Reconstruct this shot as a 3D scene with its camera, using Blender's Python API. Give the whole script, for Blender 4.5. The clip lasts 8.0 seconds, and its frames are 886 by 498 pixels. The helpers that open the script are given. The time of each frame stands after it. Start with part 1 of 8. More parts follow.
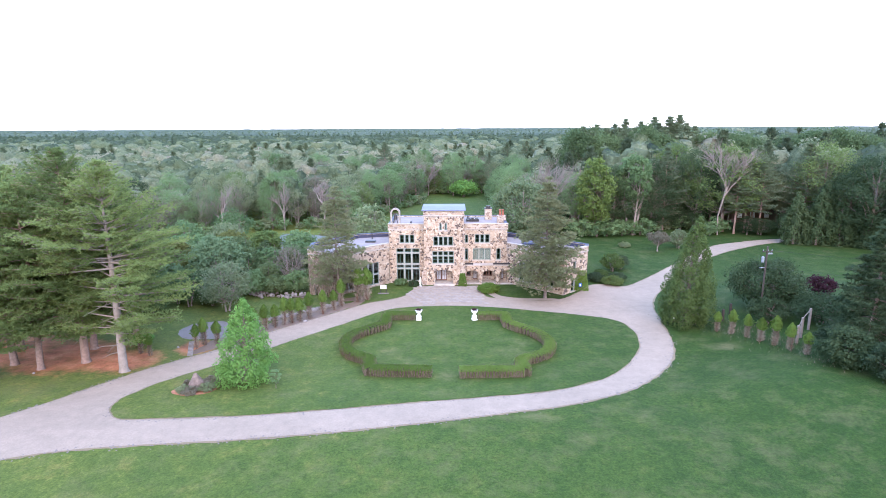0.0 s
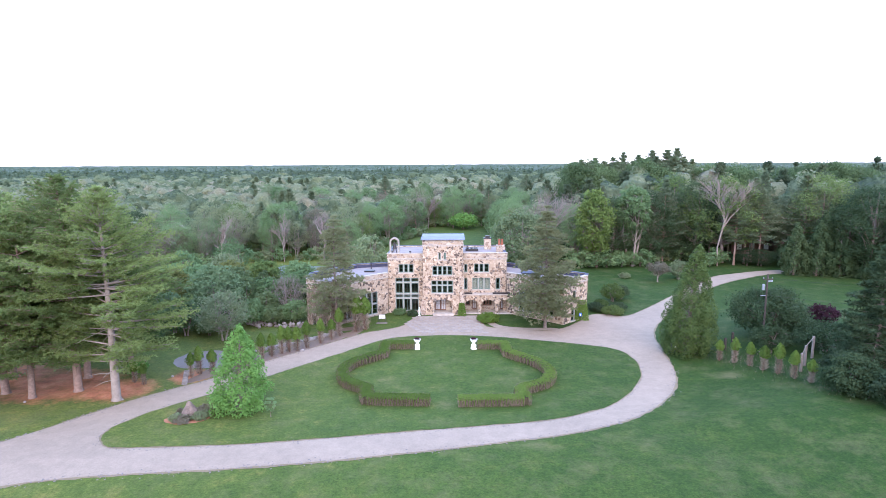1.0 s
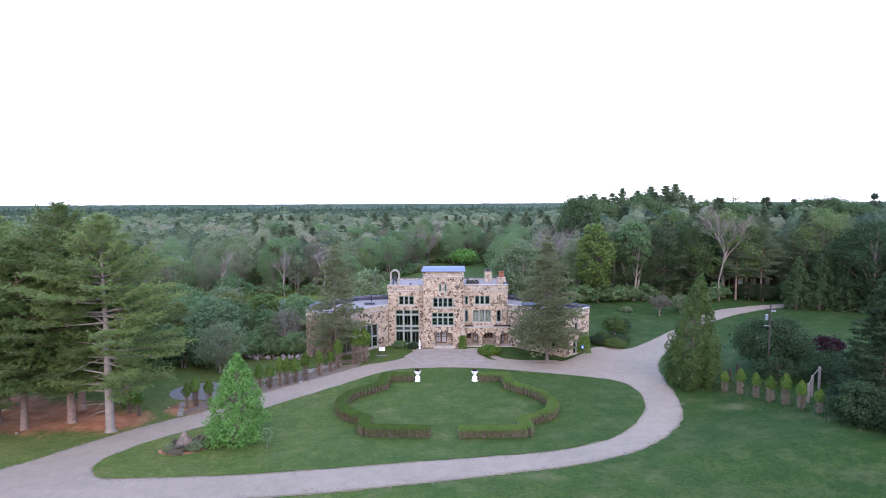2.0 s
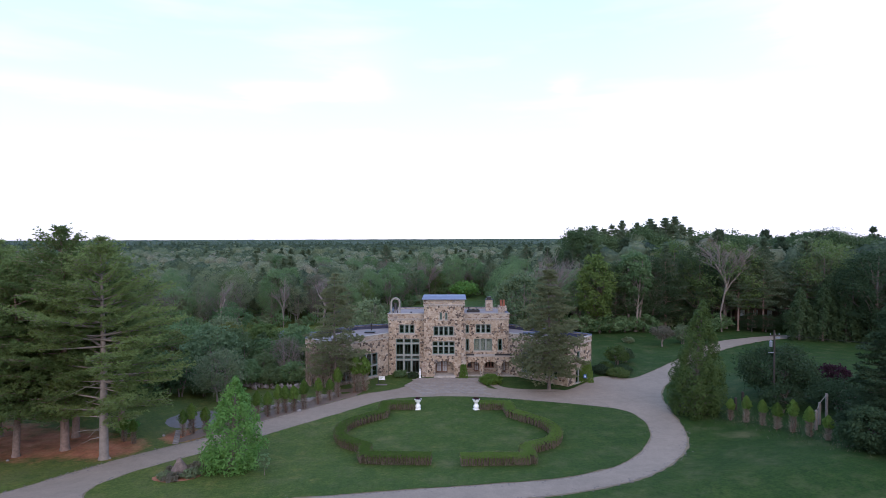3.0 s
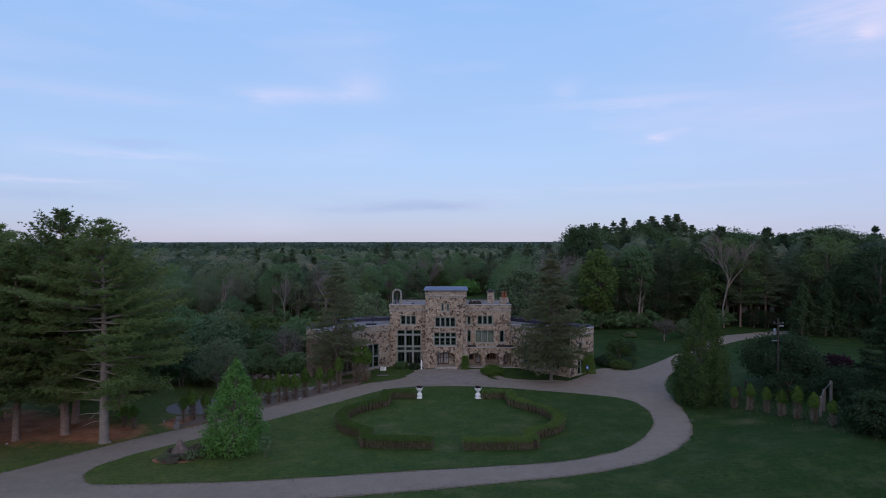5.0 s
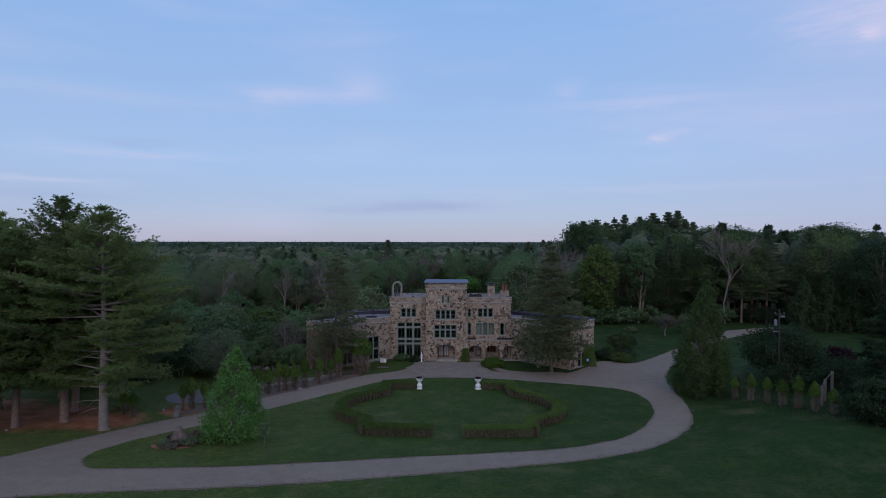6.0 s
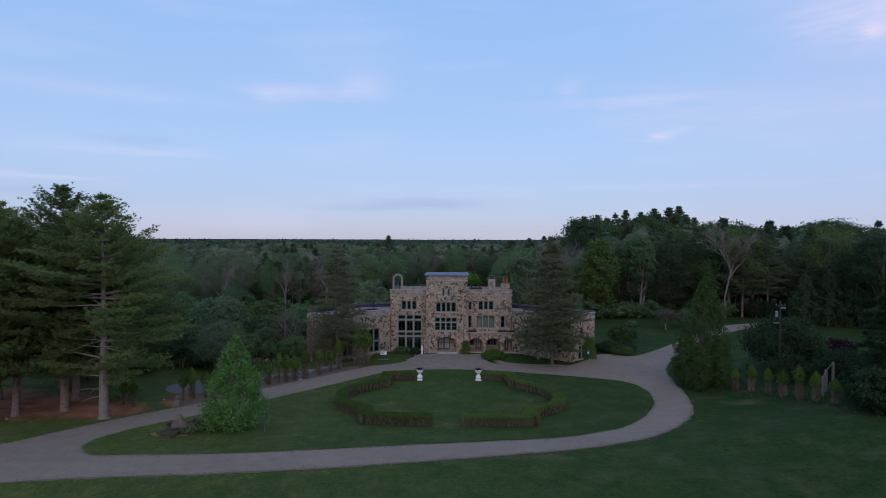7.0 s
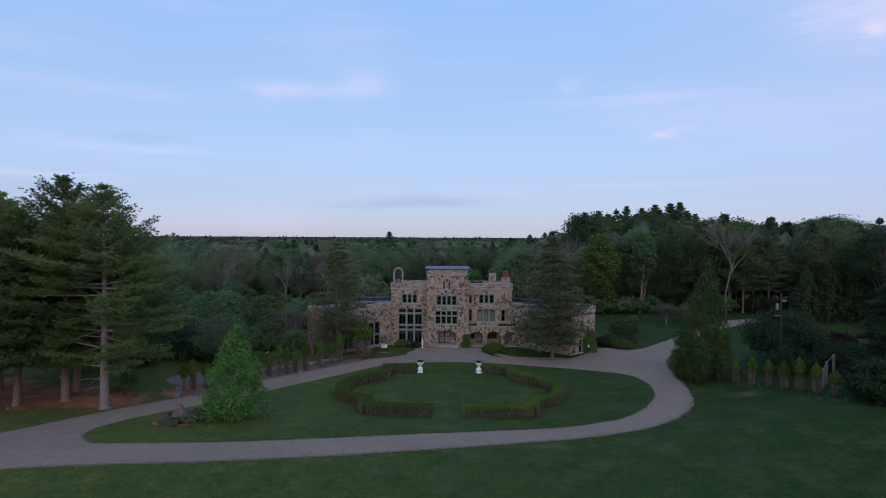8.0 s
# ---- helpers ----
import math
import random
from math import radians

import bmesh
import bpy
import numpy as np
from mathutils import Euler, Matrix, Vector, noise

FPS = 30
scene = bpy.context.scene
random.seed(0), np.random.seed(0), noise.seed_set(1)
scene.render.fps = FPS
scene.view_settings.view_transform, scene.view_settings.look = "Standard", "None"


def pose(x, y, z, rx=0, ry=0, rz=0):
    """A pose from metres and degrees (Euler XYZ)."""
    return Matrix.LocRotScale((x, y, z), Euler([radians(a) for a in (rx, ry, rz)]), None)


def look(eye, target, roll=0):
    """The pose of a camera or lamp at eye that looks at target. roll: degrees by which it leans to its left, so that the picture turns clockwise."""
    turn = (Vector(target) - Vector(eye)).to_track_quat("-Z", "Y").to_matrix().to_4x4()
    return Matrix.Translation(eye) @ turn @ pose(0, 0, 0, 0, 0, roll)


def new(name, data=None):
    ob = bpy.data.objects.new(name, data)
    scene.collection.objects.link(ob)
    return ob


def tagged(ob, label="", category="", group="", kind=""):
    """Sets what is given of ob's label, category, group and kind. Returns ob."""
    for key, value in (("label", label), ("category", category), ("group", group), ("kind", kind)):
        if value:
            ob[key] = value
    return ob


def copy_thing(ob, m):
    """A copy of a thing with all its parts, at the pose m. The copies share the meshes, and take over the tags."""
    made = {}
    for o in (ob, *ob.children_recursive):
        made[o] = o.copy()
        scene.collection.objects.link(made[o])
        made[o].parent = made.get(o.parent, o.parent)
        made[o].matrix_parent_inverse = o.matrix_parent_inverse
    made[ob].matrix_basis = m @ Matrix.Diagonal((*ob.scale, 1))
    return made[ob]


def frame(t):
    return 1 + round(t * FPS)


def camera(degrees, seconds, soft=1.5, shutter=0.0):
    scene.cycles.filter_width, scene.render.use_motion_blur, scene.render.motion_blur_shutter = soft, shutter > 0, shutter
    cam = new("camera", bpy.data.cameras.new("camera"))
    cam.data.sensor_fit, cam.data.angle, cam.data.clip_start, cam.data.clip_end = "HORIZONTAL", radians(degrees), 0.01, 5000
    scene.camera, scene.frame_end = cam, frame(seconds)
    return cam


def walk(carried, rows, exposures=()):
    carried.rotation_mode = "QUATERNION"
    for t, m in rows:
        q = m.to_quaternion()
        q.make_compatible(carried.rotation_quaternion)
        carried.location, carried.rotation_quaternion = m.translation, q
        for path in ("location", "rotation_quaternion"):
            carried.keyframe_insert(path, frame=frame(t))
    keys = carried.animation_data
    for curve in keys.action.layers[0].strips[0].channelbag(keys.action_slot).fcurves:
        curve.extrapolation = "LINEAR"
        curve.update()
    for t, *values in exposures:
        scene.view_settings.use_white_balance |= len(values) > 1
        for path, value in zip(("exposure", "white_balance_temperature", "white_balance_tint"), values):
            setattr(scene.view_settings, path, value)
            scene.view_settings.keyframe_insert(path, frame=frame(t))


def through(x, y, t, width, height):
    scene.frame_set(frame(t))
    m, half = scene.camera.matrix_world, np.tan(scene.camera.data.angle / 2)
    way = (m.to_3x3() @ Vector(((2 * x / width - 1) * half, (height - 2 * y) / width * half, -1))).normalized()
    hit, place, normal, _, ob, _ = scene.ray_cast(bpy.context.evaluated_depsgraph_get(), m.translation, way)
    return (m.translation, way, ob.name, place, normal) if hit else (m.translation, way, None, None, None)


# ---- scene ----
# The camera: a slow, straight descent in front of the house, tilting up at first.
cam = camera(76.3, 8.0, soft=0.6)
PATH = [
    (0, (0.596, 0.001, 27.016), (0.567, 1.956, 26.593), -0.3),
    (0.5, (0.646, 0.008, 26.584), (0.617, 1.974, 26.217), -0.3),
    (1, (0.804, 0.04, 26.026), (0.774, 2.017, 25.725), -0.3),
    (1.5, (0.796, 0.009, 25.483), (0.765, 1.995, 25.245), -0.3),
    (3, (0.596, -0.048, 23.499), (0.566, 1.952, 23.461), -0.2),
    (3.5, (0.479, -0.004, 23.044), (0.449, 1.996, 23.023), -0.1),
    (4, (0.435, 0.051, 22.535), (0.403, 2.05, 22.512), -0.1),
    (4.5, (0.4, 0.115, 22.047), (0.368, 2.115, 22.02), -0.1),
    (6, (0.484, 0.287, 20.088), (0.448, 2.286, 20.062), 0.1),
    (6.5, (0.524, 0.331, 19.635), (0.486, 2.33, 19.604), 0.1),
    (7, (0.53, 0.38, 19.201), (0.491, 2.379, 19.167), 0.2),
    (7.5, (0.55, 0.372, 18.79), (0.509, 2.371, 18.752), 0.2),
    (8, (0.564, 0.378, 18.443), (0.522, 2.377, 18.402), 0.3),
]
EXPOSURES = [(0, 3.01, 6800, 26), (1.5, 2.69, 6700, 26), (3.0, 1.42, 6700, 22), (3.5, 1.00, 6700, 24), (4.0, 0.74, 6650, 24), (4.5, 0.48, 6550, 22), (6.0, 0.02, 6350, 21), (6.5, 0.05, 6400, 22), (7.0, 0.21, 6450, 21), (8.0, 0.26, 6500, 21)]
walk(cam, [(t, look(eye, target, roll)) for t, eye, target, roll in PATH], EXPOSURES)


# ---- sky and sun: after sunset, the glow behind the camera ----
def build_world():
    world = bpy.data.worlds.new("evening_sky")
    scene.world = world
    world.use_nodes = True
    nt = world.node_tree
    nt.nodes.clear()
    N, L = nt.nodes.new, nt.links.new
    out, bg = N("ShaderNodeOutputWorld"), N("ShaderNodeBackground")
    sky = N("ShaderNodeTexSky")
    sky.sky_type, sky.sun_disc = "NISHITA", False
    sky.sun_elevation, sky.sun_rotation = radians(22.0), radians(180.0)
    sky.air_density, sky.dust_density, sky.ozone_density = 1.0, 0.3, 3.0
    co, mp, sep = N("ShaderNodeTexCoord"), N("ShaderNodeMapping"), N("ShaderNodeSeparateXYZ")
    L(co.outputs["Generated"], sep.inputs["Vector"])
    veil = N("ShaderNodeValToRGB")
    e = veil.color_ramp.elements
    while len(e) < len(VEIL):
        e.new(0.5)
    for el, (at, col) in zip(e, VEIL):
        el.position, el.color = at, (*col, 1)
    L(sep.outputs["Z"], veil.inputs["Fac"])
    thin = N("ShaderNodeMix")
    thin.data_type = "RGBA"
    thin.inputs["Factor"].default_value = 0.82
    L(sky.outputs["Color"], thin.inputs["A"])
    L(veil.outputs["Color"], thin.inputs["B"])
    # thin clouds, each a soft ragged patch of the sky; dusky ones lie low
    def math_node(kind, a, b=0.0, c=None):
        n = N("ShaderNodeMath")
        n.operation = kind
        for i, v in enumerate((a, b) if c is None else (a, b, c)):
            if isinstance(v, (int, float)):
                n.inputs[i].default_value = v
            else:
                L(v, n.inputs[i])
        return n.outputs[0]

    mp.inputs["Scale"].default_value = (1.3, 1.3, 8.0)
    L(co.outputs["Generated"], mp.inputs["Vector"])
    fray, soft_veil = N("ShaderNodeTexNoise"), N("ShaderNodeTexNoise")
    fray.inputs["Scale"].default_value, fray.inputs["Detail"].default_value, fray.inputs["Roughness"].default_value = 11.0, 6.0, 0.6
    soft_veil.inputs["Scale"].default_value, soft_veil.inputs["Detail"].default_value, soft_veil.inputs["Roughness"].default_value = 2.2, 5.0, 0.5
    L(mp.outputs["Vector"], fray.inputs["Vector"])
    L(mp.outputs["Vector"], soft_veil.inputs["Vector"])
    az = math_node("ARCTAN2", sep.outputs["X"], sep.outputs["Y"])
    el = math_node("ARCSINE", sep.outputs["Z"])
    az = math_node("ADD", az, math_node("MULTIPLY_ADD", fray.outputs["Fac"], 0.06, -0.03))
    el = math_node("ADD", el, math_node("MULTIPLY_ADD", fray.outputs["Fac"], 0.022, -0.011))
    ragged_edge = math_node("MULTIPLY_ADD", fray.outputs["Fac"], 1.6, 0.2)
    base = N("ShaderNodeMapRange")
    base.inputs["From Min"].default_value, base.inputs["From Max"].default_value, base.inputs["To Max"].default_value = 0.5, 0.9, 0.28
    L(soft_veil.outputs["Fac"], base.inputs["Value"])
    sums = {True: base.outputs["Result"], False: 0.0}
    for a0, e0, w, h, k in CLOUDS:
        dx = math_node("DIVIDE", math_node("SUBTRACT", az, a0), w)
        dy = math_node("DIVIDE", math_node("SUBTRACT", el, e0), h)
        d2 = math_node("ADD", math_node("MULTIPLY", dx, dx), math_node("MULTIPLY", dy, dy))
        spot = math_node("MULTIPLY", math_node("MULTIPLY", math_node("POWER", 2.718, math_node("MULTIPLY", d2, -1.0)), ragged_edge), abs(k))
        sums[k > 0] = math_node("ADD", sums[k > 0], spot)
    mix, dusk = N("ShaderNodeMix"), N("ShaderNodeMix")
    for m, key, fac, tint in ((dusk, "A", sums[False], SKY_DUSK), (mix, "A", sums[True], SKY_CLOUD)):
        m.data_type, m.clamp_factor = "RGBA", True
        m.inputs["B"].default_value = tint
        L(fac, m.inputs["Factor"])
    L(thin.outputs["Result"], dusk.inputs["A"])
    L(dusk.outputs["Result"], mix.inputs["A"])
    # the veil thickens and turns rosy towards the east
    side, rosy = N("ShaderNodeMapRange"), N("ShaderNodeMix")
    side.inputs["From Min"].default_value, side.inputs["From Max"].default_value, side.inputs["To Max"].default_value = 0.25, 0.8, 0.35
    rosy.data_type = "RGBA"
    rosy.inputs["B"].default_value = (4.6, 5.2, 7.2, 1)
    L(sep.outputs["X"], side.inputs["Value"])
    L(side.outputs["Result"], rosy.inputs["Factor"])
    L(mix.outputs["Result"], rosy.inputs["A"])
    L(rosy.outputs["Result"], bg.inputs["Color"])
    bg.inputs["Strength"].default_value = 0.1
    L(bg.outputs["Background"], out.inputs["Surface"])


# a thin high veil of cloud: rosy grey at the horizon, pale blue above
VEIL = [(0.0, (3.60, 4.00, 5.4)), (0.05, (3.60, 4.72, 6.5)), (0.14, (3.55, 5.35, 7.6)), (0.40, (2.75, 5.05, 8.2)), (1.0, (1.7, 3.2, 5.7))]
SKY_CLOUD, SKY_DUSK = (6.2, 6.4, 7.9, 1), (3.0, 3.9, 6.0, 1)
# azimuth, elevation, half width and half height in radians, and density; dusky where negative
CLOUDS = [(-0.301, 0.242, 0.055, 0.011, 0.30), (-0.158, 0.263, 0.039, 0.022, 0.28), (-0.236, 0.249, 0.104, 0.012, 0.22), (-0.197, 0.307, 0.106, 0.040, 0.10),
          (0.308, 0.229, 0.127, 0.008, 0.28), (0.200, 0.256, 0.024, 0.016, 0.18), (0.348, 0.170, 0.017, 0.007, 0.55), (0.378, 0.177, 0.014, 0.005, 0.2),
          (0.584, 0.318, 0.068, 0.030, 0.40), (0.628, 0.288, 0.018, 0.010, 0.5), (0.660, 0.315, 0.060, 0.050, 0.45), (-0.580, 0.219, 0.196, 0.013, 0.16),
          (-0.636, 0.090, 0.090, 0.004, 0.32), (-0.506, 0.135, 0.115, 0.005, 0.22), (-0.521, 0.151, 0.060, 0.006, -0.25), (-0.040, 0.064, 0.110, 0.010, -0.5),
          (-0.160, 0.055, 0.088, 0.006, -0.3), (0.460, 0.207, 0.209, 0.027, 0.15), (0.361, 0.090, 0.228, 0.006, 0.15), (-0.643, 0.068, 0.103, 0.008, -0.25)]
build_world()
sun = new("sun", bpy.data.lights.new("sun", "SUN"))
sun.data.energy, sun.data.angle, sun.data.color = 0.75, radians(60), (1.0, 0.82, 0.66)
sun.matrix_world = look((0, -60, 60), (0, 0, 22))


# ---- materials ----
def nodes(name):
    m = bpy.data.materials.new(name)
    m.use_nodes = True
    nt = m.node_tree
    nt.nodes.clear()
    out, bsdf = nt.nodes.new("ShaderNodeOutputMaterial"), nt.nodes.new("ShaderNodeBsdfPrincipled")
    nt.links.new(bsdf.outputs["BSDF"], out.inputs["Surface"])
    return m, nt, bsdf, out


def ramp_node(nt, stops, source, constant=False):
    r = nt.nodes.new("ShaderNodeValToRGB")
    if constant:
        r.color_ramp.interpolation = "CONSTANT"
    e = r.color_ramp.elements
    while len(e) < len(stops):
        e.new(0.5)
    for el, (p, c) in zip(e, stops):
        el.position, el.color = p, (*c, 1)
    nt.links.new(source, r.inputs["Fac"])
    return r.outputs["Color"]


def noise_node(nt, scale, detail=4, source=None, rough=0.55, warp=0.0):
    n = nt.nodes.new("ShaderNodeTexNoise")
    n.inputs["Scale"].default_value, n.inputs["Detail"].default_value = scale, detail
    n.inputs["Roughness"].default_value, n.inputs["Distortion"].default_value = rough, warp
    if source:
        nt.links.new(source, n.inputs["Vector"])
    return n


def mix_node(nt, fac, a, b, mode="MIX"):
    n = nt.nodes.new("ShaderNodeMix")
    n.data_type, n.blend_type = "RGBA", mode
    for key, v in (("Factor", fac), ("A", a), ("B", b)):
        if isinstance(v, (int, float)):
            n.inputs[key].default_value = v
        elif isinstance(v, tuple):
            n.inputs[key].default_value = (*v, 1)
        else:
            nt.links.new(v, n.inputs[key])
    return n.outputs["Result"]


def object_space(nt):
    return nt.nodes.new("ShaderNodeTexCoord").outputs["Object"]


def bump_node(nt, bsdf, height, strength, distance):
    b = nt.nodes.new("ShaderNodeBump")
    b.inputs["Strength"].default_value, b.inputs["Distance"].default_value = strength, distance
    nt.links.new(height, b.inputs["Height"])
    nt.links.new(b.outputs["Normal"], bsdf.inputs["Normal"])


def plain(name, color, rough=0.6, metal=0.0, vary=0.25, scale=3.0, bump=0.15):
    """A painted, cast or wooden surface: one colour with grain at two scales and a fine relief."""
    m, nt, b, _ = nodes(name)
    co = object_space(nt)
    n1, n2 = noise_node(nt, scale, 5, co), noise_node(nt, scale * 9, 3, co)
    dark = tuple(c * (1 - vary) for c in color)
    light = tuple(min(1, c * (1 + vary * 0.7)) for c in color)
    c1 = ramp_node(nt, [(0.3, dark), (0.7, light)], n1.outputs["Fac"])
    c2 = mix_node(nt, 0.35, c1, ramp_node(nt, [(0.35, dark), (0.65, light)], n2.outputs["Fac"]))
    nt.links.new(c2, b.inputs["Base Color"])
    b.inputs["Roughness"].default_value, b.inputs["Metallic"].default_value = rough, metal
    b.inputs["Specular IOR Level"].default_value = 0.5 if rough < 0.7 else 0.2
    bump_node(nt, b, n2.outputs["Fac"], bump, 0.02)
    return m


def foliage(name, stops, attribute=False, through=0.48, rough=0.65, leafy=0.18):
    """Leaves: the colour varies from leaf to leaf, from tree to tree and over the crown."""
    m, nt, b, out = nodes(name)
    stops = [(at, (c[0] * 1.02, c[1], c[2] * 1.0)) for at, c in stops]
    geo, info = nt.nodes.new("ShaderNodeNewGeometry"), nt.nodes.new("ShaderNodeObjectInfo")
    n = noise_node(nt, 0.45, 3, object_space(nt))
    add = nt.nodes.new("ShaderNodeMath")
    add.operation = "MULTIPLY_ADD"
    nt.links.new(geo.outputs["Random Per Island"], add.inputs[0])
    add.inputs[1].default_value = leafy
    add2 = nt.nodes.new("ShaderNodeMath")
    add2.operation = "MULTIPLY_ADD"
    nt.links.new(n.outputs["Fac"], add2.inputs[0])
    add2.inputs[1].default_value = 0.45
    nt.links.new(add2.outputs[0], add.inputs[2])
    if attribute:
        at = nt.nodes.new("ShaderNodeAttribute")
        at.attribute_name = "tone"
        add3 = nt.nodes.new("ShaderNodeMath")
        add3.operation = "MULTIPLY_ADD"
        nt.links.new(at.outputs["Fac"], add3.inputs[0])
        add3.inputs[1].default_value, add3.inputs[2].default_value = 1.0, -0.5
        nt.links.new(add3.outputs[0], add2.inputs[2])
    else:
        sub = nt.nodes.new("ShaderNodeMath")
        sub.operation = "MULTIPLY_ADD"
        nt.links.new(info.outputs["Random"], sub.inputs[0])
        sub.inputs[1].default_value, sub.inputs[2].default_value = 0.36, -0.06
        nt.links.new(sub.outputs[0], add2.inputs[2])
    col = ramp_node(nt, stops, add.outputs[0])
    if attribute:
        grain, lump = noise_node(nt, 1.1, 6, object_space(nt), 0.8), noise_node(nt, 0.33, 3, object_space(nt), 0.6)
        col = mix_node(nt, 0.85, col, ramp_node(nt, [(0.30, (0.45, 0.52, 0.47)), (0.52, (1.0, 1.0, 1.0)), (0.72, (1.6, 1.5, 1.45))], grain.outputs["Fac"]), "MULTIPLY")
        bump_node(nt, b, mix_node(nt, 0.5, grain.outputs["Fac"], lump.outputs["Fac"]), 1.0, 0.9)
    nt.links.new(col, b.inputs["Base Color"])
    b.inputs["Roughness"].default_value = rough
    b.inputs["Specular IOR Level"].default_value = 0.10
    tr, mx = nt.nodes.new("ShaderNodeBsdfTranslucent"), nt.nodes.new("ShaderNodeMixShader")
    nt.links.new(col, tr.inputs["Color"])
    mx.inputs["Fac"].default_value = through
    nt.links.new(b.outputs["BSDF"], mx.inputs[1])
    nt.links.new(tr.outputs["BSDF"], mx.inputs[2])
    nt.links.new(mx.outputs["Shader"], out.inputs["Surface"])
    return m


def rubble(name, size, joint, stops, relief=0.05):
    """Uncoursed rubble: uneven stones of many colours in pale mortar."""
    m, nt, b, _ = nodes(name)
    co = object_space(nt)
    warp = mix_node(nt, 0.12, co, noise_node(nt, 1.3, 3, co).outputs["Color"])
    mp = nt.nodes.new("ShaderNodeMapping")
    mp.inputs["Scale"].default_value = (1 / size, 1 / size, 1.45 / size)
    nt.links.new(warp, mp.inputs["Vector"])
    cell, edge = nt.nodes.new("ShaderNodeTexVoronoi"), nt.nodes.new("ShaderNodeTexVoronoi")
    edge.feature = "DISTANCE_TO_EDGE"
    for v in (cell, edge):
        v.inputs["Scale"].default_value = 1.0
        nt.links.new(mp.outputs["Vector"], v.inputs["Vector"])
    sep = nt.nodes.new("ShaderNodeSeparateColor")
    nt.links.new(cell.outputs["Color"], sep.inputs["Color"])
    col = ramp_node(nt, stops, sep.outputs["Red"], True)
    grain = noise_node(nt, 14, 5, co)
    stain = noise_node(nt, 0.35, 4, co)
    col = mix_node(nt, 0.5, col, ramp_node(nt, [(0.3, (0.45, 0.45, 0.45)), (0.7, (1.25, 1.22, 1.18))], grain.outputs["Fac"]), "MULTIPLY")
    col = mix_node(nt, 0.5, col, ramp_node(nt, [(0.35, (0.72, 0.68, 0.66)), (0.65, (1.15, 1.12, 1.08))], stain.outputs["Fac"]), "MULTIPLY")
    mask = ramp_node(nt, [(joint * 0.6, (0, 0, 0)), (joint * 1.8, (1, 1, 1))], edge.outputs["Distance"])
    nt.links.new(mix_node(nt, mask, (0.36, 0.31, 0.26), col), b.inputs["Base Color"])
    b.inputs["Roughness"].default_value = 0.9
    h = mix_node(nt, 0.15, mask, grain.outputs["Fac"])
    bump_node(nt, b, h, 0.9, relief)
    return m


# thin, dry places in the lawn: x, y, half length and half width, and how bare
WORN = [(-16.0, 69.0, 4.0, 5.5, 0.099), (-7.2, 64.0, 3.6, 5.0, 0.081), (-0.2, 57.2, 1.7, 3.0, 0.124), (-0.3, 68.0, 1.5, 16.0, 0.043), (6.0, 47.2, 9.0, 1.0, 0.105), (0.2, 46.0, 1.6, 0.9, 0.149), (-44.0, 53.0, 8.0, 5.0, 0.062),
        (34.0, 65.0, 3.5, 2.2, 0.124), (27.0, 68.0, 1.4, 1.8, 0.112), (-24.0, 58.0, 7.0, 6.0, 0.05), (44.0, 118.0, 5.0, 7.0, 0.043), (33.0, 60.0, 6.0, 8.0, 0.031), (8.0, 66.0, 4.5, 5.0, 0.05)]


# needle beds under the pines: x, y and half widths
NEEDLES = [(-38.5, 62.0, 5.5, 4.5), (-46.0, 63.5, 8.0, 6.5), (-56.0, 65.0, 10.0, 7.5), (-31.5, 66.5, 3.0, 3.0)]


def math_half(nt, source):
    n = nt.nodes.new("ShaderNodeMath")
    n.operation = "MULTIPLY"
    nt.links.new(source, n.inputs[0])
    n.inputs[1].default_value = 0.5
    return n.outputs[0]


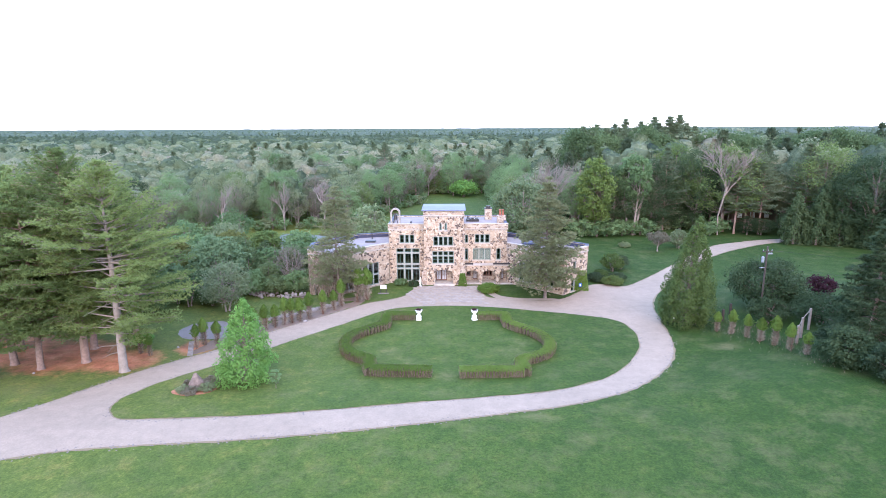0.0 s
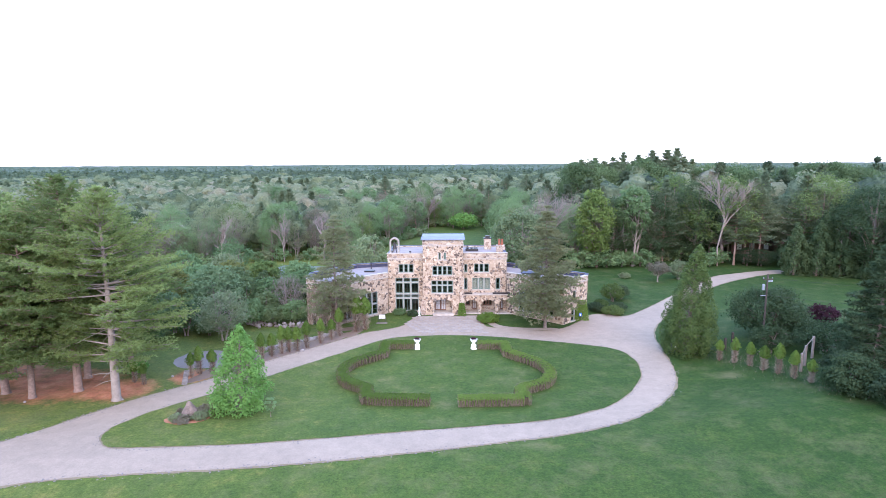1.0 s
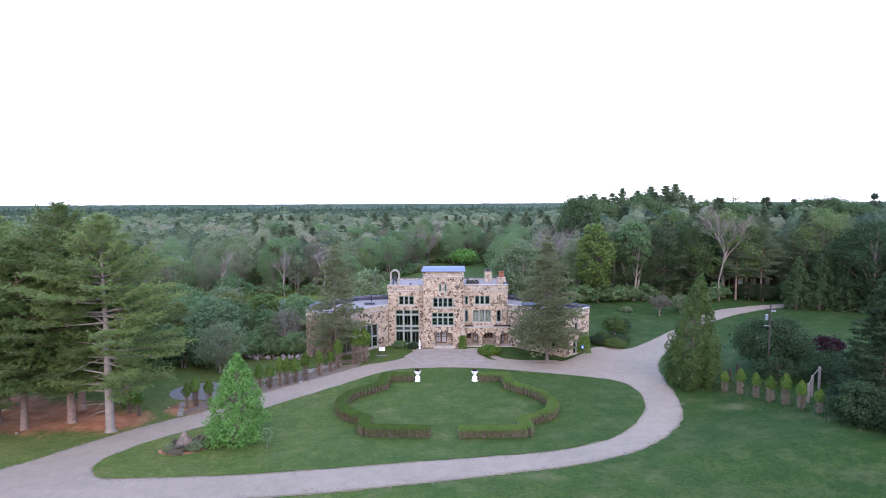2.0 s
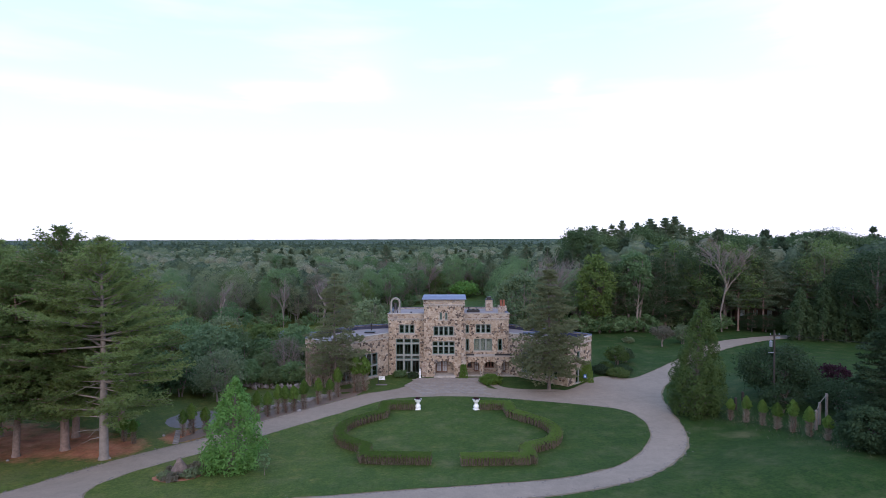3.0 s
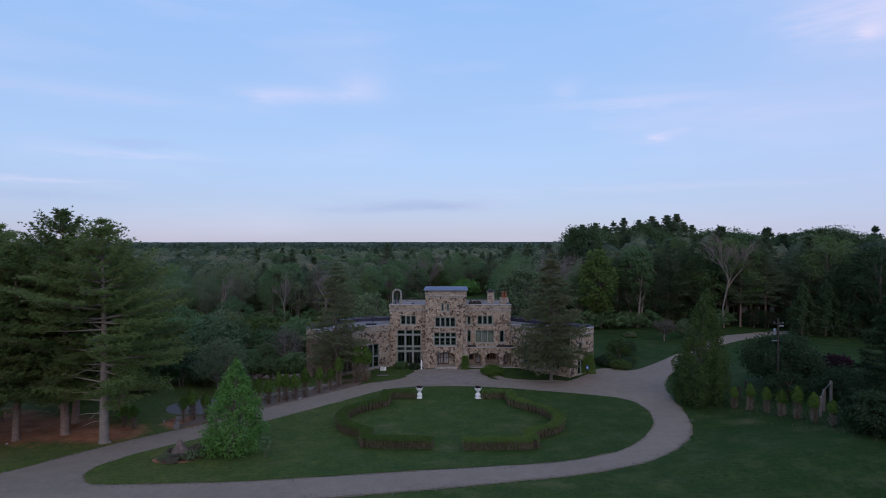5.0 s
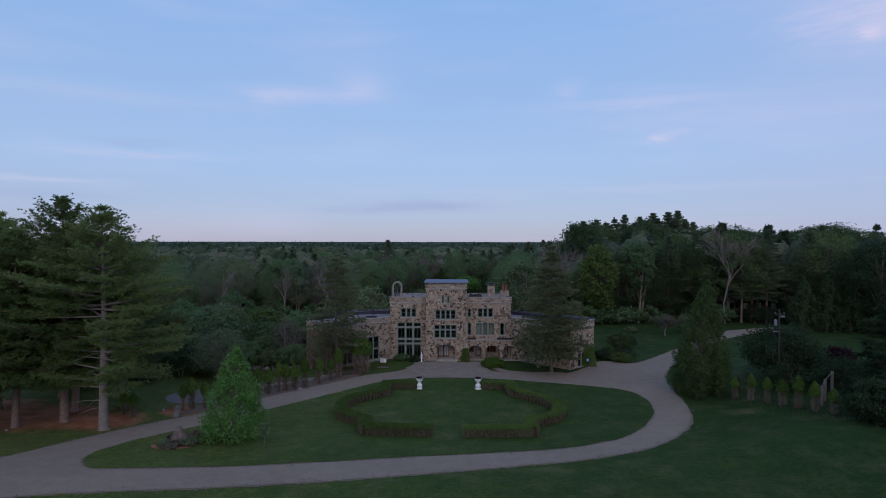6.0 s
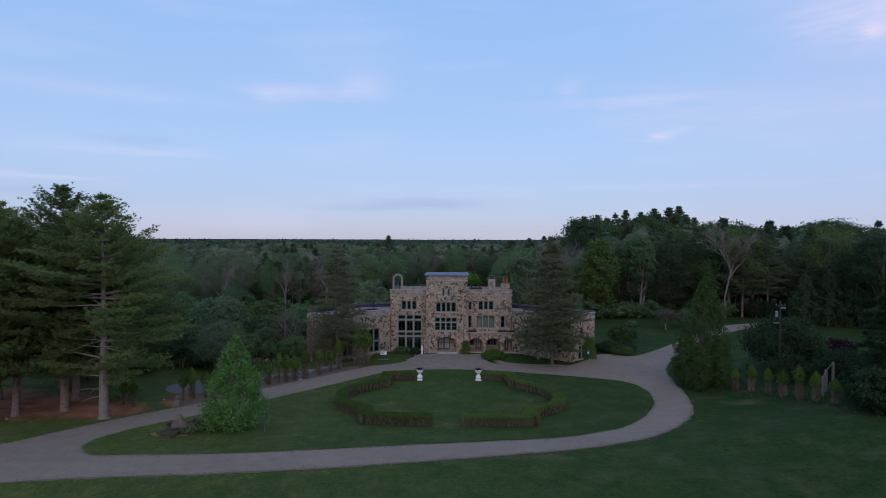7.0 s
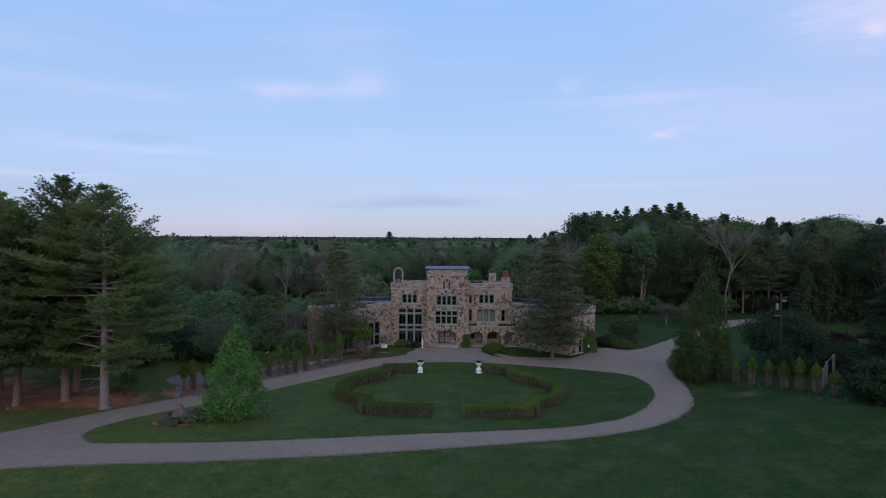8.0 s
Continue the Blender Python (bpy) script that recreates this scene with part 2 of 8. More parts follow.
def grass_material():
    m, nt, b, _ = nodes("lawn_grass")
    co = object_space(nt)
    big, mid, fine = noise_node(nt, 0.045, 5, co, 0.6), noise_node(nt, 0.5, 5, co, 0.65), noise_node(nt, 5.5, 6, co, 0.8)
    tiny = noise_node(nt, 2.2, 6, co, 0.8)
    c = ramp_node(nt, [(0.25, (0.030, 0.060, 0.017)), (0.5, (0.047, 0.078, 0.022)), (0.75, (0.074, 0.096, 0.030))], big.outputs["Fac"])
    c = mix_node(nt, 0.65, c, ramp_node(nt, [(0.3, (0.028, 0.058, 0.018)), (0.55, (0.051, 0.081, 0.024)), (0.78, (0.125, 0.118, 0.050))], mid.outputs["Fac"]))
    sep = nt.nodes.new("ShaderNodeSeparateXYZ")
    nt.links.new(co, sep.inputs["Vector"])
    # lawn multiplier along X: pale and yellowish at left, darker and greener at right
    lawn_x = nt.nodes.new("ShaderNodeMapRange")
    lawn_x.inputs["From Min"].default_value, lawn_x.inputs["From Max"].default_value = -45, 35
    nt.links.new(sep.outputs["X"], lawn_x.inputs["Value"])
    c = mix_node(nt, 1.0, c, ramp_node(nt, [(0.0, (1.72, 1.40, 1.04)), (0.3, (1.20, 1.12, 0.80)), (0.55, (0.79, 0.90, 0.58)), (1.0, (0.37, 0.58, 0.32))], lawn_x.outputs["Result"]), "MULTIPLY")
    c = mix_node(nt, 0.75, c, ramp_node(nt, [(0.3, (0.35, 0.42, 0.35)), (0.5, (1, 1, 1)), (0.72, (1.9, 1.65, 1.6))], fine.outputs["Fac"]), "MULTIPLY")
    c = mix_node(nt, 0.7, c, ramp_node(nt, [(0.3, (0.5, 0.58, 0.5)), (0.7, (1.5, 1.38, 1.4))], tiny.outputs["Fac"]), "MULTIPLY")
    worn = noise_node(nt, 0.30, 8, co, 0.75)
    thin = 0.0
    for x, y, rx, ry, k in WORN:
        dist = nt.nodes.new("ShaderNodeVectorMath")
        dist.operation = "MULTIPLY_ADD"
        nt.links.new(co, dist.inputs[0])
        dist.inputs[1].default_value, dist.inputs[2].default_value = (1 / rx, 1 / ry, 0), (-x / rx, -y / ry, 0)
        span = nt.nodes.new("ShaderNodeVectorMath")
        span.operation = "LENGTH"
        nt.links.new(dist.outputs["Vector"], span.inputs[0])
        fall = nt.nodes.new("ShaderNodeMapRange")
        fall.interpolation_type = "SMOOTHSTEP"
        fall.inputs["From Min"].default_value, fall.inputs["From Max"].default_value, fall.inputs["To Min"].default_value, fall.inputs["To Max"].default_value = 0.2, 1.0, k, 0.0
        nt.links.new(span.outputs["Value"], fall.inputs["Value"])
        add = nt.nodes.new("ShaderNodeMath")
        nt.links.new(fall.outputs["Result"], add.inputs[0])
        if isinstance(thin, float):
            add.inputs[1].default_value = thin
        else:
            nt.links.new(thin, add.inputs[1])
        thin = add.outputs[0]
    add = nt.nodes.new("ShaderNodeMath")
    nt.links.new(worn.outputs["Fac"], add.inputs[0])
    nt.links.new(thin, add.inputs[1])
    patch = ramp_node(nt, [(0.50, (0, 0, 0)), (0.62, (0.20, 0.20, 0.20)), (0.80, (0.62, 0.62, 0.62))], add.outputs[0])
    c = mix_node(nt, patch, c, (0.135, 0.120, 0.058))
    # fallen needles thin out into the grass round the pines
    bed = None
    for x, y, rx, ry in NEEDLES:
        dist, span, fall = nt.nodes.new("ShaderNodeVectorMath"), nt.nodes.new("ShaderNodeVectorMath"), nt.nodes.new("ShaderNodeMapRange")
        dist.operation, span.operation = "MULTIPLY_ADD", "LENGTH"
        nt.links.new(co, dist.inputs[0])
        dist.inputs[1].default_value, dist.inputs[2].default_value = (1 / rx, 1 / ry, 0), (-x / rx, -y / ry, 0)
        nt.links.new(dist.outputs["Vector"], span.inputs[0])
        fall.inputs["From Min"].default_value, fall.inputs["From Max"].default_value, fall.inputs["To Min"].default_value, fall.inputs["To Max"].default_value = 0.55, 1.25, 1.0, 0.0
        nt.links.new(span.outputs["Value"], fall.inputs["Value"])
        if bed is None:
            bed = fall.outputs["Result"]
        else:
            top = nt.nodes.new("ShaderNodeMath")
            top.operation = "MAXIMUM"
            nt.links.new(bed, top.inputs[0])
            nt.links.new(fall.outputs["Result"], top.inputs[1])
            bed = top.outputs[0]
    scatter_edge = nt.nodes.new("ShaderNodeMath")
    scatter_edge.operation = "MULTIPLY_ADD"
    nt.links.new(noise_node(nt, 0.55, 8, co, 0.75).outputs["Fac"], scatter_edge.inputs[0])
    scatter_edge.inputs[1].default_value = 1.5
    nt.links.new(bed, scatter_edge.inputs[2])
    cover = ramp_node(nt, [(0.60, (0, 0, 0)), (0.72, (0.5, 0.5, 0.5)), (0.92, (1, 1, 1))], math_half(nt, scatter_edge.outputs[0]))
    needles = ramp_node(nt, [(0.3, (0.20, 0.080, 0.046)), (0.5, (0.35, 0.138, 0.076)), (0.72, (0.46, 0.215, 0.13))], mid.outputs["Fac"])
    needles = mix_node(nt, 0.6, needles, ramp_node(nt, [(0.3, (0.5, 0.5, 0.5)), (0.7, (1.5, 1.4, 1.3))], fine.outputs["Fac"]), "MULTIPLY")
    c = mix_node(nt, cover, c, needles)
    nt.links.new(c, b.inputs["Base Color"])
    b.inputs["Roughness"].default_value = 0.9
    b.inputs["Specular IOR Level"].default_value = 0.15
    bump_node(nt, b, fine.outputs["Fac"], 0.8, 0.08)
    return m


def gravel_material(name, base, wheel=0.0):
    m, nt, b, _ = nodes(name)
    co = object_space(nt)
    big, mid, fine = noise_node(nt, 0.12, 4, co), noise_node(nt, 0.8, 6, co, 0.75), noise_node(nt, 7, 6, co, 0.85)
    k = lambda f: tuple(x * f for x in base)
    c = ramp_node(nt, [(0.3, k(0.8)), (0.7, k(1.12))], big.outputs["Fac"])
    c = mix_node(nt, 0.5, c, ramp_node(nt, [(0.3, k(0.72)), (0.7, k(1.22))], mid.outputs["Fac"]))
    c = mix_node(nt, 0.5, c, ramp_node(nt, [(0.3, (0.66, 0.66, 0.66)), (0.7, (1.3, 1.3, 1.3))], fine.outputs["Fac"]), "MULTIPLY")
    nt.links.new(c, b.inputs["Base Color"])
    b.inputs["Roughness"].default_value = 0.95
    bump_node(nt, b, fine.outputs["Fac"], 0.5, 0.03)
    return m


def litter_material(name, base):
    """Fallen needles, with thin grass and moss coming through in patches."""
    m, nt, b, _ = nodes(name)
    co = object_space(nt)
    big, mid, fine = noise_node(nt, 0.35, 6, co, 0.7), noise_node(nt, 1.6, 5, co, 0.65), noise_node(nt, 14, 5, co, 0.8)
    k = lambda f: tuple(x * f for x in base)
    c = ramp_node(nt, [(0.3, k(0.6)), (0.5, k(1.0)), (0.7, k(1.5))], mid.outputs["Fac"])
    c = mix_node(nt, ramp_node(nt, [(0.54, (0, 0, 0)), (0.70, (0.7, 0.7, 0.7))], big.outputs["Fac"]), c, (0.085, 0.085, 0.034))
    c = mix_node(nt, 0.6, c, ramp_node(nt, [(0.3, (0.4, 0.4, 0.4)), (0.7, (1.6, 1.5, 1.4))], fine.outputs["Fac"]), "MULTIPLY")
    nt.links.new(c, b.inputs["Base Color"])
    b.inputs["Roughness"].default_value = 0.95
    bump_node(nt, b, fine.outputs["Fac"], 0.8, 0.05)
    return m


def glass_material():
    m, nt, b, _ = nodes("window_glass")
    b.inputs["Base Color"].default_value = (0.55, 0.68, 0.66, 1)
    b.inputs["Roughness"].default_value = 0.02
    b.inputs["Transmission Weight"].default_value = 1.0
    b.inputs["IOR"].default_value = 1.45
    n = noise_node(nt, 1.4, 2, object_space(nt))
    bump_node(nt, b, n.outputs["Fac"], 0.15, 0.02)
    return m


def piece_material(name, stops, islands=False):
    """Rubble stones that differ from piece to piece, with grain and weather stains."""
    m, nt, b, _ = nodes(name)
    co = object_space(nt)
    chance = nt.nodes.new("ShaderNodeNewGeometry").outputs["Random Per Island"] if islands else nt.nodes.new("ShaderNodeObjectInfo").outputs["Random"]
    c = ramp_node(nt, stops, chance, True)
    grain, stain = noise_node(nt, 9, 5, co, 0.7), noise_node(nt, 0.5, 4, co)
    c = mix_node(nt, 0.6, c, ramp_node(nt, [(0.3, (0.5, 0.48, 0.46)), (0.7, (1.4, 1.38, 1.34))], grain.outputs["Fac"]), "MULTIPLY")
    c = mix_node(nt, 0.5, c, ramp_node(nt, [(0.35, (0.72, 0.68, 0.66)), (0.65, (1.15, 1.12, 1.08))], stain.outputs["Fac"]), "MULTIPLY")
    nt.links.new(c, b.inputs["Base Color"])
    b.inputs["Roughness"].default_value = 0.9
    bump_node(nt, b, grain.outputs["Fac"], 0.6, 0.03)
    return m


STONES = [(0.0, (0.361, 0.286, 0.217)), (0.22, (0.246, 0.176, 0.135)), (0.38, (0.426, 0.353, 0.278)), (0.52, (0.164, 0.122, 0.100)),
          (0.58, (0.344, 0.269, 0.213)), (0.74, (0.459, 0.395, 0.322)), (0.88, (0.221, 0.185, 0.165)), (0.93, (0.312, 0.227, 0.157))]
M_STONE = rubble("rubble_stone", 0.46, 0.05, STONES, 0.06)
PIECES = [(0.0, (0.375, 0.298, 0.228)), (0.13, (0.088, 0.066, 0.054)), (0.23, (0.325, 0.252, 0.188)), (0.36, (0.455, 0.382, 0.305)), (0.48, (0.185, 0.128, 0.092)), (0.57, (0.365, 0.294, 0.226)), (0.69, (0.125, 0.103, 0.090)), (0.77, (0.425, 0.348, 0.276)), (0.90, (0.265, 0.194, 0.138))]
M_RUBBLE, M_RUBBLE_REST = piece_material("rubble_pieces", PIECES), piece_material("rubble_small_pieces", PIECES, True)
M_TRIM = plain("dressed_stone", (0.36, 0.32, 0.28), 0.85, vary=0.3, scale=1.5)
M_MULLION = plain("painted_mullion", (0.235, 0.245, 0.225), 0.7, vary=0.2)
M_TEAL = plain("teal_paint", (0.055, 0.118, 0.102), 0.5, vary=0.3)
M_GLASS = glass_material()
M_DARKROOM = plain("dim_plaster", (0.10, 0.09, 0.08), 0.9)
M_CURTAIN = plain("curtain_cloth", (0.35, 0.36, 0.38), 0.9, vary=0.35, scale=6)
M_DECK = plain("roof_membrane", (0.235, 0.20, 0.195), 0.95, vary=0.22, scale=0.5)
M_BLUEROOF = plain("blue_metal_roof", (0.125, 0.14, 0.215), 0.65, 0.0, vary=0.2, scale=0.8)
M_FLASH = plain("dark_blue_flashing", (0.035, 0.04, 0.075), 0.6, vary=0.35)
M_DARKMETAL = plain("dark_metal", (0.03, 0.028, 0.03), 0.5, 0.4)
M_POT = plain("terracotta", (0.25, 0.09, 0.055), 0.8, vary=0.3)
M_BELLSTONE = plain("grey_cast_stone", (0.27, 0.25, 0.22), 0.9, vary=0.45, scale=2.5)
M_WOOD = plain("weathered_wood", (0.052, 0.043, 0.038), 0.85, vary=0.4, scale=4)
M_DOOR = plain("brown_door_wood", (0.13, 0.065, 0.045), 0.6, vary=0.3)
M_WHITE = plain("white_paint", (0.82, 0.82, 0.80), 0.6, vary=0.06)
M_BARK = plain("grey_brown_bark", (0.17, 0.135, 0.115), 0.95, vary=0.45, scale=3.0, bump=0.5)
M_PINEBARK = plain("pine_bark", (0.24, 0.165, 0.135), 0.95, vary=0.45, scale=3.0, bump=0.5)
M_PALEBARK = plain("pale_bark", (0.22, 0.185, 0.16), 0.9, vary=0.35, scale=2.0, bump=0.4)
M_TWIG = plain("brown_twigs", (0.15, 0.085, 0.062), 0.9, vary=0.45, scale=5.0)
# hedge core: shade among the inner branches is put into this dark colour
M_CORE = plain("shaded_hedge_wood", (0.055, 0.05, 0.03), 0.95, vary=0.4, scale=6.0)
M_GREYTWIG = plain("grey_twigs", (0.20, 0.165, 0.15), 0.9, vary=0.35, scale=2.0)
M_GRASS = grass_material()
M_DRIVE = gravel_material("drive_gravel", (0.240, 0.183, 0.138))
M_VERGE = gravel_material("bare_verge", (0.165, 0.125, 0.072))
M_MULCH = litter_material("pine_needle_litter", (0.29, 0.118, 0.066))
M_SOIL = gravel_material("garden_soil", (0.14, 0.095, 0.07))
M_FLAG = gravel_material("grey_flagstone", (0.150, 0.127, 0.118))
M_ROCK = plain("field_stone", (0.20, 0.175, 0.16), 0.9, vary=0.4, scale=2.0, bump=0.5)
M_BOULDER = plain("rosy_grey_boulder", (0.155, 0.118, 0.102), 0.9, vary=0.5, scale=2.2, bump=0.6)
M_PALEROCK = plain("pale_stone", (0.225, 0.20, 0.188), 0.9, vary=0.2, scale=3.0)
M_COURT = plain("faded_court_paint", (0.105, 0.125, 0.115), 0.95, vary=0.15, scale=0.4)
L_PINE = foliage("pine_needles", [(0.1, (0.082, 0.128, 0.044)), (0.5, (0.180, 0.254, 0.088)), (0.9, (0.300, 0.362, 0.128))], through=0.48)
L_SPRUCE = foliage("spruce_needles", [(0.1, (0.085, 0.100, 0.048)), (0.5, (0.160, 0.186, 0.096)), (0.9, (0.235, 0.252, 0.14))], through=0.45)
L_BROAD = foliage("broad_leaves", [(0.1, (0.069, 0.132, 0.057)), (0.5, (0.131, 0.220, 0.097)), (0.9, (0.210, 0.292, 0.132))])
L_FRESH = foliage("fresh_leaves", [(0.1, (0.065, 0.161, 0.038)), (0.5, (0.107, 0.246, 0.061)), (0.9, (0.167, 0.326, 0.090))])
L_LIME = foliage("yellow_green_leaves", [(0.1, (0.068, 0.115, 0.036)), (0.5, (0.112, 0.175, 0.058)), (0.9, (0.17, 0.225, 0.085))])
L_GREY = foliage("grey_green_leaves", [(0.1, (0.109, 0.152, 0.080)), (0.5, (0.173, 0.222, 0.119)), (0.9, (0.240, 0.275, 0.162))])
L_OLIVE = foliage("olive_leaves", [(0.1, (0.072, 0.088, 0.030)), (0.5, (0.130, 0.148, 0.048)), (0.9, (0.190, 0.195, 0.070))])
L_CEDAR = foliage("cedar_sprays", [(0.1, (0.040, 0.074, 0.022)), (0.5, (0.082, 0.130, 0.040)), (0.9, (0.135, 0.180, 0.060))], through=0.45)
L_DARK = foliage("dark_leaves", [(0.1, (0.028, 0.050, 0.028)), (0.5, (0.052, 0.086, 0.043)), (0.9, (0.085, 0.125, 0.060))])
L_PURPLE = foliage("purple_leaves", [(0.1, (0.028, 0.012, 0.017)), (0.5, (0.057, 0.024, 0.033)), (0.9, (0.090, 0.044, 0.055))])
L_RUST = foliage("rusty_buds", [(0.1, (0.105, 0.100, 0.074)), (0.5, (0.165, 0.155, 0.112)), (0.9, (0.235, 0.215, 0.165))])
L_WOODS = foliage("woods_canopy", [(0.0, (0.068, 0.104, 0.062)), (0.2, (0.115, 0.160, 0.088)), (0.4, (0.168, 0.214, 0.122)), (0.6, (0.215, 0.246, 0.156)), (0.8, (0.250, 0.258, 0.178)), (1.0, (0.285, 0.256, 0.196))], attribute=True, leafy=0.16)
L_OAK = foliage("oak_leaves", [(0.1, (0.046, 0.082, 0.036)), (0.5, (0.086, 0.142, 0.062)), (0.9, (0.140, 0.200, 0.090))])
L_DEEP = foliage("deep_green_leaves", [(0.1, (0.028, 0.052, 0.025)), (0.5, (0.052, 0.088, 0.041)), (0.9, (0.088, 0.130, 0.060))])


# ---- building helpers ----
def part(name, bm, material, parent=None, label=""):
    """Links a bmesh as one mesh object under a thing or part (in world coordinates when the parent has none of its own)."""
    me = bpy.data.meshes.new(name)
    bm.to_mesh(me)
    bm.free()
    return mesh_part(name, me, material, parent, label)


def mesh_part(name, me, material, parent=None, label=""):
    for m in material if isinstance(material, (list, tuple)) else [material]:
        me.materials.append(m)
    ob = new(name, me)
    if parent is not None:
        ob.parent = parent
        base = Matrix.Translation(parent["at"]) if "at" in parent else Matrix.Identity(4)
        ob.matrix_parent_inverse = base.inverted()
    return tagged(ob, label)


def thing(name, at, label, category, group="", local=False):
    """An Empty at a thing's base. Parts are given in world coordinates, or, with local, in the thing's own."""
    ob = new(name)
    ob.location = at
    ob.empty_display_size = 0.3
    if not local:
        ob["at"] = at
    return tagged(ob, label, category, group)


def box(bm, x0, x1, y0, y1, z0, z1, m=None):
    vs = [bm.verts.new(m @ Vector(p) if m else p) for p in
          ((x0, y0, z0), (x1, y0, z0), (x1, y1, z0), (x0, y1, z0), (x0, y0, z1), (x1, y0, z1), (x1, y1, z1), (x0, y1, z1))]
    for f in ((3, 2, 1, 0), (4, 5, 6, 7), (0, 1, 5, 4), (1, 2, 6, 5), (2, 3, 7, 6), (3, 0, 4, 7)):
        bm.faces.new([vs[i] for i in f])
    return vs


def soften(bm, width=0.02, segments=1):
    bmesh.ops.bevel(bm, geom=list(bm.edges), offset=width, segments=segments, affect="EDGES", clamp_overlap=True)


def cyl(bm, x, y, z0, z1, r0, r1, n=12):
    bmesh.ops.create_cone(bm, cap_ends=True, segments=n, radius1=r0, radius2=r1, depth=z1 - z0, matrix=Matrix.Translation((x, y, (z0 + z1) / 2)))


def turned(bm, x, y, profile, n=16):
    """A turned solid from (radius, height) pairs."""
    rings = [[bm.verts.new((x + r * math.cos(2 * math.pi * i / n), y + r * math.sin(2 * math.pi * i / n), z)) for i in range(n)] for r, z in profile]
    for a, b in zip(rings, rings[1:]):
        for i in range(n):
            bm.faces.new((a[i], a[(i + 1) % n], b[(i + 1) % n], b[i]))
    bm.faces.new(rings[0][::-1])
    bm.faces.new(rings[-1])


def stone_lump(bm, at, size, rng, flat=0.7):
    """A rough boulder."""
    made = bmesh.ops.create_icosphere(bm, subdivisions=2, radius=1.0)
    off = Vector(rng.random(3) * 50)
    turn = Euler((0, 0, rng.random() * 6.28)).to_matrix()
    for v in made["verts"]:
        k = 1 + 0.35 * noise.noise(v.co * 1.3 + off)
        v.co = Vector(at) + turn @ Vector((v.co.x * size * k, v.co.y * size * 0.8 * k, v.co.z * size * flat * k))


def tri_mesh(name, V, F, tone=None, second=None):
    """A mesh from arrays of corners and triangles. second: from which triangle on the second material holds."""
    me = bpy.data.meshes.new(name)
    V, F = np.asarray(V, np.float32), np.asarray(F, np.int32)
    me.vertices.add(len(V))
    me.vertices.foreach_set("co", V.ravel())
    me.loops.add(F.size)
    me.loops.foreach_set("vertex_index", F.ravel())
    me.polygons.add(len(F))
    me.polygons.foreach_set("loop_start", np.arange(0, F.size, 3, dtype=np.int32))
    if second is not None:
        mi = np.zeros(len(F), np.int32)
        mi[second:] = 1
        me.polygons.foreach_set("material_index", mi)
    if tone is not None:
        at = me.attributes.new("tone", "FLOAT", "FACE")
        at.data.foreach_set("value", np.asarray(tone, np.float32))
    me.update(calc_edges=True)
    me.validate()
    return me


def smooth_loop(points, closed=True, per=6):
    """A curve through the points."""
    P = np.array(points, float)
    n = len(P)
    out = []
    for i in range(n if closed else n - 1):
        q = [P[(i + k) % n] if closed else P[min(max(i + k, 0), n - 1)] for k in (-1, 0, 1, 2)]
        for s in np.linspace(0, 1, per, endpoint=False):
            out.append(0.5 * (2 * q[1] + (q[2] - q[0]) * s + (2 * q[0] - 5 * q[1] + 4 * q[2] - q[3]) * s * s + (3 * q[1] - q[0] - 3 * q[2] + q[3]) * s ** 3))
    if not closed:
        out.append(P[-1])
    return np.array(out)


def ragged(loop, amount, step=0.35, seed=0):
    """The closed curve with an uneven, worn edge."""
    out = []
    n = len(loop)
    for i in range(n):
        a, b = loop[i], loop[(i + 1) % n]
        k = max(1, int(np.hypot(*(b - a)) / step))
        for j in range(k):
            p = a + (b - a) * j / k
            d = (b - a) / (np.hypot(*(b - a)) + 1e-9)
            w = noise.noise((p[0] * 0.5, p[1] * 0.5, seed)) * 0.6 + noise.noise((p[0] * 2.1, p[1] * 2.1, seed + 5)) * 0.4
            out.append(p + np.array((-d[1], d[0])) * w * amount)
    return np.array(out)


def step01(a, b, v):
    s = min(1.0, max(0.0, (v - a) / (b - a)))
    return s * s * (3 - 2 * s)


EDGE_Y, EDGE_X = (0, 45, 52, 58, 62, 66, 71, 84, 95), (30, 26, 22, 25, 27.5, 29.5, 31.5, 34, 40)


def land(x, y):
    """The height of the ground."""
    rise = min(2.5, 0.17 * max(0.0, x - float(np.interp(y, EDGE_Y, EDGE_X)))) * (1 - step01(84, 100, y)) * step01(20, 46, y)
    dip = -0.9 * math.exp(-((x + 29) / 8.5) ** 2 - ((y - 93) / 10) ** 2)
    bank = 1.15 * (1 - step01(43, 64, y)) * step01(-80, -10, y)
    return rise + dip + bank


# ---- the ground ----
def axis(lo, hi, fine_lo, fine_hi, step):
    fine = list(np.arange(fine_lo, fine_hi + 0.01, step))
    a, b, d = [], [], step
    v = fine_lo
    while v > lo:
        d *= 1.35
        v = max(lo, v - d)
        a.append(v)
    d, v = step, fine_hi
    while v < hi:
        d *= 1.35
        v = min(hi, v + d)
        b.append(v)
    return a[::-1] + fine + b


def build_ground():
    xs, ys = axis(-4900, 4900, -60, 70, 1.5), axis(-1500, 4950, 20, 135, 1.5)
    V = np.array([(x, y, land(x, y)) for y in ys for x in xs])
    nx = len(xs)
    q = np.array([(j * nx + i, j * nx + i + 1, (j + 1) * nx + i + 1, (j + 1) * nx + i) for j in range(len(ys) - 1) for i in range(nx - 1)])
    me = tri_mesh("ground", V, np.concatenate([q[:, [0, 1, 2]], q[:, [0, 2, 3]]]))
    tagged(mesh_part("ground", me, M_GRASS), "mown green lawn reaching to the woods and horizon", "ground", kind="structure")


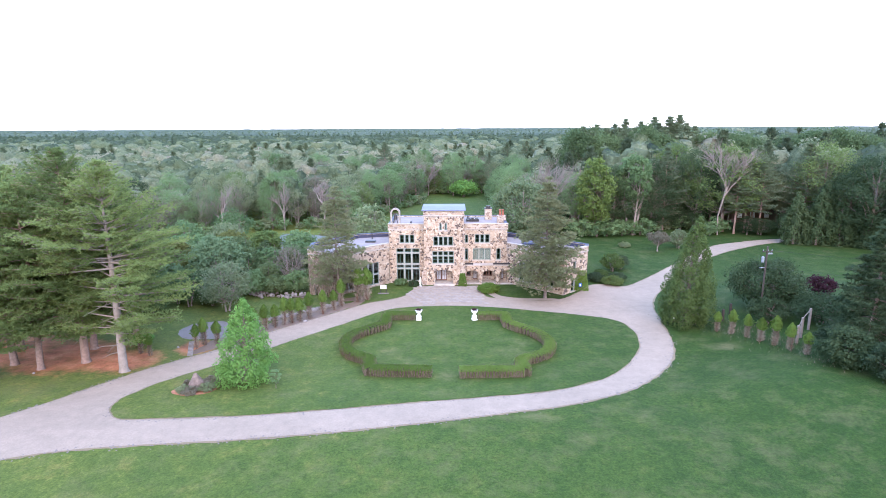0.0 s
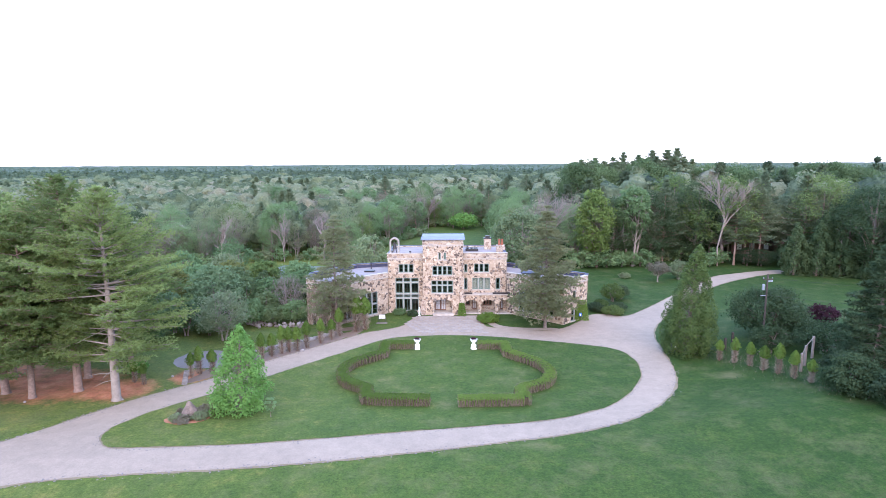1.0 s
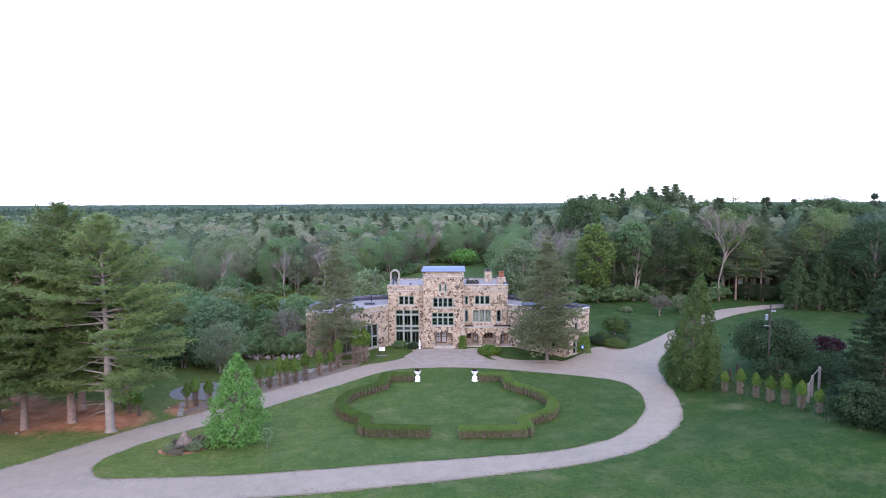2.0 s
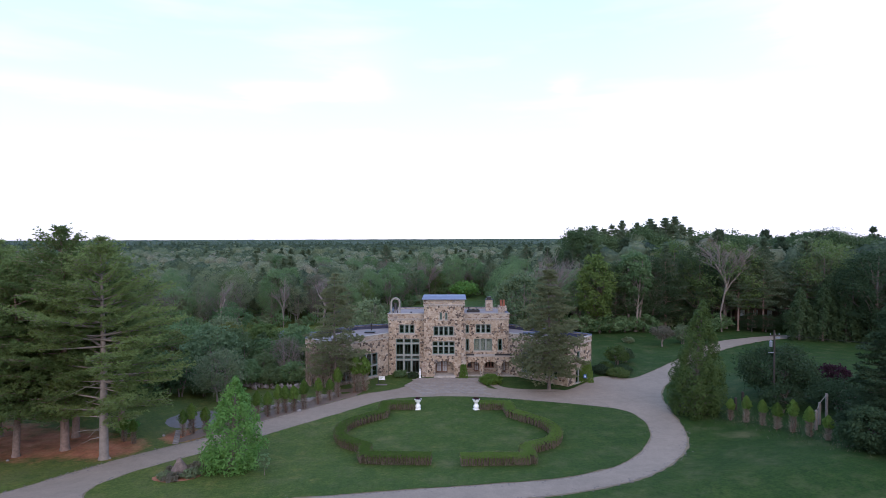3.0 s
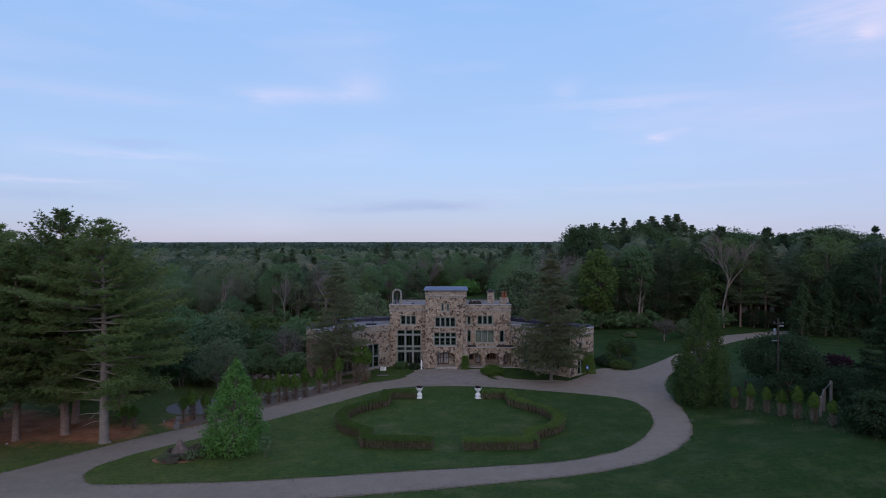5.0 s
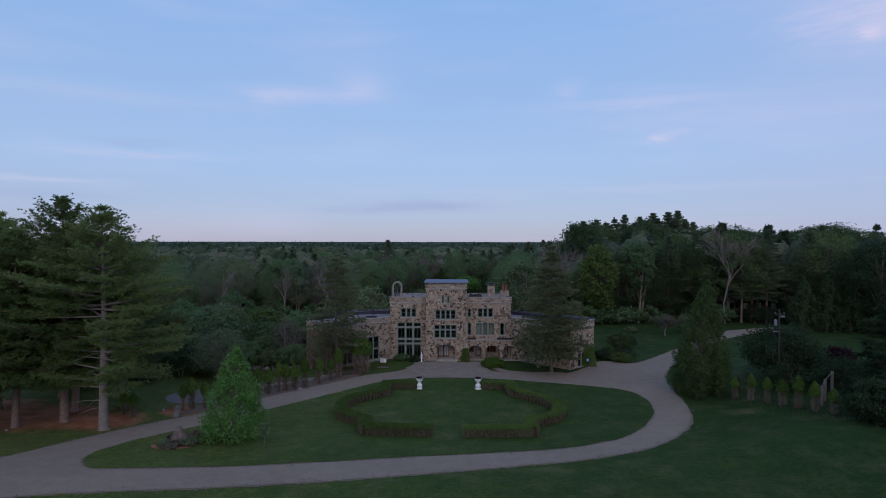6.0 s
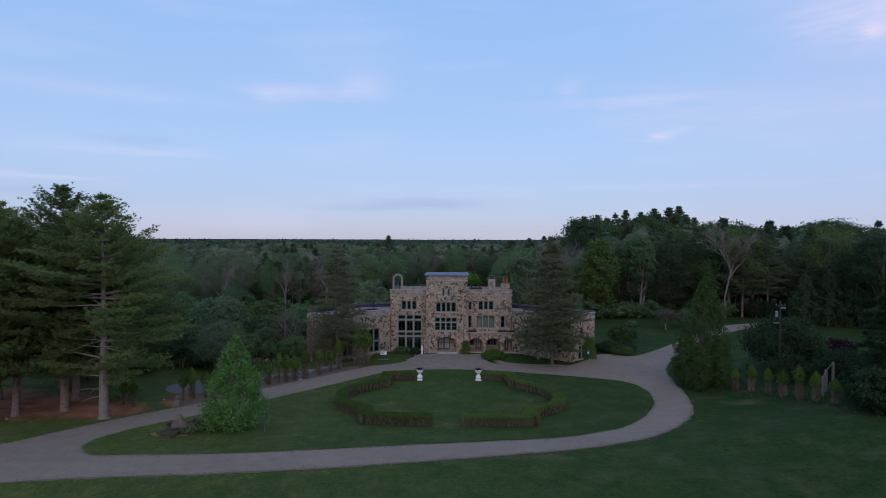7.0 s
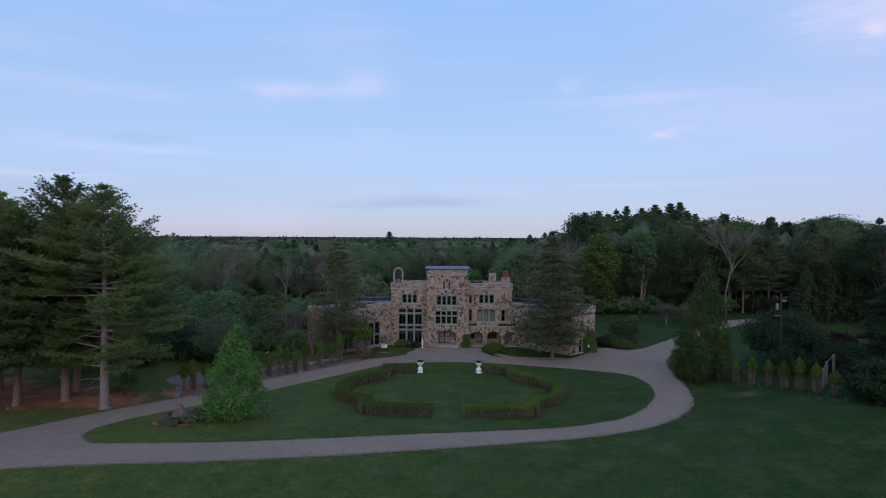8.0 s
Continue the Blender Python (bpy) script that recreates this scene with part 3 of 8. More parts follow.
def sheet(name, loop, lift, material, label, category, thick=0.0):
    """A flat area laid on the ground, cut into small triangles that follow it."""
    from mathutils.geometry import tessellate_polygon
    pts = [Vector((p[0], p[1], 0)) for p in loop]
    tris = tessellate_polygon([pts])
    bm = bmesh.new()
    vs = [bm.verts.new((p.x, p.y, land(p.x, p.y) + lift)) for p in pts]
    for t in tris:
        try:
            bm.faces.new([vs[i] for i in t])
        except ValueError:
            pass
    for _ in range(6):
        long = [e for e in bm.edges if e.calc_length() > 5.0]
        if not long:
            break
        bmesh.ops.subdivide_edges(bm, edges=long, cuts=1, use_grid_fill=False)
        bmesh.ops.triangulate(bm, faces=[f for f in bm.faces if len(f.verts) > 3])
    for v in bm.verts:
        v.co.z = land(v.co.x, v.co.y) + lift
    bmesh.ops.recalc_face_normals(bm, faces=bm.faces)
    for f in bm.faces:
        if f.normal.z < 0:
            f.normal_flip()
    return tagged(part(name, bm, material), label, category, kind="structure")


ISLAND = [(-32.1, 49.2), (-31.2, 47.6), (-29.4, 46.5), (-25.1, 46.7), (-20.1, 47.1), (-15.1, 47.8), (-10.0, 48.8), (-4.8, 49.9), (0.6, 51.0), (6.3, 52.1), (9.2, 52.8), (12.2, 53.8), (15.6, 55.7), (18.0, 57.5),
          (20.1, 59.9), (22.0, 62.6), (23.8, 65.7), (24.8, 68.9), (25.2, 72.2), (24.8, 75.2), (23.5, 77.0), (21.2, 78.3), (17.4, 79.6), (10.1, 81.8), (5.1, 82.9), (-0.2, 83.3), (-4.5, 82.9),
          (-7.9, 82.0), (-10.1, 80.4), (-12.8, 77.3), (-17.6, 71.6), (-21.0, 67.7), (-24.0, 63.9), (-27.6, 59.8), (-29.5, 57.4), (-31.2, 54.4), (-32.2, 51.5)]
DRIVE_OUT = [(-60, 34.5), (-45.9, 41.9), (-41.0, 46.9), (-38.5, 50.9), (-36.6, 55.0), (-34.5, 59.0), (-32.0, 62.2), (-28.6, 65.6), (-24.8, 70.7), (-22.6, 73.4), (-19.6, 76.7), (-16.2, 80.5), (-12.6, 84.4), (-8.3, 87.0), (-6.4, 89.4), (-5.2, 91.0),
             (0, 91.5), (5.2, 90.5), (6.4, 87.8), (9.8, 86.6), (15.0, 85.6), (18.0, 86.6), (21.3, 89.8), (24.4, 94.4), (27.0, 95.3), (30.5, 94.0), (35.3, 98.5), (44.4, 109.0), (54.0, 120.5), (61.3, 127.9), (67.4, 131.1), (75.8, 134.4), (90, 137),
             (90, 132.5), (76, 130.6), (65.6, 124.8), (58.1, 119.0), (50.5, 111.5), (44.1, 104.8), (39.6, 98.2), (36.0, 92.0), (33.2, 87.4), (31.6, 83.6), (30.5, 78.6), (29.8, 74.4), (29.4, 71.2), (28.5, 67.4), (27.4, 64.3), (25.8, 61.4), (24.1, 59.0), (21.8, 56.4),
             (19.1, 53.9), (16.0, 51.9), (11.5, 49.8), (5.9, 48.2), (0.6, 46.7), (-4.4, 45.6), (-9.2, 44.5), (-13.9, 43.7), (-18.5, 43.0), (-27.6, 42.0), (-31.8, 41.2), (-35.5, 40.0), (-45.9, 34.9), (-60, 26.5)]


def build_drive():
    out, island = smooth_loop(DRIVE_OUT), smooth_loop(ISLAND)

    def grown(loop, d):
        t = np.roll(loop, -1, 0) - np.roll(loop, 1, 0)
        t /= np.hypot(t[:, 0], t[:, 1])[:, None] + 1e-9
        return loop + np.stack([t[:, 1], -t[:, 0]], 1) * d
    area = lambda l: 0.5 * np.sum(l[:, 0] * np.roll(l[:, 1], -1) - np.roll(l[:, 0], -1) * l[:, 1])
    if area(out) < 0:
        out = out[::-1]
    if area(island) < 0:
        island = island[::-1]
    sheet("verge", ragged(grown(out, 0.22), 0.34, seed=3), 0.015, M_VERGE, "dry worn grass edge along the gravel drive", "verge")
    sheet("road", ragged(out, 0.14, seed=1), 0.035, M_DRIVE, "pale grey gravel drive looping in front of the house", "road")
    sheet("verge_island", ragged(island, 0.22, seed=7), 0.05, M_VERGE, "worn edge of the lawn island within the drive", "verge")
    sheet("lawn_island", ragged(grown(island, -0.14), 0.3, seed=9), 0.075, M_GRASS, "mown oval lawn enclosed by the gravel drive", "lawn")


build_ground()
build_drive()
sheet("soil", ragged(smooth_loop([(-31.2, 64.3), (-28.6, 66.4), (-24.4, 71.4), (-19.6, 76.6), (-16.6, 80.6), (-13.4, 84.6), (-13.5, 88.5), (-17, 87), (-19.5, 83), (-22.5, 79), (-26.5, 73.5), (-30.5, 68.5)]), 0.6, seed=13), 0.012, M_SOIL,
      "bare brown planting bed beside the gravel drive", "bed")
sheet("path", ragged(smooth_loop([(-36.4, 71.9), (-36.0, 74.6), (-34.5, 75.8), (-31.6, 76.1), (-29.4, 71.6), (-29.6, 69.8), (-33.0, 69.2), (-34.9, 69.8)]), 0.4, seed=14), 0.02, M_FLAG, "grey paved landing in the garden", "pavement")
sheet("court", np.array([(-46.5, 127), (-33, 125), (-29, 141), (-42.5, 144)], float), 0.03, M_COURT, "faded grey green hard court behind the garden", "court")
sheet("gravel_path", ragged(smooth_loop([(7.0, 92.6), (8.6, 88.6), (12, 87.2), (17, 87.0), (17.4, 85.9), (12, 86.0), (7.9, 87.2), (6.2, 91.5)]), 0.15, seed=15), 0.05, M_DRIVE, "narrow gravel path curving to the arcade", "path")


# ---- the stone house ----
HOUSE = thing("castle_house", (0, 100, 0), "pale rubble stone castle house with tower, arcade and flat roofs", "house")


def frame_of(p0, p1):
    """The pose of a wall that runs from p0 to p1, seen from outside left to right: u along, v inwards, z up."""
    u = Vector((p1[0] - p0[0], p1[1] - p0[1], 0)).normalized()
    m = Matrix((u, Vector((-u.y, u.x, 0)), Vector((0, 0, 1)))).transposed().to_4x4()
    return Matrix.Translation((p0[0], p0[1], 0)) @ m


def arch_top(h, u):
    u0, u1, za, zb, rise = h
    if rise <= 0:
        return zb
    s = (u - (u0 + u1) / 2) / ((u1 - u0) / 2)
    return zb - rise * (1 - math.sqrt(max(0.0, 1 - (abs(s) ** 2.2))))


FACES = []


def wall_panel(name, p0, p1, z0, z1, thick, holes, material=None, label="", pitch=None):
    """A wall with openings through it; openings are (u0, u1, z0, z1, rise of the arch)."""
    m = frame_of(p0, p1)
    w = math.hypot(p1[0] - p0[0], p1[1] - p0[1])
    cuts = {0.0, w}
    for h in holes:
        cuts |= {h[0], h[1]}
        if h[4] > 0:
            cuts |= {h[0] + (h[1] - h[0]) * k / 10 for k in range(1, 10)}
    cuts = sorted(cuts)
    bm = bmesh.new()
    for a, b in zip(cuts, cuts[1:]):
        mid = (a + b) / 2
        inside = sorted([h for h in holes if h[0] < mid < h[1]], key=lambda h: h[2])
        lo = (z0, z0)
        for h in inside:
            if h[2] > max(lo) + 1e-4:
                slab(bm, m, a, b, lo, (h[2], h[2]), thick)
            lo = (arch_top(h, a), arch_top(h, b))
        slab(bm, m, a, b, lo, (z1, z1), thick)
    bmesh.ops.remove_doubles(bm, verts=bm.verts, dist=1e-4)
    wall = part(name, bm, material or M_STONE, HOUSE, label)
    if pitch:
        FACES.append((wall, p0, p1, max(z0, 0.0), z1, holes, pitch))
    return wall


def clipped(poly, a, b, c):
    """The part of a convex outline where a*u + b*z <= c."""
    out = []
    for p, q in zip(poly, poly[1:] + poly[:1]):
        dp, dq = a * p[0] + b * p[1] - c, a * q[0] + b * q[1] - c
        if dp <= 0:
            out.append(p)
        if dp * dq < 0:
            s = dp / (dp - dq)
            out.append((p[0] + (q[0] - p[0]) * s, p[1] + (q[1] - p[1]) * s))
    return out


def rubble_face(wall, p0, p1, z0, z1, holes, du, dz, seed, margin=0.05):
    """Uneven rubble stones, each a piece of its own, set proud in the wall's mortar."""
    rng = np.random.default_rng(seed)
    m = frame_of(p0, p1)
    w = math.hypot(p1[0] - p0[0], p1[1] - p0[1])
    nu, nz = max(1, int(w / du)), max(1, int((z1 - z0) / dz))
    su, sz = w / nu, (z1 - z0) / nz
    made, rest_v, rest_f = 0, [], []
    at = {}
    for j in range(-1, nz + 1):
        for i in range(-1, nu + 1):
            at[i, j] = ((i + 0.5 + 0.25 * (j % 2 * 2 - 1) + rng.uniform(-0.46, 0.46)) * su, z0 + (j + 0.5 + rng.uniform(-0.46, 0.46)) * sz)
    for j in range(nz):
        for i in range(nu):
            u, z = at[i, j]
            poly = [(margin, z0 + margin), (w - margin, z0 + margin), (w - margin, z1 - margin), (margin, z1 - margin)]
            for k in ((-1, 0), (1, 0), (0, -1), (0, 1), (-1, -1), (1, -1), (-1, 1), (1, 1), (-2, 0), (2, 0)):
                if (i + k[0], j + k[1]) in at and poly:
                    v, y = at[i + k[0], j + k[1]]
                    a, b = v - u, y - z
                    d = math.hypot(a, b)
                    poly = clipped(poly, a / d, b / d, (a * (u + v) + b * (z + y)) / 2 / d - rng.uniform(0.010, 0.030))
            for h0, h1, ha, hb, rise in holes:
                h0, h1, ha, hb = h0 - 0.10, h1 + 0.10, ha - 0.20, hb + (0.30 if rise > 0.5 else 0.10)
                if not poly:
                    break
                if h0 < u < h1 and ha < z < hb:
                    poly = []
                    break
                if u <= h0:
                    cut = clipped(poly, 1, 0, h0)
                elif u >= h1:
                    cut = clipped(poly, -1, 0, -h1)
                elif z <= ha:
                    cut = clipped(poly, 0, 1, ha)
                else:
                    cut = clipped(poly, 0, -1, -hb)
                if any(h0 < p[0] < h1 and ha < p[1] < hb for p in poly) or any(p[0] > h0 for p in poly) and any(p[0] < h1 for p in poly) and any(p[1] > ha for p in poly) and any(p[1] < hb for p in poly):
                    poly = cut
            if len(poly) < 3:
                continue
            P = np.array(poly)
            c = P.mean(0)
            if np.ptp(P[:, 0]) < 0.12 or np.ptp(P[:, 1]) < 0.10:
                continue
            out = rng.uniform(0.02, 0.06)
            n = len(P)
            rows = [(P, 0.004), (c + (P - c) * 0.97, -out * 0.75), (c + (P - c) * 0.80, -out)]
            V = [m @ Vector((q[0], d, q[1])) for ring, d in rows for q in ring]
            faces = [tuple(range(2 * n, 3 * n))] + [(r * n + a, r * n + (a + 1) % n, (r + 1) * n + (a + 1) % n, (r + 1) * n + a) for r in (0, 1) for a in range(n)]
            made += 1
            if made > 290:
                rest_f += [tuple(k + len(rest_v) for k in f) for f in faces]
                rest_v += V
                continue
            me = bpy.data.meshes.new("stone")
            me.from_pydata(V, [], faces)
            me.materials.append(M_RUBBLE)
            ob = new("stone", me)
            ob.parent = wall
    if rest_v:
        me = bpy.data.meshes.new("stones")
        me.from_pydata(rest_v, [], rest_f)
        me.materials.append(M_RUBBLE_REST)
        ob = tagged(new("stones", me), kind="stuff")
        ob.parent = wall


def voussoirs(wall, p0, p1, hole, n):
    """The wedge stones round an arch."""
    m = frame_of(p0, p1)
    u0, u1, za, zb, rise = hole
    cu = (u0 + u1) / 2
    for k in range(n):
        ring = []
        for s in (k / n + 0.008, (k + 1) / n - 0.008):
            u = u0 + (u1 - u0) * s
            z = arch_top(hole, u)
            d = Vector((u - cu, 0, (z - (zb - rise - (u1 - u0) * 0.35)))).normalized()
            ring.append((Vector((u, 0, z)) + d * 0.02, Vector((u, 0, z)) + d * (0.34 + 0.07 * (k % 2))))
        (a, b), (c, e) = ring
        bm = bmesh.new()
        lo = [bm.verts.new(m @ (q + Vector((0, 0.004, 0)))) for q in (a, c, e, b)]
        hi = [bm.verts.new(m @ (q + Vector((0, -0.075, 0)))) for q in (a, c, e, b)]
        bm.faces.new(hi)
        for i in range(4):
            bm.faces.new((lo[i], lo[(i + 1) % 4], hi[(i + 1) % 4], hi[i]))
        bmesh.ops.recalc_face_normals(bm, faces=bm.faces)
        child("voussoir", bm, M_RUBBLE, wall)


def slab(bm, m, a, b, lo, hi, t):
    vs = [bm.verts.new(m @ Vector(p)) for p in ((a, 0, lo[0]), (b, 0, lo[1]), (b, t, lo[1]), (a, t, lo[0]), (a, 0, hi[0]), (b, 0, hi[1]), (b, t, hi[1]), (a, t, hi[0]))]
    for f in ((3, 2, 1, 0), (4, 5, 6, 7), (0, 1, 5, 4), (1, 2, 6, 5), (2, 3, 7, 6), (3, 0, 4, 7)):
        bm.faces.new([vs[i] for i in f])


def window(p0, p1, hole, cols, rows, bar=0.09, post=0.22, frame_mat=None, sash=None, depth=0.16, label="", divide=(1, 2)):
    """A window in an opening: stone or painted posts, and in each light a teal sash with its panes. rows: heights as shares from below."""
    m = frame_of(p0, p1)
    u0, u1, z0, z1, rise = hole
    e = 0.003
    u0, u1, z0, z1 = u0 + e, u1 - e, z0 + e, z1 - e
    bm = bmesh.new()
    edge = 0.08
    us = np.linspace(u0 + edge, u1 - edge, cols + 1)
    tot = sum(rows)
    zs = [z0 + edge]
    for r in rows:
        zs.append(zs[-1] + (z1 - z0 - 2 * edge) * r / tot)
    box(bm, u0, u0 + edge, depth - 0.08, depth + 0.12, z0, z1, m)
    box(bm, u1 - edge, u1, depth - 0.08, depth + 0.12, z0, z1, m)
    box(bm, u0 + edge, u1 - edge, depth - 0.08, depth + 0.12, z0, z0 + edge, m)
    box(bm, u0 + edge, u1 - edge, depth - 0.08, depth + 0.12, z1 - edge, z1, m)
    for u in us[1:-1]:
        box(bm, u - post / 2, u + post / 2, depth - 0.10, depth + 0.12, z0 + edge, z1 - edge, m)
    for z in zs[1:-1]:
        for a, b in zip(us, us[1:]):
            box(bm, a + (post / 2 if a > us[0] else 0), b - (post / 2 if b < us[-1] else 0), depth - 0.09, depth + 0.12, z - post / 2, z + post / 2, m)
    win = part("window", bm, frame_mat or M_MULLION, HOUSE, label)
    bm = bmesh.new()
    box(bm, u0 - 0.12, u1 + 0.12, -0.09, depth - 0.082, z0 - 0.18, z0 - 0.006, m)
    soften(bm, 0.015)
    child("window_sill", bm, M_TRIM, win)
    for i in range(cols):
        for j in range(len(rows)):
            a = us[i] + (post / 2 if i > 0 else 0)
            b = us[i + 1] - (post / 2 if i < cols - 1 else 0)
            c = zs[j] + (post / 2 if j > 0 else 0)
            d = zs[j + 1] - (post / 2 if j < len(rows) - 1 else 0)
            bm = bmesh.new()
            s = 0.085
            box(bm, a, a + s, depth, depth + 0.06, c, d, m)
            box(bm, b - s, b, depth, depth + 0.06, c, d, m)
            box(bm, a + s, b - s, depth, depth + 0.06, c, c + s, m)
            box(bm, a + s, b - s, depth, depth + 0.06, d - s, d, m)
            nu, nz = divide if d - c > 0.8 else (divide[0], 1)
            for k in range(1, nu):
                u = a + (b - a) * k / nu
                box(bm, u - 0.02, u + 0.02, depth + 0.01, depth + 0.05, c + s, d - s, m)
            for k in range(1, nz):
                z = c + (d - c) * k / nz
                box(bm, a + s, b - s, depth + 0.008, depth + 0.052, z - 0.025, z + 0.025, m)
            child("sash", bm, sash or M_TEAL, win)
            bm = bmesh.new()
            box(bm, a + s * 0.6, b - s * 0.6, depth + 0.025, depth + 0.035, c + s * 0.6, d - s * 0.6, m)
            child("pane", bm, M_GLASS, win).visible_shadow = False
    return win


def child(name, bm, material, parent):
    """A piece of a part: the part's parent already carries the shift to world coordinates."""
    me = bpy.data.meshes.new(name)
    bm.to_mesh(me)
    bm.free()
    me.materials.append(material)
    ob = new(name, me)
    ob.parent = parent
    return ob


def solid(name, boxes, material, label="", bevel=0.0):
    for b in boxes:
        bm = bmesh.new()
        box(bm, *b)
        if bevel:
            soften(bm, bevel)
        ob = part(name, bm, material, HOUSE, label)
    return ob


def poly_slab(name, pts, z0, z1, material, label=""):
    bm = bmesh.new()
    lo, hi = [bm.verts.new((x, y, z0)) for x, y in pts], [bm.verts.new((x, y, z1)) for x, y in pts]
    bm.faces.new(lo[::-1])
    bm.faces.new(hi)
    n = len(pts)
    for i in range(n):
        bm.faces.new((lo[i], lo[(i + 1) % n], hi[(i + 1) % n], hi[i]))
    return part(name, bm, material, HOUSE, label)


def build_tower():
    a, b = (-4.1, 95.0), (2.75, 95.0)
    door = (1.85, 5.0, 0.0, 2.75, 0.75)
    low, mid = (1.4, 5.2, 3.85, 6.1, 0.0), (1.6, 5.05, 7.0, 8.65, 0.0)
    s1, s2 = (2.65, 3.1, 9.7, 10.98, 0.22), (3.55, 4.0, 9.7, 10.98, 0.22)
    wall_panel("wall", a, b, 0, 12.15, 0.5, [door, low, mid, s1, s2], label="tower front of pale and brown rubble stone", pitch=(0.40, 0.29))
    wall_panel("wall", (2.75, 95.5), (2.75, 102.5), 0, 12.15, 0.5, [])
    wall_panel("wall", (-4.1, 102.5), (-4.1, 95.5), 0, 12.15, 0.5, [])
    wall_panel("wall", (2.25, 102.5), (-3.6, 102.5), 9.9, 12.15, 0.5, [])
    window(a, b, low, 4, (1.35, 0.8), post=0.17, label="teal casement windows in two tiers with pale stone posts")
    window(a, b, mid, 4, (1,), post=0.17, label="row of four teal casement windows")
    for h in (s1, s2):
        window(a, b, h, 1, (1,), label="narrow arched teal window")
    solid("string_course", [(-4.22, 2.87, 94.86, 102.6, 12.15, 12.33)], M_TRIM, "projecting dressed stone band", 0.03)
    solid("corbel", [(-4.05 + k * 0.52, -4.05 + k * 0.52 + 0.24, 94.88, 94.998, 11.93, 12.146) for k in range(13)], M_TRIM)
    solid("parapet", [(-4.16, 2.81, 94.93, 102.55, 12.334, 13.12)], M_STONE, "low rubble stone parapet of the tower")
    bm = bmesh.new()
    v = [bm.verts.new(p) for p in ((-4.42, 94.62, 13.13), (3.07, 94.62, 13.13), (3.07, 98.6, 13.26), (-4.42, 98.6, 13.26), (-4.42, 102.8, 13.13), (3.07, 102.8, 13.13))]
    u = [bm.verts.new(w.co + Vector((0, 0, 0.11))) for w in v]
    for f in ((0, 1, 2, 3), (3, 2, 5, 4)):
        bm.faces.new([u[i] for i in f])
        bm.faces.new([v[i] for i in f][::-1])
    for i, j in ((0, 1), (1, 2), (2, 5), (5, 4), (4, 3), (3, 0)):
        bm.faces.new((v[i], v[j], u[j], u[i]))
    roof = part("roof", bm, M_BLUEROOF, HOUSE, "low blue standing seam metal roof")
    for k in range(13):
        x = -4.3 + k * 0.6
        bm = bmesh.new()
        s = [bm.verts.new(p) for p in ((x, 94.63, 13.243), (x + 0.05, 94.63, 13.243), (x + 0.05, 98.6, 13.373), (x, 98.6, 13.373), (x, 94.63, 13.29), (x + 0.05, 94.63, 13.29), (x + 0.05, 98.6, 13.42), (x, 98.6, 13.42))]
        for f in ((4, 5, 6, 7), (0, 1, 5, 4), (1, 2, 6, 5), (2, 3, 7, 6), (3, 0, 4, 7)):
            bm.faces.new([s[i] for i in f])
        child("seam", bm, M_BLUEROOF, roof)
    # entrance recess, steps and double door
    wall_panel("wall", (-2.9, 97.0), (1.6, 97.0), 0.3, 3.1, 0.3, [(0.8, 2.75, 0.3, 2.45, 0.25)])
    solid("porch_floor", [(-2.35, 1.1, 95.05, 97.0, 0.0, 0.3)], M_TRIM, "stone floor of the entrance porch")
    for k in range(2):
        solid("step", [(-2.45, 1.2, 94.3 + 0.35 * k, 94.3 + 0.35 * (k + 1), 0.0, 0.15 * (k + 1))], M_TRIM, "worn stone step", 0.02)
    solid("porch_ceiling", [(-3.5, 2.2, 95.5, 97.3, 2.86, 3.1)], M_DARKROOM)
    door_unit((-2.9, 97.0), (1.6, 97.0), (0.8, 2.75, 0.3, 2.45, 0.25), 2)
    solid("buttress", [(2.2, 3.0, 94.55, 95.0, 0, 4.4), (2.3, 2.9, 94.7, 95.0, 4.4, 6.6)], M_STONE, "stepped stone buttress", 0.03)
    solid("buttress", [(-4.5, -3.7, 94.75, 95.0, 0, 2.6)], M_STONE, "stepped stone buttress", 0.03)


def door_unit(p0, p1, hole, leaves):
    m = frame_of(p0, p1)
    u0, u1, z0, z1, rise = hole
    bm = bmesh.new()
    w = (u1 - u0) / leaves
    for k in range(leaves):
        a, b = u0 + k * w + 0.02, u0 + (k + 1) * w - 0.02
        for q in ((a, a + 0.12, z0, z1), (b - 0.12, b, z0, z1), (a + 0.12, b - 0.12, z0, z0 + 0.22), (a + 0.12, b - 0.12, z1 - 0.15, z1), (a + 0.12, b - 0.12, z0 + 1.1, z0 + 1.18),
                  ((a + b) / 2 - 0.03, (a + b) / 2 + 0.03, z0 + 0.22, z1 - 0.15)):
            box(bm, q[0], q[1], 0.10, 0.16, q[2], q[3], m)
    d = part("door", bm, M_DOOR, HOUSE, "glazed brown wooden double door")
    for k in range(leaves):
        bm = bmesh.new()
        box(bm, u0 + k * w + 0.1, u0 + (k + 1) * w - 0.1, 0.125, 0.135, z0 + 0.2, z1 - 0.1, m)
        child("pane", bm, M_CURTAIN, d)
    bm = bmesh.new()
    box(bm, (u0 + u1) / 2 + 0.05, (u0 + u1) / 2 + 0.09, 0.05, 0.10, z0 + 0.95, z0 + 1.1, m)
    child("door_handle", bm, M_DARKMETAL, d)


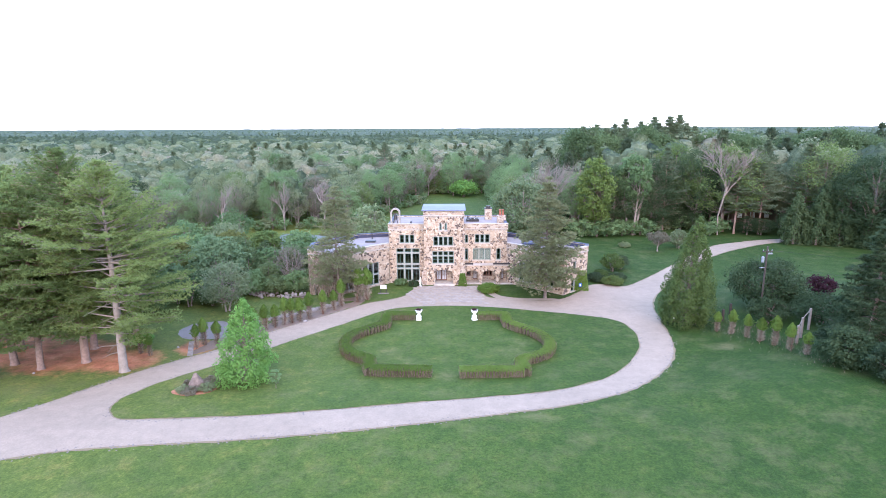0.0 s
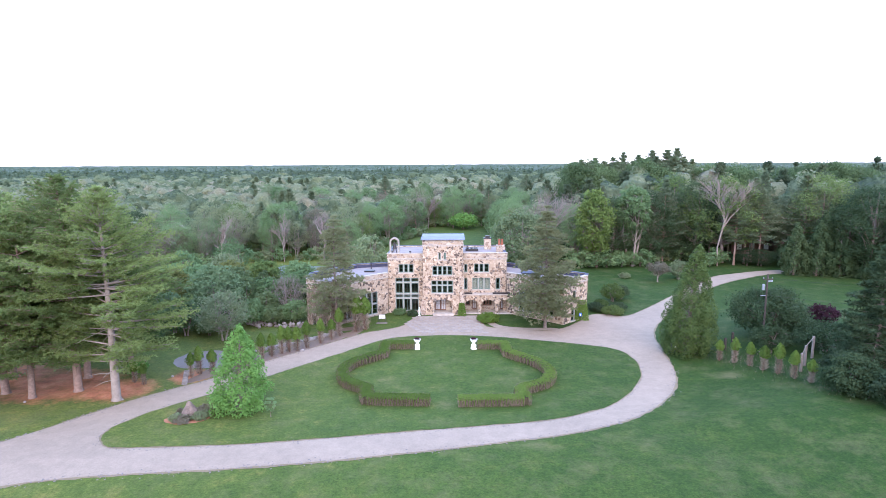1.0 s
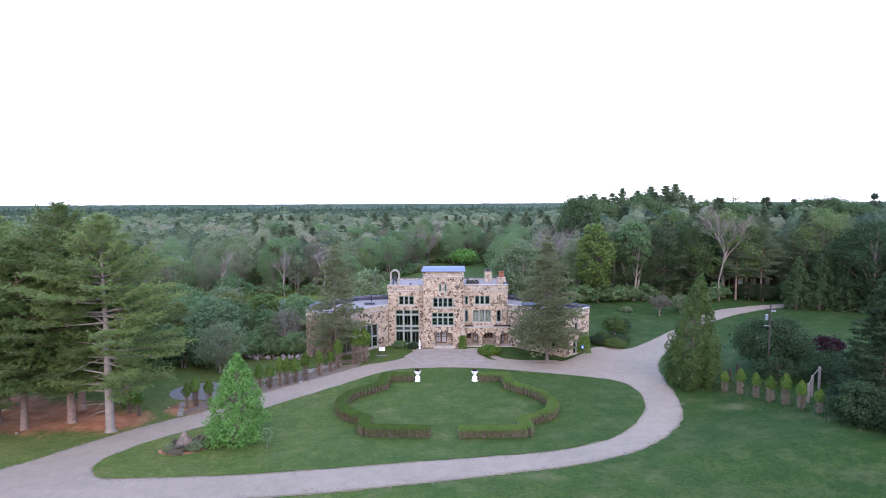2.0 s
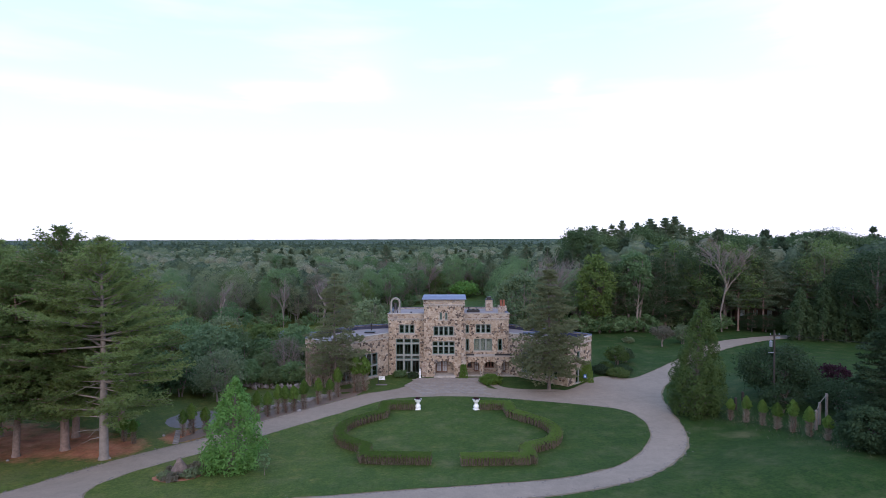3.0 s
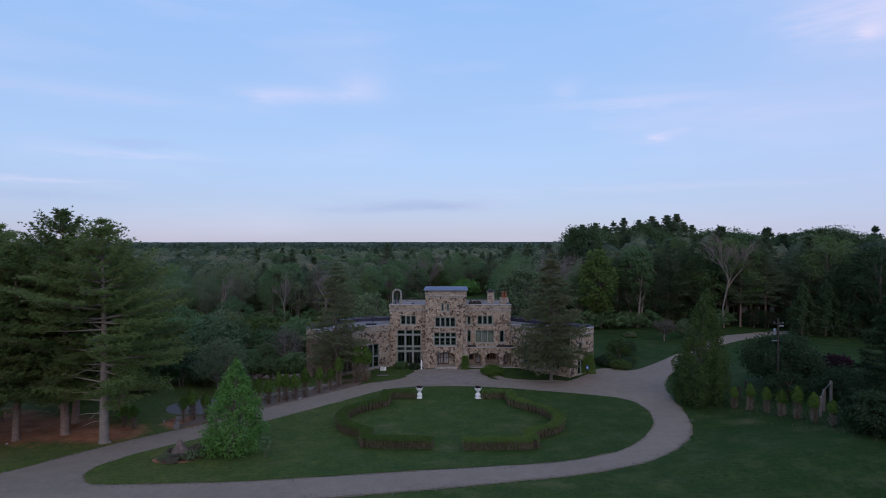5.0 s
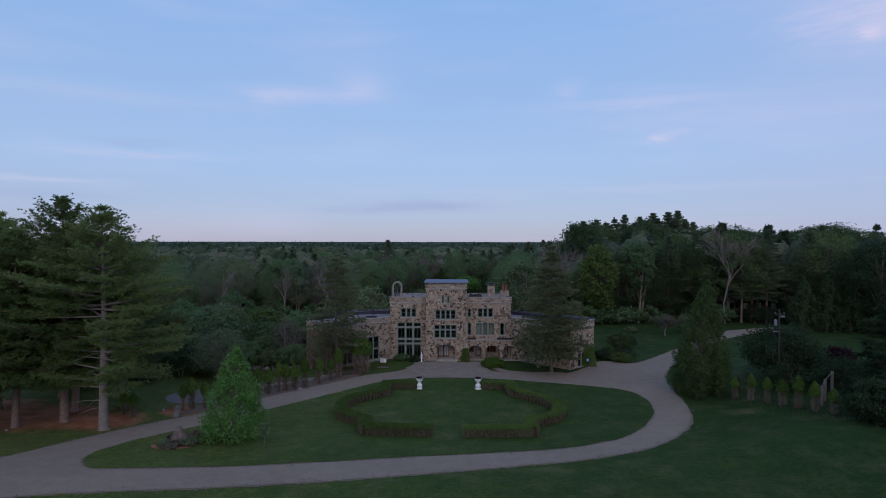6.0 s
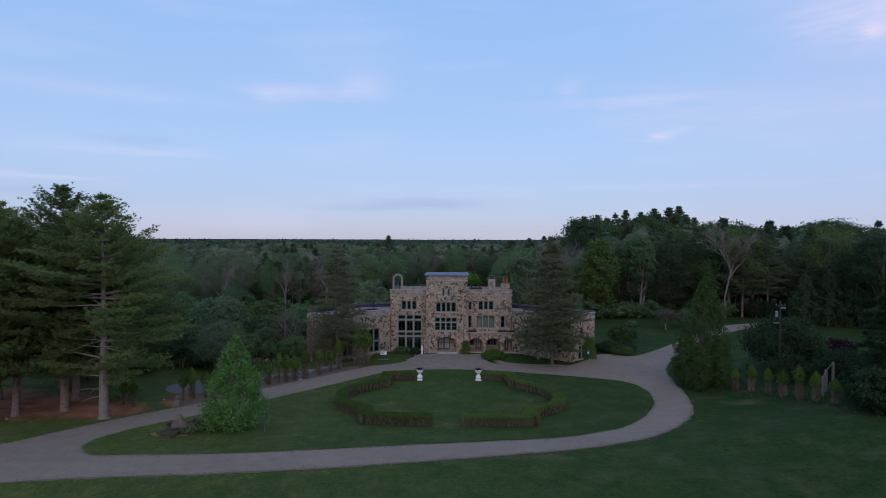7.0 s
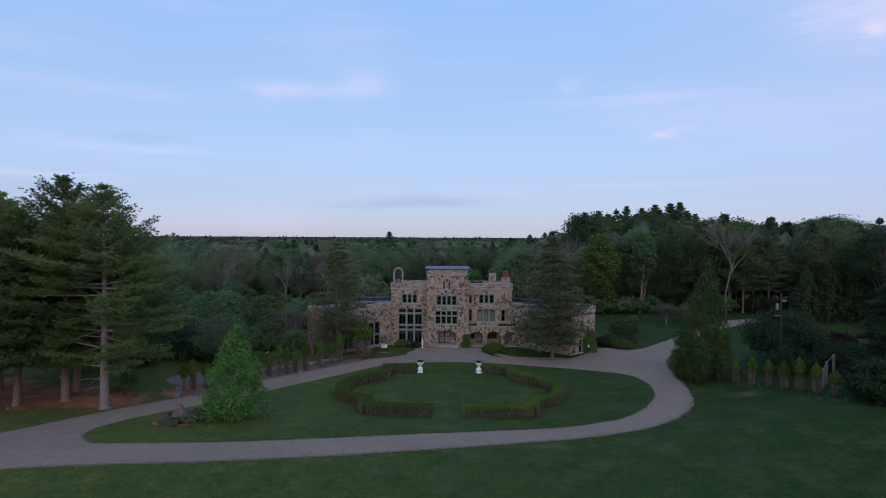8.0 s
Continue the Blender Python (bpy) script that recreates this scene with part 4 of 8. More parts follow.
def build_main():
    yl = 96.6
    a, b = (-10.3, yl), (-4.1, yl)
    big, tri = (1.25, 5.35, 0.3, 6.25, 0.0), (1.85, 4.5, 7.15, 8.7, 0.0)
    wall_panel("wall", a, b, -1, 9.55, 0.5, [big, tri], label="front wall of pale and brown rubble stone", pitch=(0.40, 0.29))
    window(a, b, big, 3, (2.35, 0.85, 2.15, 0.8), post=0.26, divide=(2, 1), label="great teal window of three bays and four tiers")
    window(a, b, tri, 3, (1,), post=0.22, label="triple teal casement window")
    yr = 96.8
    c, d = (2.75, yr), (10.4, yr)
    hs = [(0.22, 0.86, 4.1, 6.2, 0.3), (1.65, 4.8, 4.1, 6.2, 0.0), (5.75, 6.55, 4.1, 6.2, 0.3), (0.22, 0.86, 7.15, 8.65, 0.3), (1.95, 4.6, 7.15, 8.7, 0.0)]
    wall_panel("wall", c, d, 3.05, 9.55, 0.5, hs, label="front wall of pale and brown rubble stone", pitch=(0.40, 0.29))
    window(c, d, hs[0], 1, (1,), label="arched teal window")
    window(c, d, hs[1], 3, (1,), post=0.22, divide=(1, 1), label="wide triple teal window with pale curtains")
    window(c, d, hs[2], 1, (1,), divide=(1, 2), label="arched teal window")
    window(c, d, hs[3], 1, (1,), label="arched teal window")
    window(c, d, hs[4], 3, (1,), post=0.22, label="triple teal casement window")
    for u0, u1 in ((4.5, 5.3), (5.6, 6.35), (6.65, 7.45)):
        bm = bmesh.new()
        for k in range(8):
            x = u0 + (u1 - u0) * k / 8
            box(bm, x, x + (u1 - u0) / 8 - 0.01, 97.35 + 0.04 * (k % 2), 97.4 + 0.04 * (k % 2), 4.15, 6.15)
        part("curtain", bm, M_CURTAIN, HOUSE, "pale hanging curtain behind the wide window")
    # sides, back, floors and roof deck
    wall_panel("wall", (10.4, 97.3), (10.4, 108.5), -1, 9.55, 0.5, [])
    wall_panel("wall", (-10.3, 108.5), (-10.3, 97.1), -1, 9.55, 0.5, [])
    wall_panel("wall", (9.9, 108.5), (-9.8, 108.5), -1, 9.55, 0.5, [])
    solid("floor", [(-9.8, 9.9, 97.6, 107.9, 3.1, 3.3), (-9.8, 9.9, 97.6, 107.9, 6.5, 6.7), (-9.8, 9.9, 98.4, 107.9, 0.0, 0.1)], M_DARKROOM)
    solid("roof_deck", [(-9.8, -4.1, 97.1, 108.0, 9.75, 10.0), (2.75, 9.9, 97.3, 108.0, 9.75, 10.0), (-4.1, 2.75, 102.5, 108.0, 9.75, 10.0)], M_DECK, "flat grey membrane roof")
    solid("string_course", [(-10.42, -4.1, yl - 0.13, yl + 0.5, 9.554, 9.72), (2.75, 10.52, yr - 0.13, yr + 0.5, 9.554, 9.72)], M_TRIM, "projecting dressed stone band", 0.03)
    solid("corbel", [(-10.3 + k * 0.52, -10.3 + k * 0.52 + 0.24, yl - 0.11, yl - 0.003, 9.33, 9.55) for k in range(12)]
          + [(3.0 + k * 0.52, 3.0 + k * 0.52 + 0.24, yr - 0.11, yr - 0.003, 9.33, 9.55) for k in range(14)], M_TRIM)
    solid("parapet", [(-10.4, -4.11, yl - 0.1, yl + 0.4, 9.724, 10.52), (2.76, 10.5, yr - 0.1, yr + 0.4, 9.724, 10.52), (10.0, 10.5, yr + 0.4, 108.5, 9.55, 10.45),
                      (-10.4, -9.9, yl + 0.4, 108.5, 9.55, 10.45), (-9.9, 10.0, 108.1, 108.55, 9.55, 10.2)], M_STONE, "rubble stone parapet of the main roof")
    solid("coping", [(-10.46, -4.11, yl - 0.15, yl + 0.45, 10.523, 10.62), (2.76, 10.56, yr - 0.15, yr + 0.45, 10.523, 10.62)], M_TRIM, "", 0.02)
    solid("coping", [(10.02, 10.5, yr + 0.46, 108.5, 10.453, 10.5), (-10.42, -9.9, yl + 0.46, 108.5, 10.453, 10.5), (-9.9, 10.0, 108.1, 108.55, 10.203, 10.25)], M_FLASH)
    # arcade on the ground floor
    p, q = (2.75, 95.55), (11.4, 95.55)
    arches = [(0.35, 2.7, 0.0, 2.5, 0.8), (3.2, 5.65, 0.0, 2.5, 0.8), (6.2, 8.5, 0.0, 2.5, 0.8)]
    wall_panel("wall", p, q, -0.5, 3.35, 0.5, [(h[0], h[1], -0.5, h[3], h[4]) for h in arches], label="arcade of three segmental stone arches", pitch=(0.40, 0.29))
    solid("terrace", [(2.75, 11.45, 95.45, 96.8, 3.354, 3.55)], M_TRIM, "pale stone ledge over the arcade", 0.03)
    solid("balcony_rail", [(2.85, 4.4, 95.5, 95.62, 3.556, 3.86)], M_DARKMETAL, "dark iron window box on the ledge", 0.01)
    solid("balcony_rail", [(7.9, 10.9, 95.5, 95.62, 3.556, 3.86)], M_DARKMETAL, "dark iron window box on the ledge", 0.01)
    back = [(0.5, 1.35, 0.9, 2.4, 0.0), (1.7, 2.55, 0.25, 2.4, 0.0), (3.6, 5.2, 0.9, 2.4, 0.0), (6.7, 7.6, 0.2, 2.35, 0.0)]
    wall_panel("wall", (2.75, 98.0), (11.4, 98.0), 0, 3.06, 0.35, back)
    window((2.75, 98.0), (11.4, 98.0), back[0], 1, (1,), sash=M_DOOR, frame_mat=M_DOOR)
    door_unit((2.75, 98.0), (11.4, 98.0), back[1], 1)
    window((2.75, 98.0), (11.4, 98.0), back[2], 3, (1,), post=0.12, sash=M_DOOR, frame_mat=M_DOOR)
    door_unit((2.75, 98.0), (11.4, 98.0), back[3], 1)
    solid("arcade_floor", [(2.75, 11.4, 95.4, 98.0, 0, 0.16)], M_TRIM, "stone paved arcade floor", 0.02)
    solid("arcade_ceiling", [(2.75, 11.4, 96.05, 98.0, 3.07, 3.3)], M_DARKROOM)
    wall_panel("wall", (11.4, 96.05), (11.4, 98.35), -0.5, 3.3, 0.4, [])


def ring_wall(pts, names, z0, z1, holes):
    for i, (a, b) in enumerate(zip(pts, pts[1:])):
        wall_panel("wall", a, b, z0, z1, 0.45, holes.get(i, []), label=names if i == 0 else "", pitch=(0.44, 0.32) if b[0] > a[0] else None)


def build_wing(side, pts, holes, spec):
    """A low wing with a flat roof that runs forward from the main block."""
    ring_wall(pts, "wing wall of pale and brown rubble stone", -1.6, 6.55, holes)
    for i, hs in holes.items():
        for h, s in zip(hs, spec[i]):
            window(pts[i], pts[i + 1], h, *s, post=0.2)
    n = len(pts)
    deck = [(x, y) for x, y in pts]
    poly_slab("roof_deck", deck if side > 0 else deck, 6.3, 6.56, M_DECK, "flat grey membrane roof of the wing")
    for i, (a, b) in enumerate(zip(pts, pts[1:])):
        m = frame_of(a, b)
        w = math.hypot(b[0] - a[0], b[1] - a[1])
        bm = bmesh.new()
        box(bm, -0.06, w + 0.06, -0.1, 0.4, 6.564, 7.2, m)
        part("parapet", bm, M_STONE, HOUSE)
        bm = bmesh.new()
        box(bm, -0.1, w + 0.1, -0.15, 0.46, 7.203, 7.30, m)
        soften(bm, 0.02)
        front = (i < 2) if side > 0 else (i >= n - 3)
        part("coping", bm, M_TRIM if front else M_FLASH, HOUSE)
        bm = bmesh.new()
        box(bm, 0.2, w - 0.2, 0.47, 0.56, 6.57, 7.12, m)
        part("flashing", bm, M_FLASH, HOUSE, "dark blue flashing inside the parapet")
        if front:
            bm = bmesh.new()
            box(bm, -0.08, w + 0.08, -0.13, -0.003, 6.38, 6.56, m)
            part("string_course", bm, M_TRIM, HOUSE)


def build_wings():
    right = [(10.42, 96.3), (18.9, 88.8), (23.7, 93.6), (24.1, 95.2), (10.42, 107.0)]
    build_wing(1, right, {0: [(2.5, 5.2, 1.0, 4.3, 0.0), (6.8, 9.4, 1.0, 4.3, 0.0)], 1: [(2.6, 3.5, 3.4, 5.2, 0.0), (2.2, 4.2, 0.1, 2.3, 0.0)]},
               {0: [(3, (1, 1)), (3, (1, 1))], 1: [(1, (1,)), (2, (1,))]})
    left = [(-10.32, 107.0), (-17.2, 104.8), (-23.8, 96.5), (-23.2, 91.3), (-18.8, 88.4), (-10.32, 96.3)]
    build_wing(-1, left, {4: [(6.0, 9.4, 0.35, 4.25, 0.0), (1.2, 4.2, 0.35, 4.25, 0.0)], 3: [(1.0, 1.9, -1.0, 1.2, 0.0), (3.3, 4.2, -1.0, 1.2, 0.0)]},
               {4: [(3, (1, 1.15)), (3, (1, 1.15))], 3: [(1, (1,)), (1, (1,))]})
    solid("skylight", [(-15.0, -13.2, 100.2, 101.4, 6.57, 6.8)], M_DARKMETAL)
    bm = bmesh.new()
    cyl(bm, -14.2, 103.5, 6.56, 7.9, 0.09, 0.09)
    part("vent_pipe", bm, M_DARKMETAL, HOUSE, "dark iron vent pipe")
    solid("skylight", [(13.2, 16.6, 97.2, 99.4, 6.57, 6.95)], M_FLASH, "dark framed roof light on the wing")


def build_roof_things():
    bm = bmesh.new()
    x0, x1, y0, y1 = 6.9, 8.2, 104.6, 105.7
    box(bm, x0, x1, y0, y1, 9.9, 12.0)
    soften(bm, 0.04)
    ch = part("chimney", bm, M_STONE, HOUSE, "square rubble stone chimney with a dark cap")
    bm = bmesh.new()
    box(bm, x0 - 0.08, x1 + 0.08, y0 - 0.08, y1 + 0.08, 12.003, 12.14)
    child("cap", bm, M_DARKMETAL, ch)
    bm = bmesh.new()
    box(bm, x0 + 0.25, x1 - 0.25, y0 + 0.2, y1 - 0.2, 12.144, 12.55)
    child("cowl", bm, M_DARKMETAL, ch)
    bm = bmesh.new()
    box(bm, 8.9, 10.45, 100.6, 101.8, 9.9, 11.35)
    soften(bm, 0.05)
    ch = part("chimney", bm, M_STONE, HOUSE, "square rubble stone chimney with two orange clay pots")
    for x in (9.45, 9.95):
        bm = bmesh.new()
        turned(bm, x, 101.2, [(0.24, 11.353), (0.22, 11.6), (0.18, 12.2), (0.23, 12.28), (0.23, 12.42), (0.15, 12.42)], 12)
        child("chimney_pot", bm, M_POT, ch)
    bm = bmesh.new()
    for b in ((3.4, 5.7, 102.4, 102.55), (3.4, 5.7, 104.2, 104.35), (3.4, 3.55, 102.55, 104.2), (5.55, 5.7, 102.55, 104.2), (4.1, 4.2, 102.55, 104.2), (4.85, 4.95, 102.55, 104.2)):
        box(bm, *b, 10.004, 10.45)
    sk = part("skylight", bm, M_DARKMETAL, HOUSE, "low glazed skylight with dark frame")
    bm = bmesh.new()
    box(bm, 3.55, 5.55, 102.56, 104.19, 10.3, 10.33)
    child("pane", bm, M_GLASS, sk)
    # bell arch on the roof corner
    bm = bmesh.new()
    cx, cy, r, n = -9.15, 97.6, 0.86, 14
    prof = [(cx - r, 10.0)] + [(cx - r * math.cos(math.pi * k / n), 12.38 + r * math.sin(math.pi * k / n)) for k in range(n + 1)] + [(cx + r, 10.0)]
    inn = [(cx - r + 0.28, 10.0)] + [(cx - (r - 0.28) * math.cos(math.pi * k / n), 12.38 + (r - 0.28) * math.sin(math.pi * k / n)) for k in range(n + 1)] + [(cx + r - 0.28, 10.0)]
    rows = [[bm.verts.new((x, y, z)) for x, z in p] for p, y in ((prof, cy - 0.3), (inn, cy - 0.3), (inn, cy + 0.3), (prof, cy + 0.3))]
    for i in range(4):
        a, b = rows[i], rows[(i + 1) % 4]
        for k in range(len(a) - 1):
            bm.faces.new((a[k], a[k + 1], b[k + 1], b[k]))
    bmesh.ops.recalc_face_normals(bm, faces=bm.faces)
    arch = part("bell_arch", bm, M_BELLSTONE, HOUSE, "grey stone arch with a bell on the roof corner")
    bm = bmesh.new()
    turned(bm, cx, cy, [(0.42, 11.25), (0.34, 11.42), (0.26, 11.9), (0.2, 12.12), (0.06, 12.2)], 14)
    child("bell", bm, M_DARKMETAL, arch)
    bm = bmesh.new()
    box(bm, cx - 0.58, cx + 0.58, cy - 0.06, cy + 0.06, 12.2, 12.32)
    child("yoke", bm, M_WOOD, arch)
    bm = bmesh.new()
    for s in (-1, 1):
        box(bm, -0.06, 0.06, -0.06, 0.06, 0, 2.2, Matrix.Translation((cx + s * 0.50, cy, 10.0)) @ Matrix.Rotation(s * -0.22, 4, "Y"))
    child("bell_frame", bm, M_DARKMETAL, arch)
    for x, y in ((-6.6, 99.8), (1.2 + 2.6, 106.5), (-5.0, 97.7)):
        bm = bmesh.new()
        turned(bm, x, y, [(0.12, 10.0), (0.12, 10.35), (0.2, 10.38), (0.2, 10.48), (0.06, 10.52)], 10)
        part("vent_pipe", bm, M_DARKMETAL, HOUSE)


build_tower()
build_main()
build_wings()
build_roof_things()


# ---- trees and shrubs ----
def unit(a):
    return a / (np.linalg.norm(a, axis=-1, keepdims=True) + 1e-9)


def join(lists):
    """Joins (corners, triangles) pairs."""
    V, F, n = [], [], 0
    for v, f in lists:
        V.append(v)
        F.append(np.asarray(f) + n)
        n += len(v)
    return (np.concatenate(V), np.concatenate(F)) if V else (np.zeros((0, 3)), np.zeros((0, 3), int))


def tube(points, radii, sides=5):
    P, n = np.array(points, float), len(points)
    d = unit(np.gradient(P, axis=0))
    ref = np.array((0.31, 0.95, 0.05)) if abs(d[0][2]) > 0.7 else np.array((0.05, 0.1, 1.0))
    a = unit(np.cross(d, ref))
    b = np.cross(d, a)
    ang = np.arange(sides) * 2 * math.pi / sides
    ring = a[:, None] * np.cos(ang)[None, :, None] + b[:, None] * np.sin(ang)[None, :, None]
    V = (P[:, None] + ring * np.array(radii)[:, None, None]).reshape(-1, 3)
    F = []
    for i in range(n - 1):
        for k in range(sides):
            p, q = i * sides + k, i * sides + (k + 1) % sides
            F += [(p, q, q + sides), (p, q + sides, p + sides)]
    return V, np.array(F)


def cards(C, N, size, rng, aspect=1.0, fold=0.25):
    """Leaf sprays: small folded four-cornered faces at C that look along N."""
    n = len(C)
    size = np.broadcast_to(size, (n,))[:, None]
    t = unit(np.cross(N, unit(rng.normal(size=(n, 3)))))
    b = np.cross(N, t)
    V = np.stack([C + t * size * 0.5 * aspect, C + b * size * 0.5 + N * size * fold * 0.5, C - t * size * 0.5 * aspect, C - b * size * 0.5 + N * size * fold * 0.5], 1).reshape(-1, 3)
    k = np.arange(n)[:, None] * 4
    return V, np.concatenate([k + np.array([[0, 1, 2]]), k + np.array([[0, 2, 3]])])


def leaflets(C, N, size, rng):
    """Small leaf sprays: one three-cornered face each."""
    n = len(C)
    size = np.broadcast_to(size, (n,))[:, None]
    t = unit(np.cross(N, unit(rng.normal(size=(n, 3)))))
    b = np.cross(N, t)
    V = np.stack([C + t * size * 0.72, C - t * size * 0.40 + b * size * 0.55, C - t * size * 0.40 - b * size * 0.55], 1).reshape(-1, 3)
    return V, np.arange(n)[:, None] * 3 + np.array([[0, 1, 2]])


def spikes(C, D, length, width, rng):
    """Needle sprays: slim triangles from C along D."""
    n = len(C)
    L, W = np.broadcast_to(length, (n,))[:, None], np.broadcast_to(width, (n,))[:, None]
    s = unit(np.cross(D, unit(rng.normal(size=(n, 3)))))
    V = np.stack([C - s * W * 0.5, C + D * L, C + s * W * 0.5], 1).reshape(-1, 3)
    return V, np.arange(n)[:, None] * 3 + np.array([[0, 1, 2]])


def broadleaf(seed, h, r, base, clumps, per, leaf, trunk=0.22, stems=1, spread=1.0, shape=0.5, gap=0.0, lean=0.0, lump=(0.24, 0.42), limbs=1, fine=False):
    """Leaves and wood of a broad-leaved tree: limbs that end in uneven clumps."""
    rng = np.random.default_rng(seed)
    wood, C, N = [], [], []
    cz = base + (h - base) * shape
    feet = [np.array((0, 0, 0))] if stems == 1 else [np.array((math.cos(k * 2.4) * trunk * 1.6, math.sin(k * 2.4) * trunk * 1.6, 0)) for k in range(stems)]
    tops = []
    for f in feet:
        top = np.array((f[0] * 4 + rng.normal() * r * 0.12 + lean, f[1] * 4 + rng.normal() * r * 0.12, h * 0.86))
        mid = f * 0.5 + top * 0.5 + np.array((rng.normal() * 0.25, rng.normal() * 0.25, -h * 0.03))
        tr = trunk / math.sqrt(stems)
        wood.append(tube([f - np.array((0, 0, 0.3)), f + np.array((0, 0, 0.35)), f * 0.75 + top * 0.25, mid, top], [tr * 1.45, tr, tr * 0.85, tr * 0.6, tr * 0.12], 7))
        tops.append((f, mid, top))
    for k in range(clumps):
        d = unit(rng.normal(size=3))
        z = (k + 0.5) / clumps * 2 - 1
        q = math.sqrt(max(0, 1 - z * z))
        az = k * 2.399 + rng.normal() * 0.5
        d = np.array((q * math.cos(az), q * math.sin(az), z)) * rng.uniform(0.55, 1.0) ** 0.6
        up = (h - cz) if d[2] > 0 else (cz - base)
        wide = r * (1.0 if d[2] < 0 else 1 - 0.22 * d[2])
        c = np.array((d[0] * wide * spread + lean * 0.7, d[1] * wide * spread, cz + d[2] * up * 0.9))
        rc = r * rng.uniform(*lump)
        f, mid, top = tops[k % len(tops)]
        s = min(0.95, max(0.25, (c[2] - 0.18 * h) / h))
        root = (f * (1 - 2 * s) + mid * 2 * s) if s < 0.5 else (mid * (2 - 2 * s) + top * (2 * s - 1))
        bend = root * 0.45 + c * 0.55 + np.array((0, 0, -0.06 * h * rng.random()))
        lr = trunk * 0.34 * (1.1 - s)
        if k % limbs == 0:
            wood.append(tube([root, bend, c], [lr, lr * 0.6, lr * 0.15], 4 if limbs == 1 else 3))
        if rng.random() < gap:
            for _ in range(5):
                e = c + unit(rng.normal(size=3) + np.array((0, 0, 0.7))) * rc
                wood.append(tube([bend * 0.3 + c * 0.7, c * 0.5 + e * 0.5 + rng.normal(size=3) * 0.1, e], [lr * 0.3, lr * 0.2, 0.01], 3))
            continue
        n = max(6, int(per * rng.uniform(0.7, 1.3)))
        u = unit(rng.normal(size=(n, 3)) * np.array((1, 1, 0.8)) + np.array((0, 0, 0.25)))
        rad = rc * ((0.25 + 0.85 * rng.random((n, 1))) if fine else (0.45 + 0.6 * rng.random((n, 1)) ** 0.6))
        C.append(c + u * rad * np.array((1, 1, 0.72)))
        out = unit(c - np.array((0, 0, cz)))
        loose = rng.normal(size=(n, 3))
        N.append(unit(u * 0.5 + out * 0.3 + loose * 0.8 + np.array((0, 0, 0.2))) if fine else unit(u * 0.8 + out * 0.6 + loose * 0.28 + np.array((0, 0, 0.35))))
    C, N = np.concatenate(C), np.concatenate(N)
    if fine:
        return leaflets(C, N, leaf * rng.uniform(0.6, 1.35, len(C)), rng), join(wood)
    return cards(C, N, leaf * rng.uniform(0.6, 1.35, len(C)), rng, 1.25), join(wood)


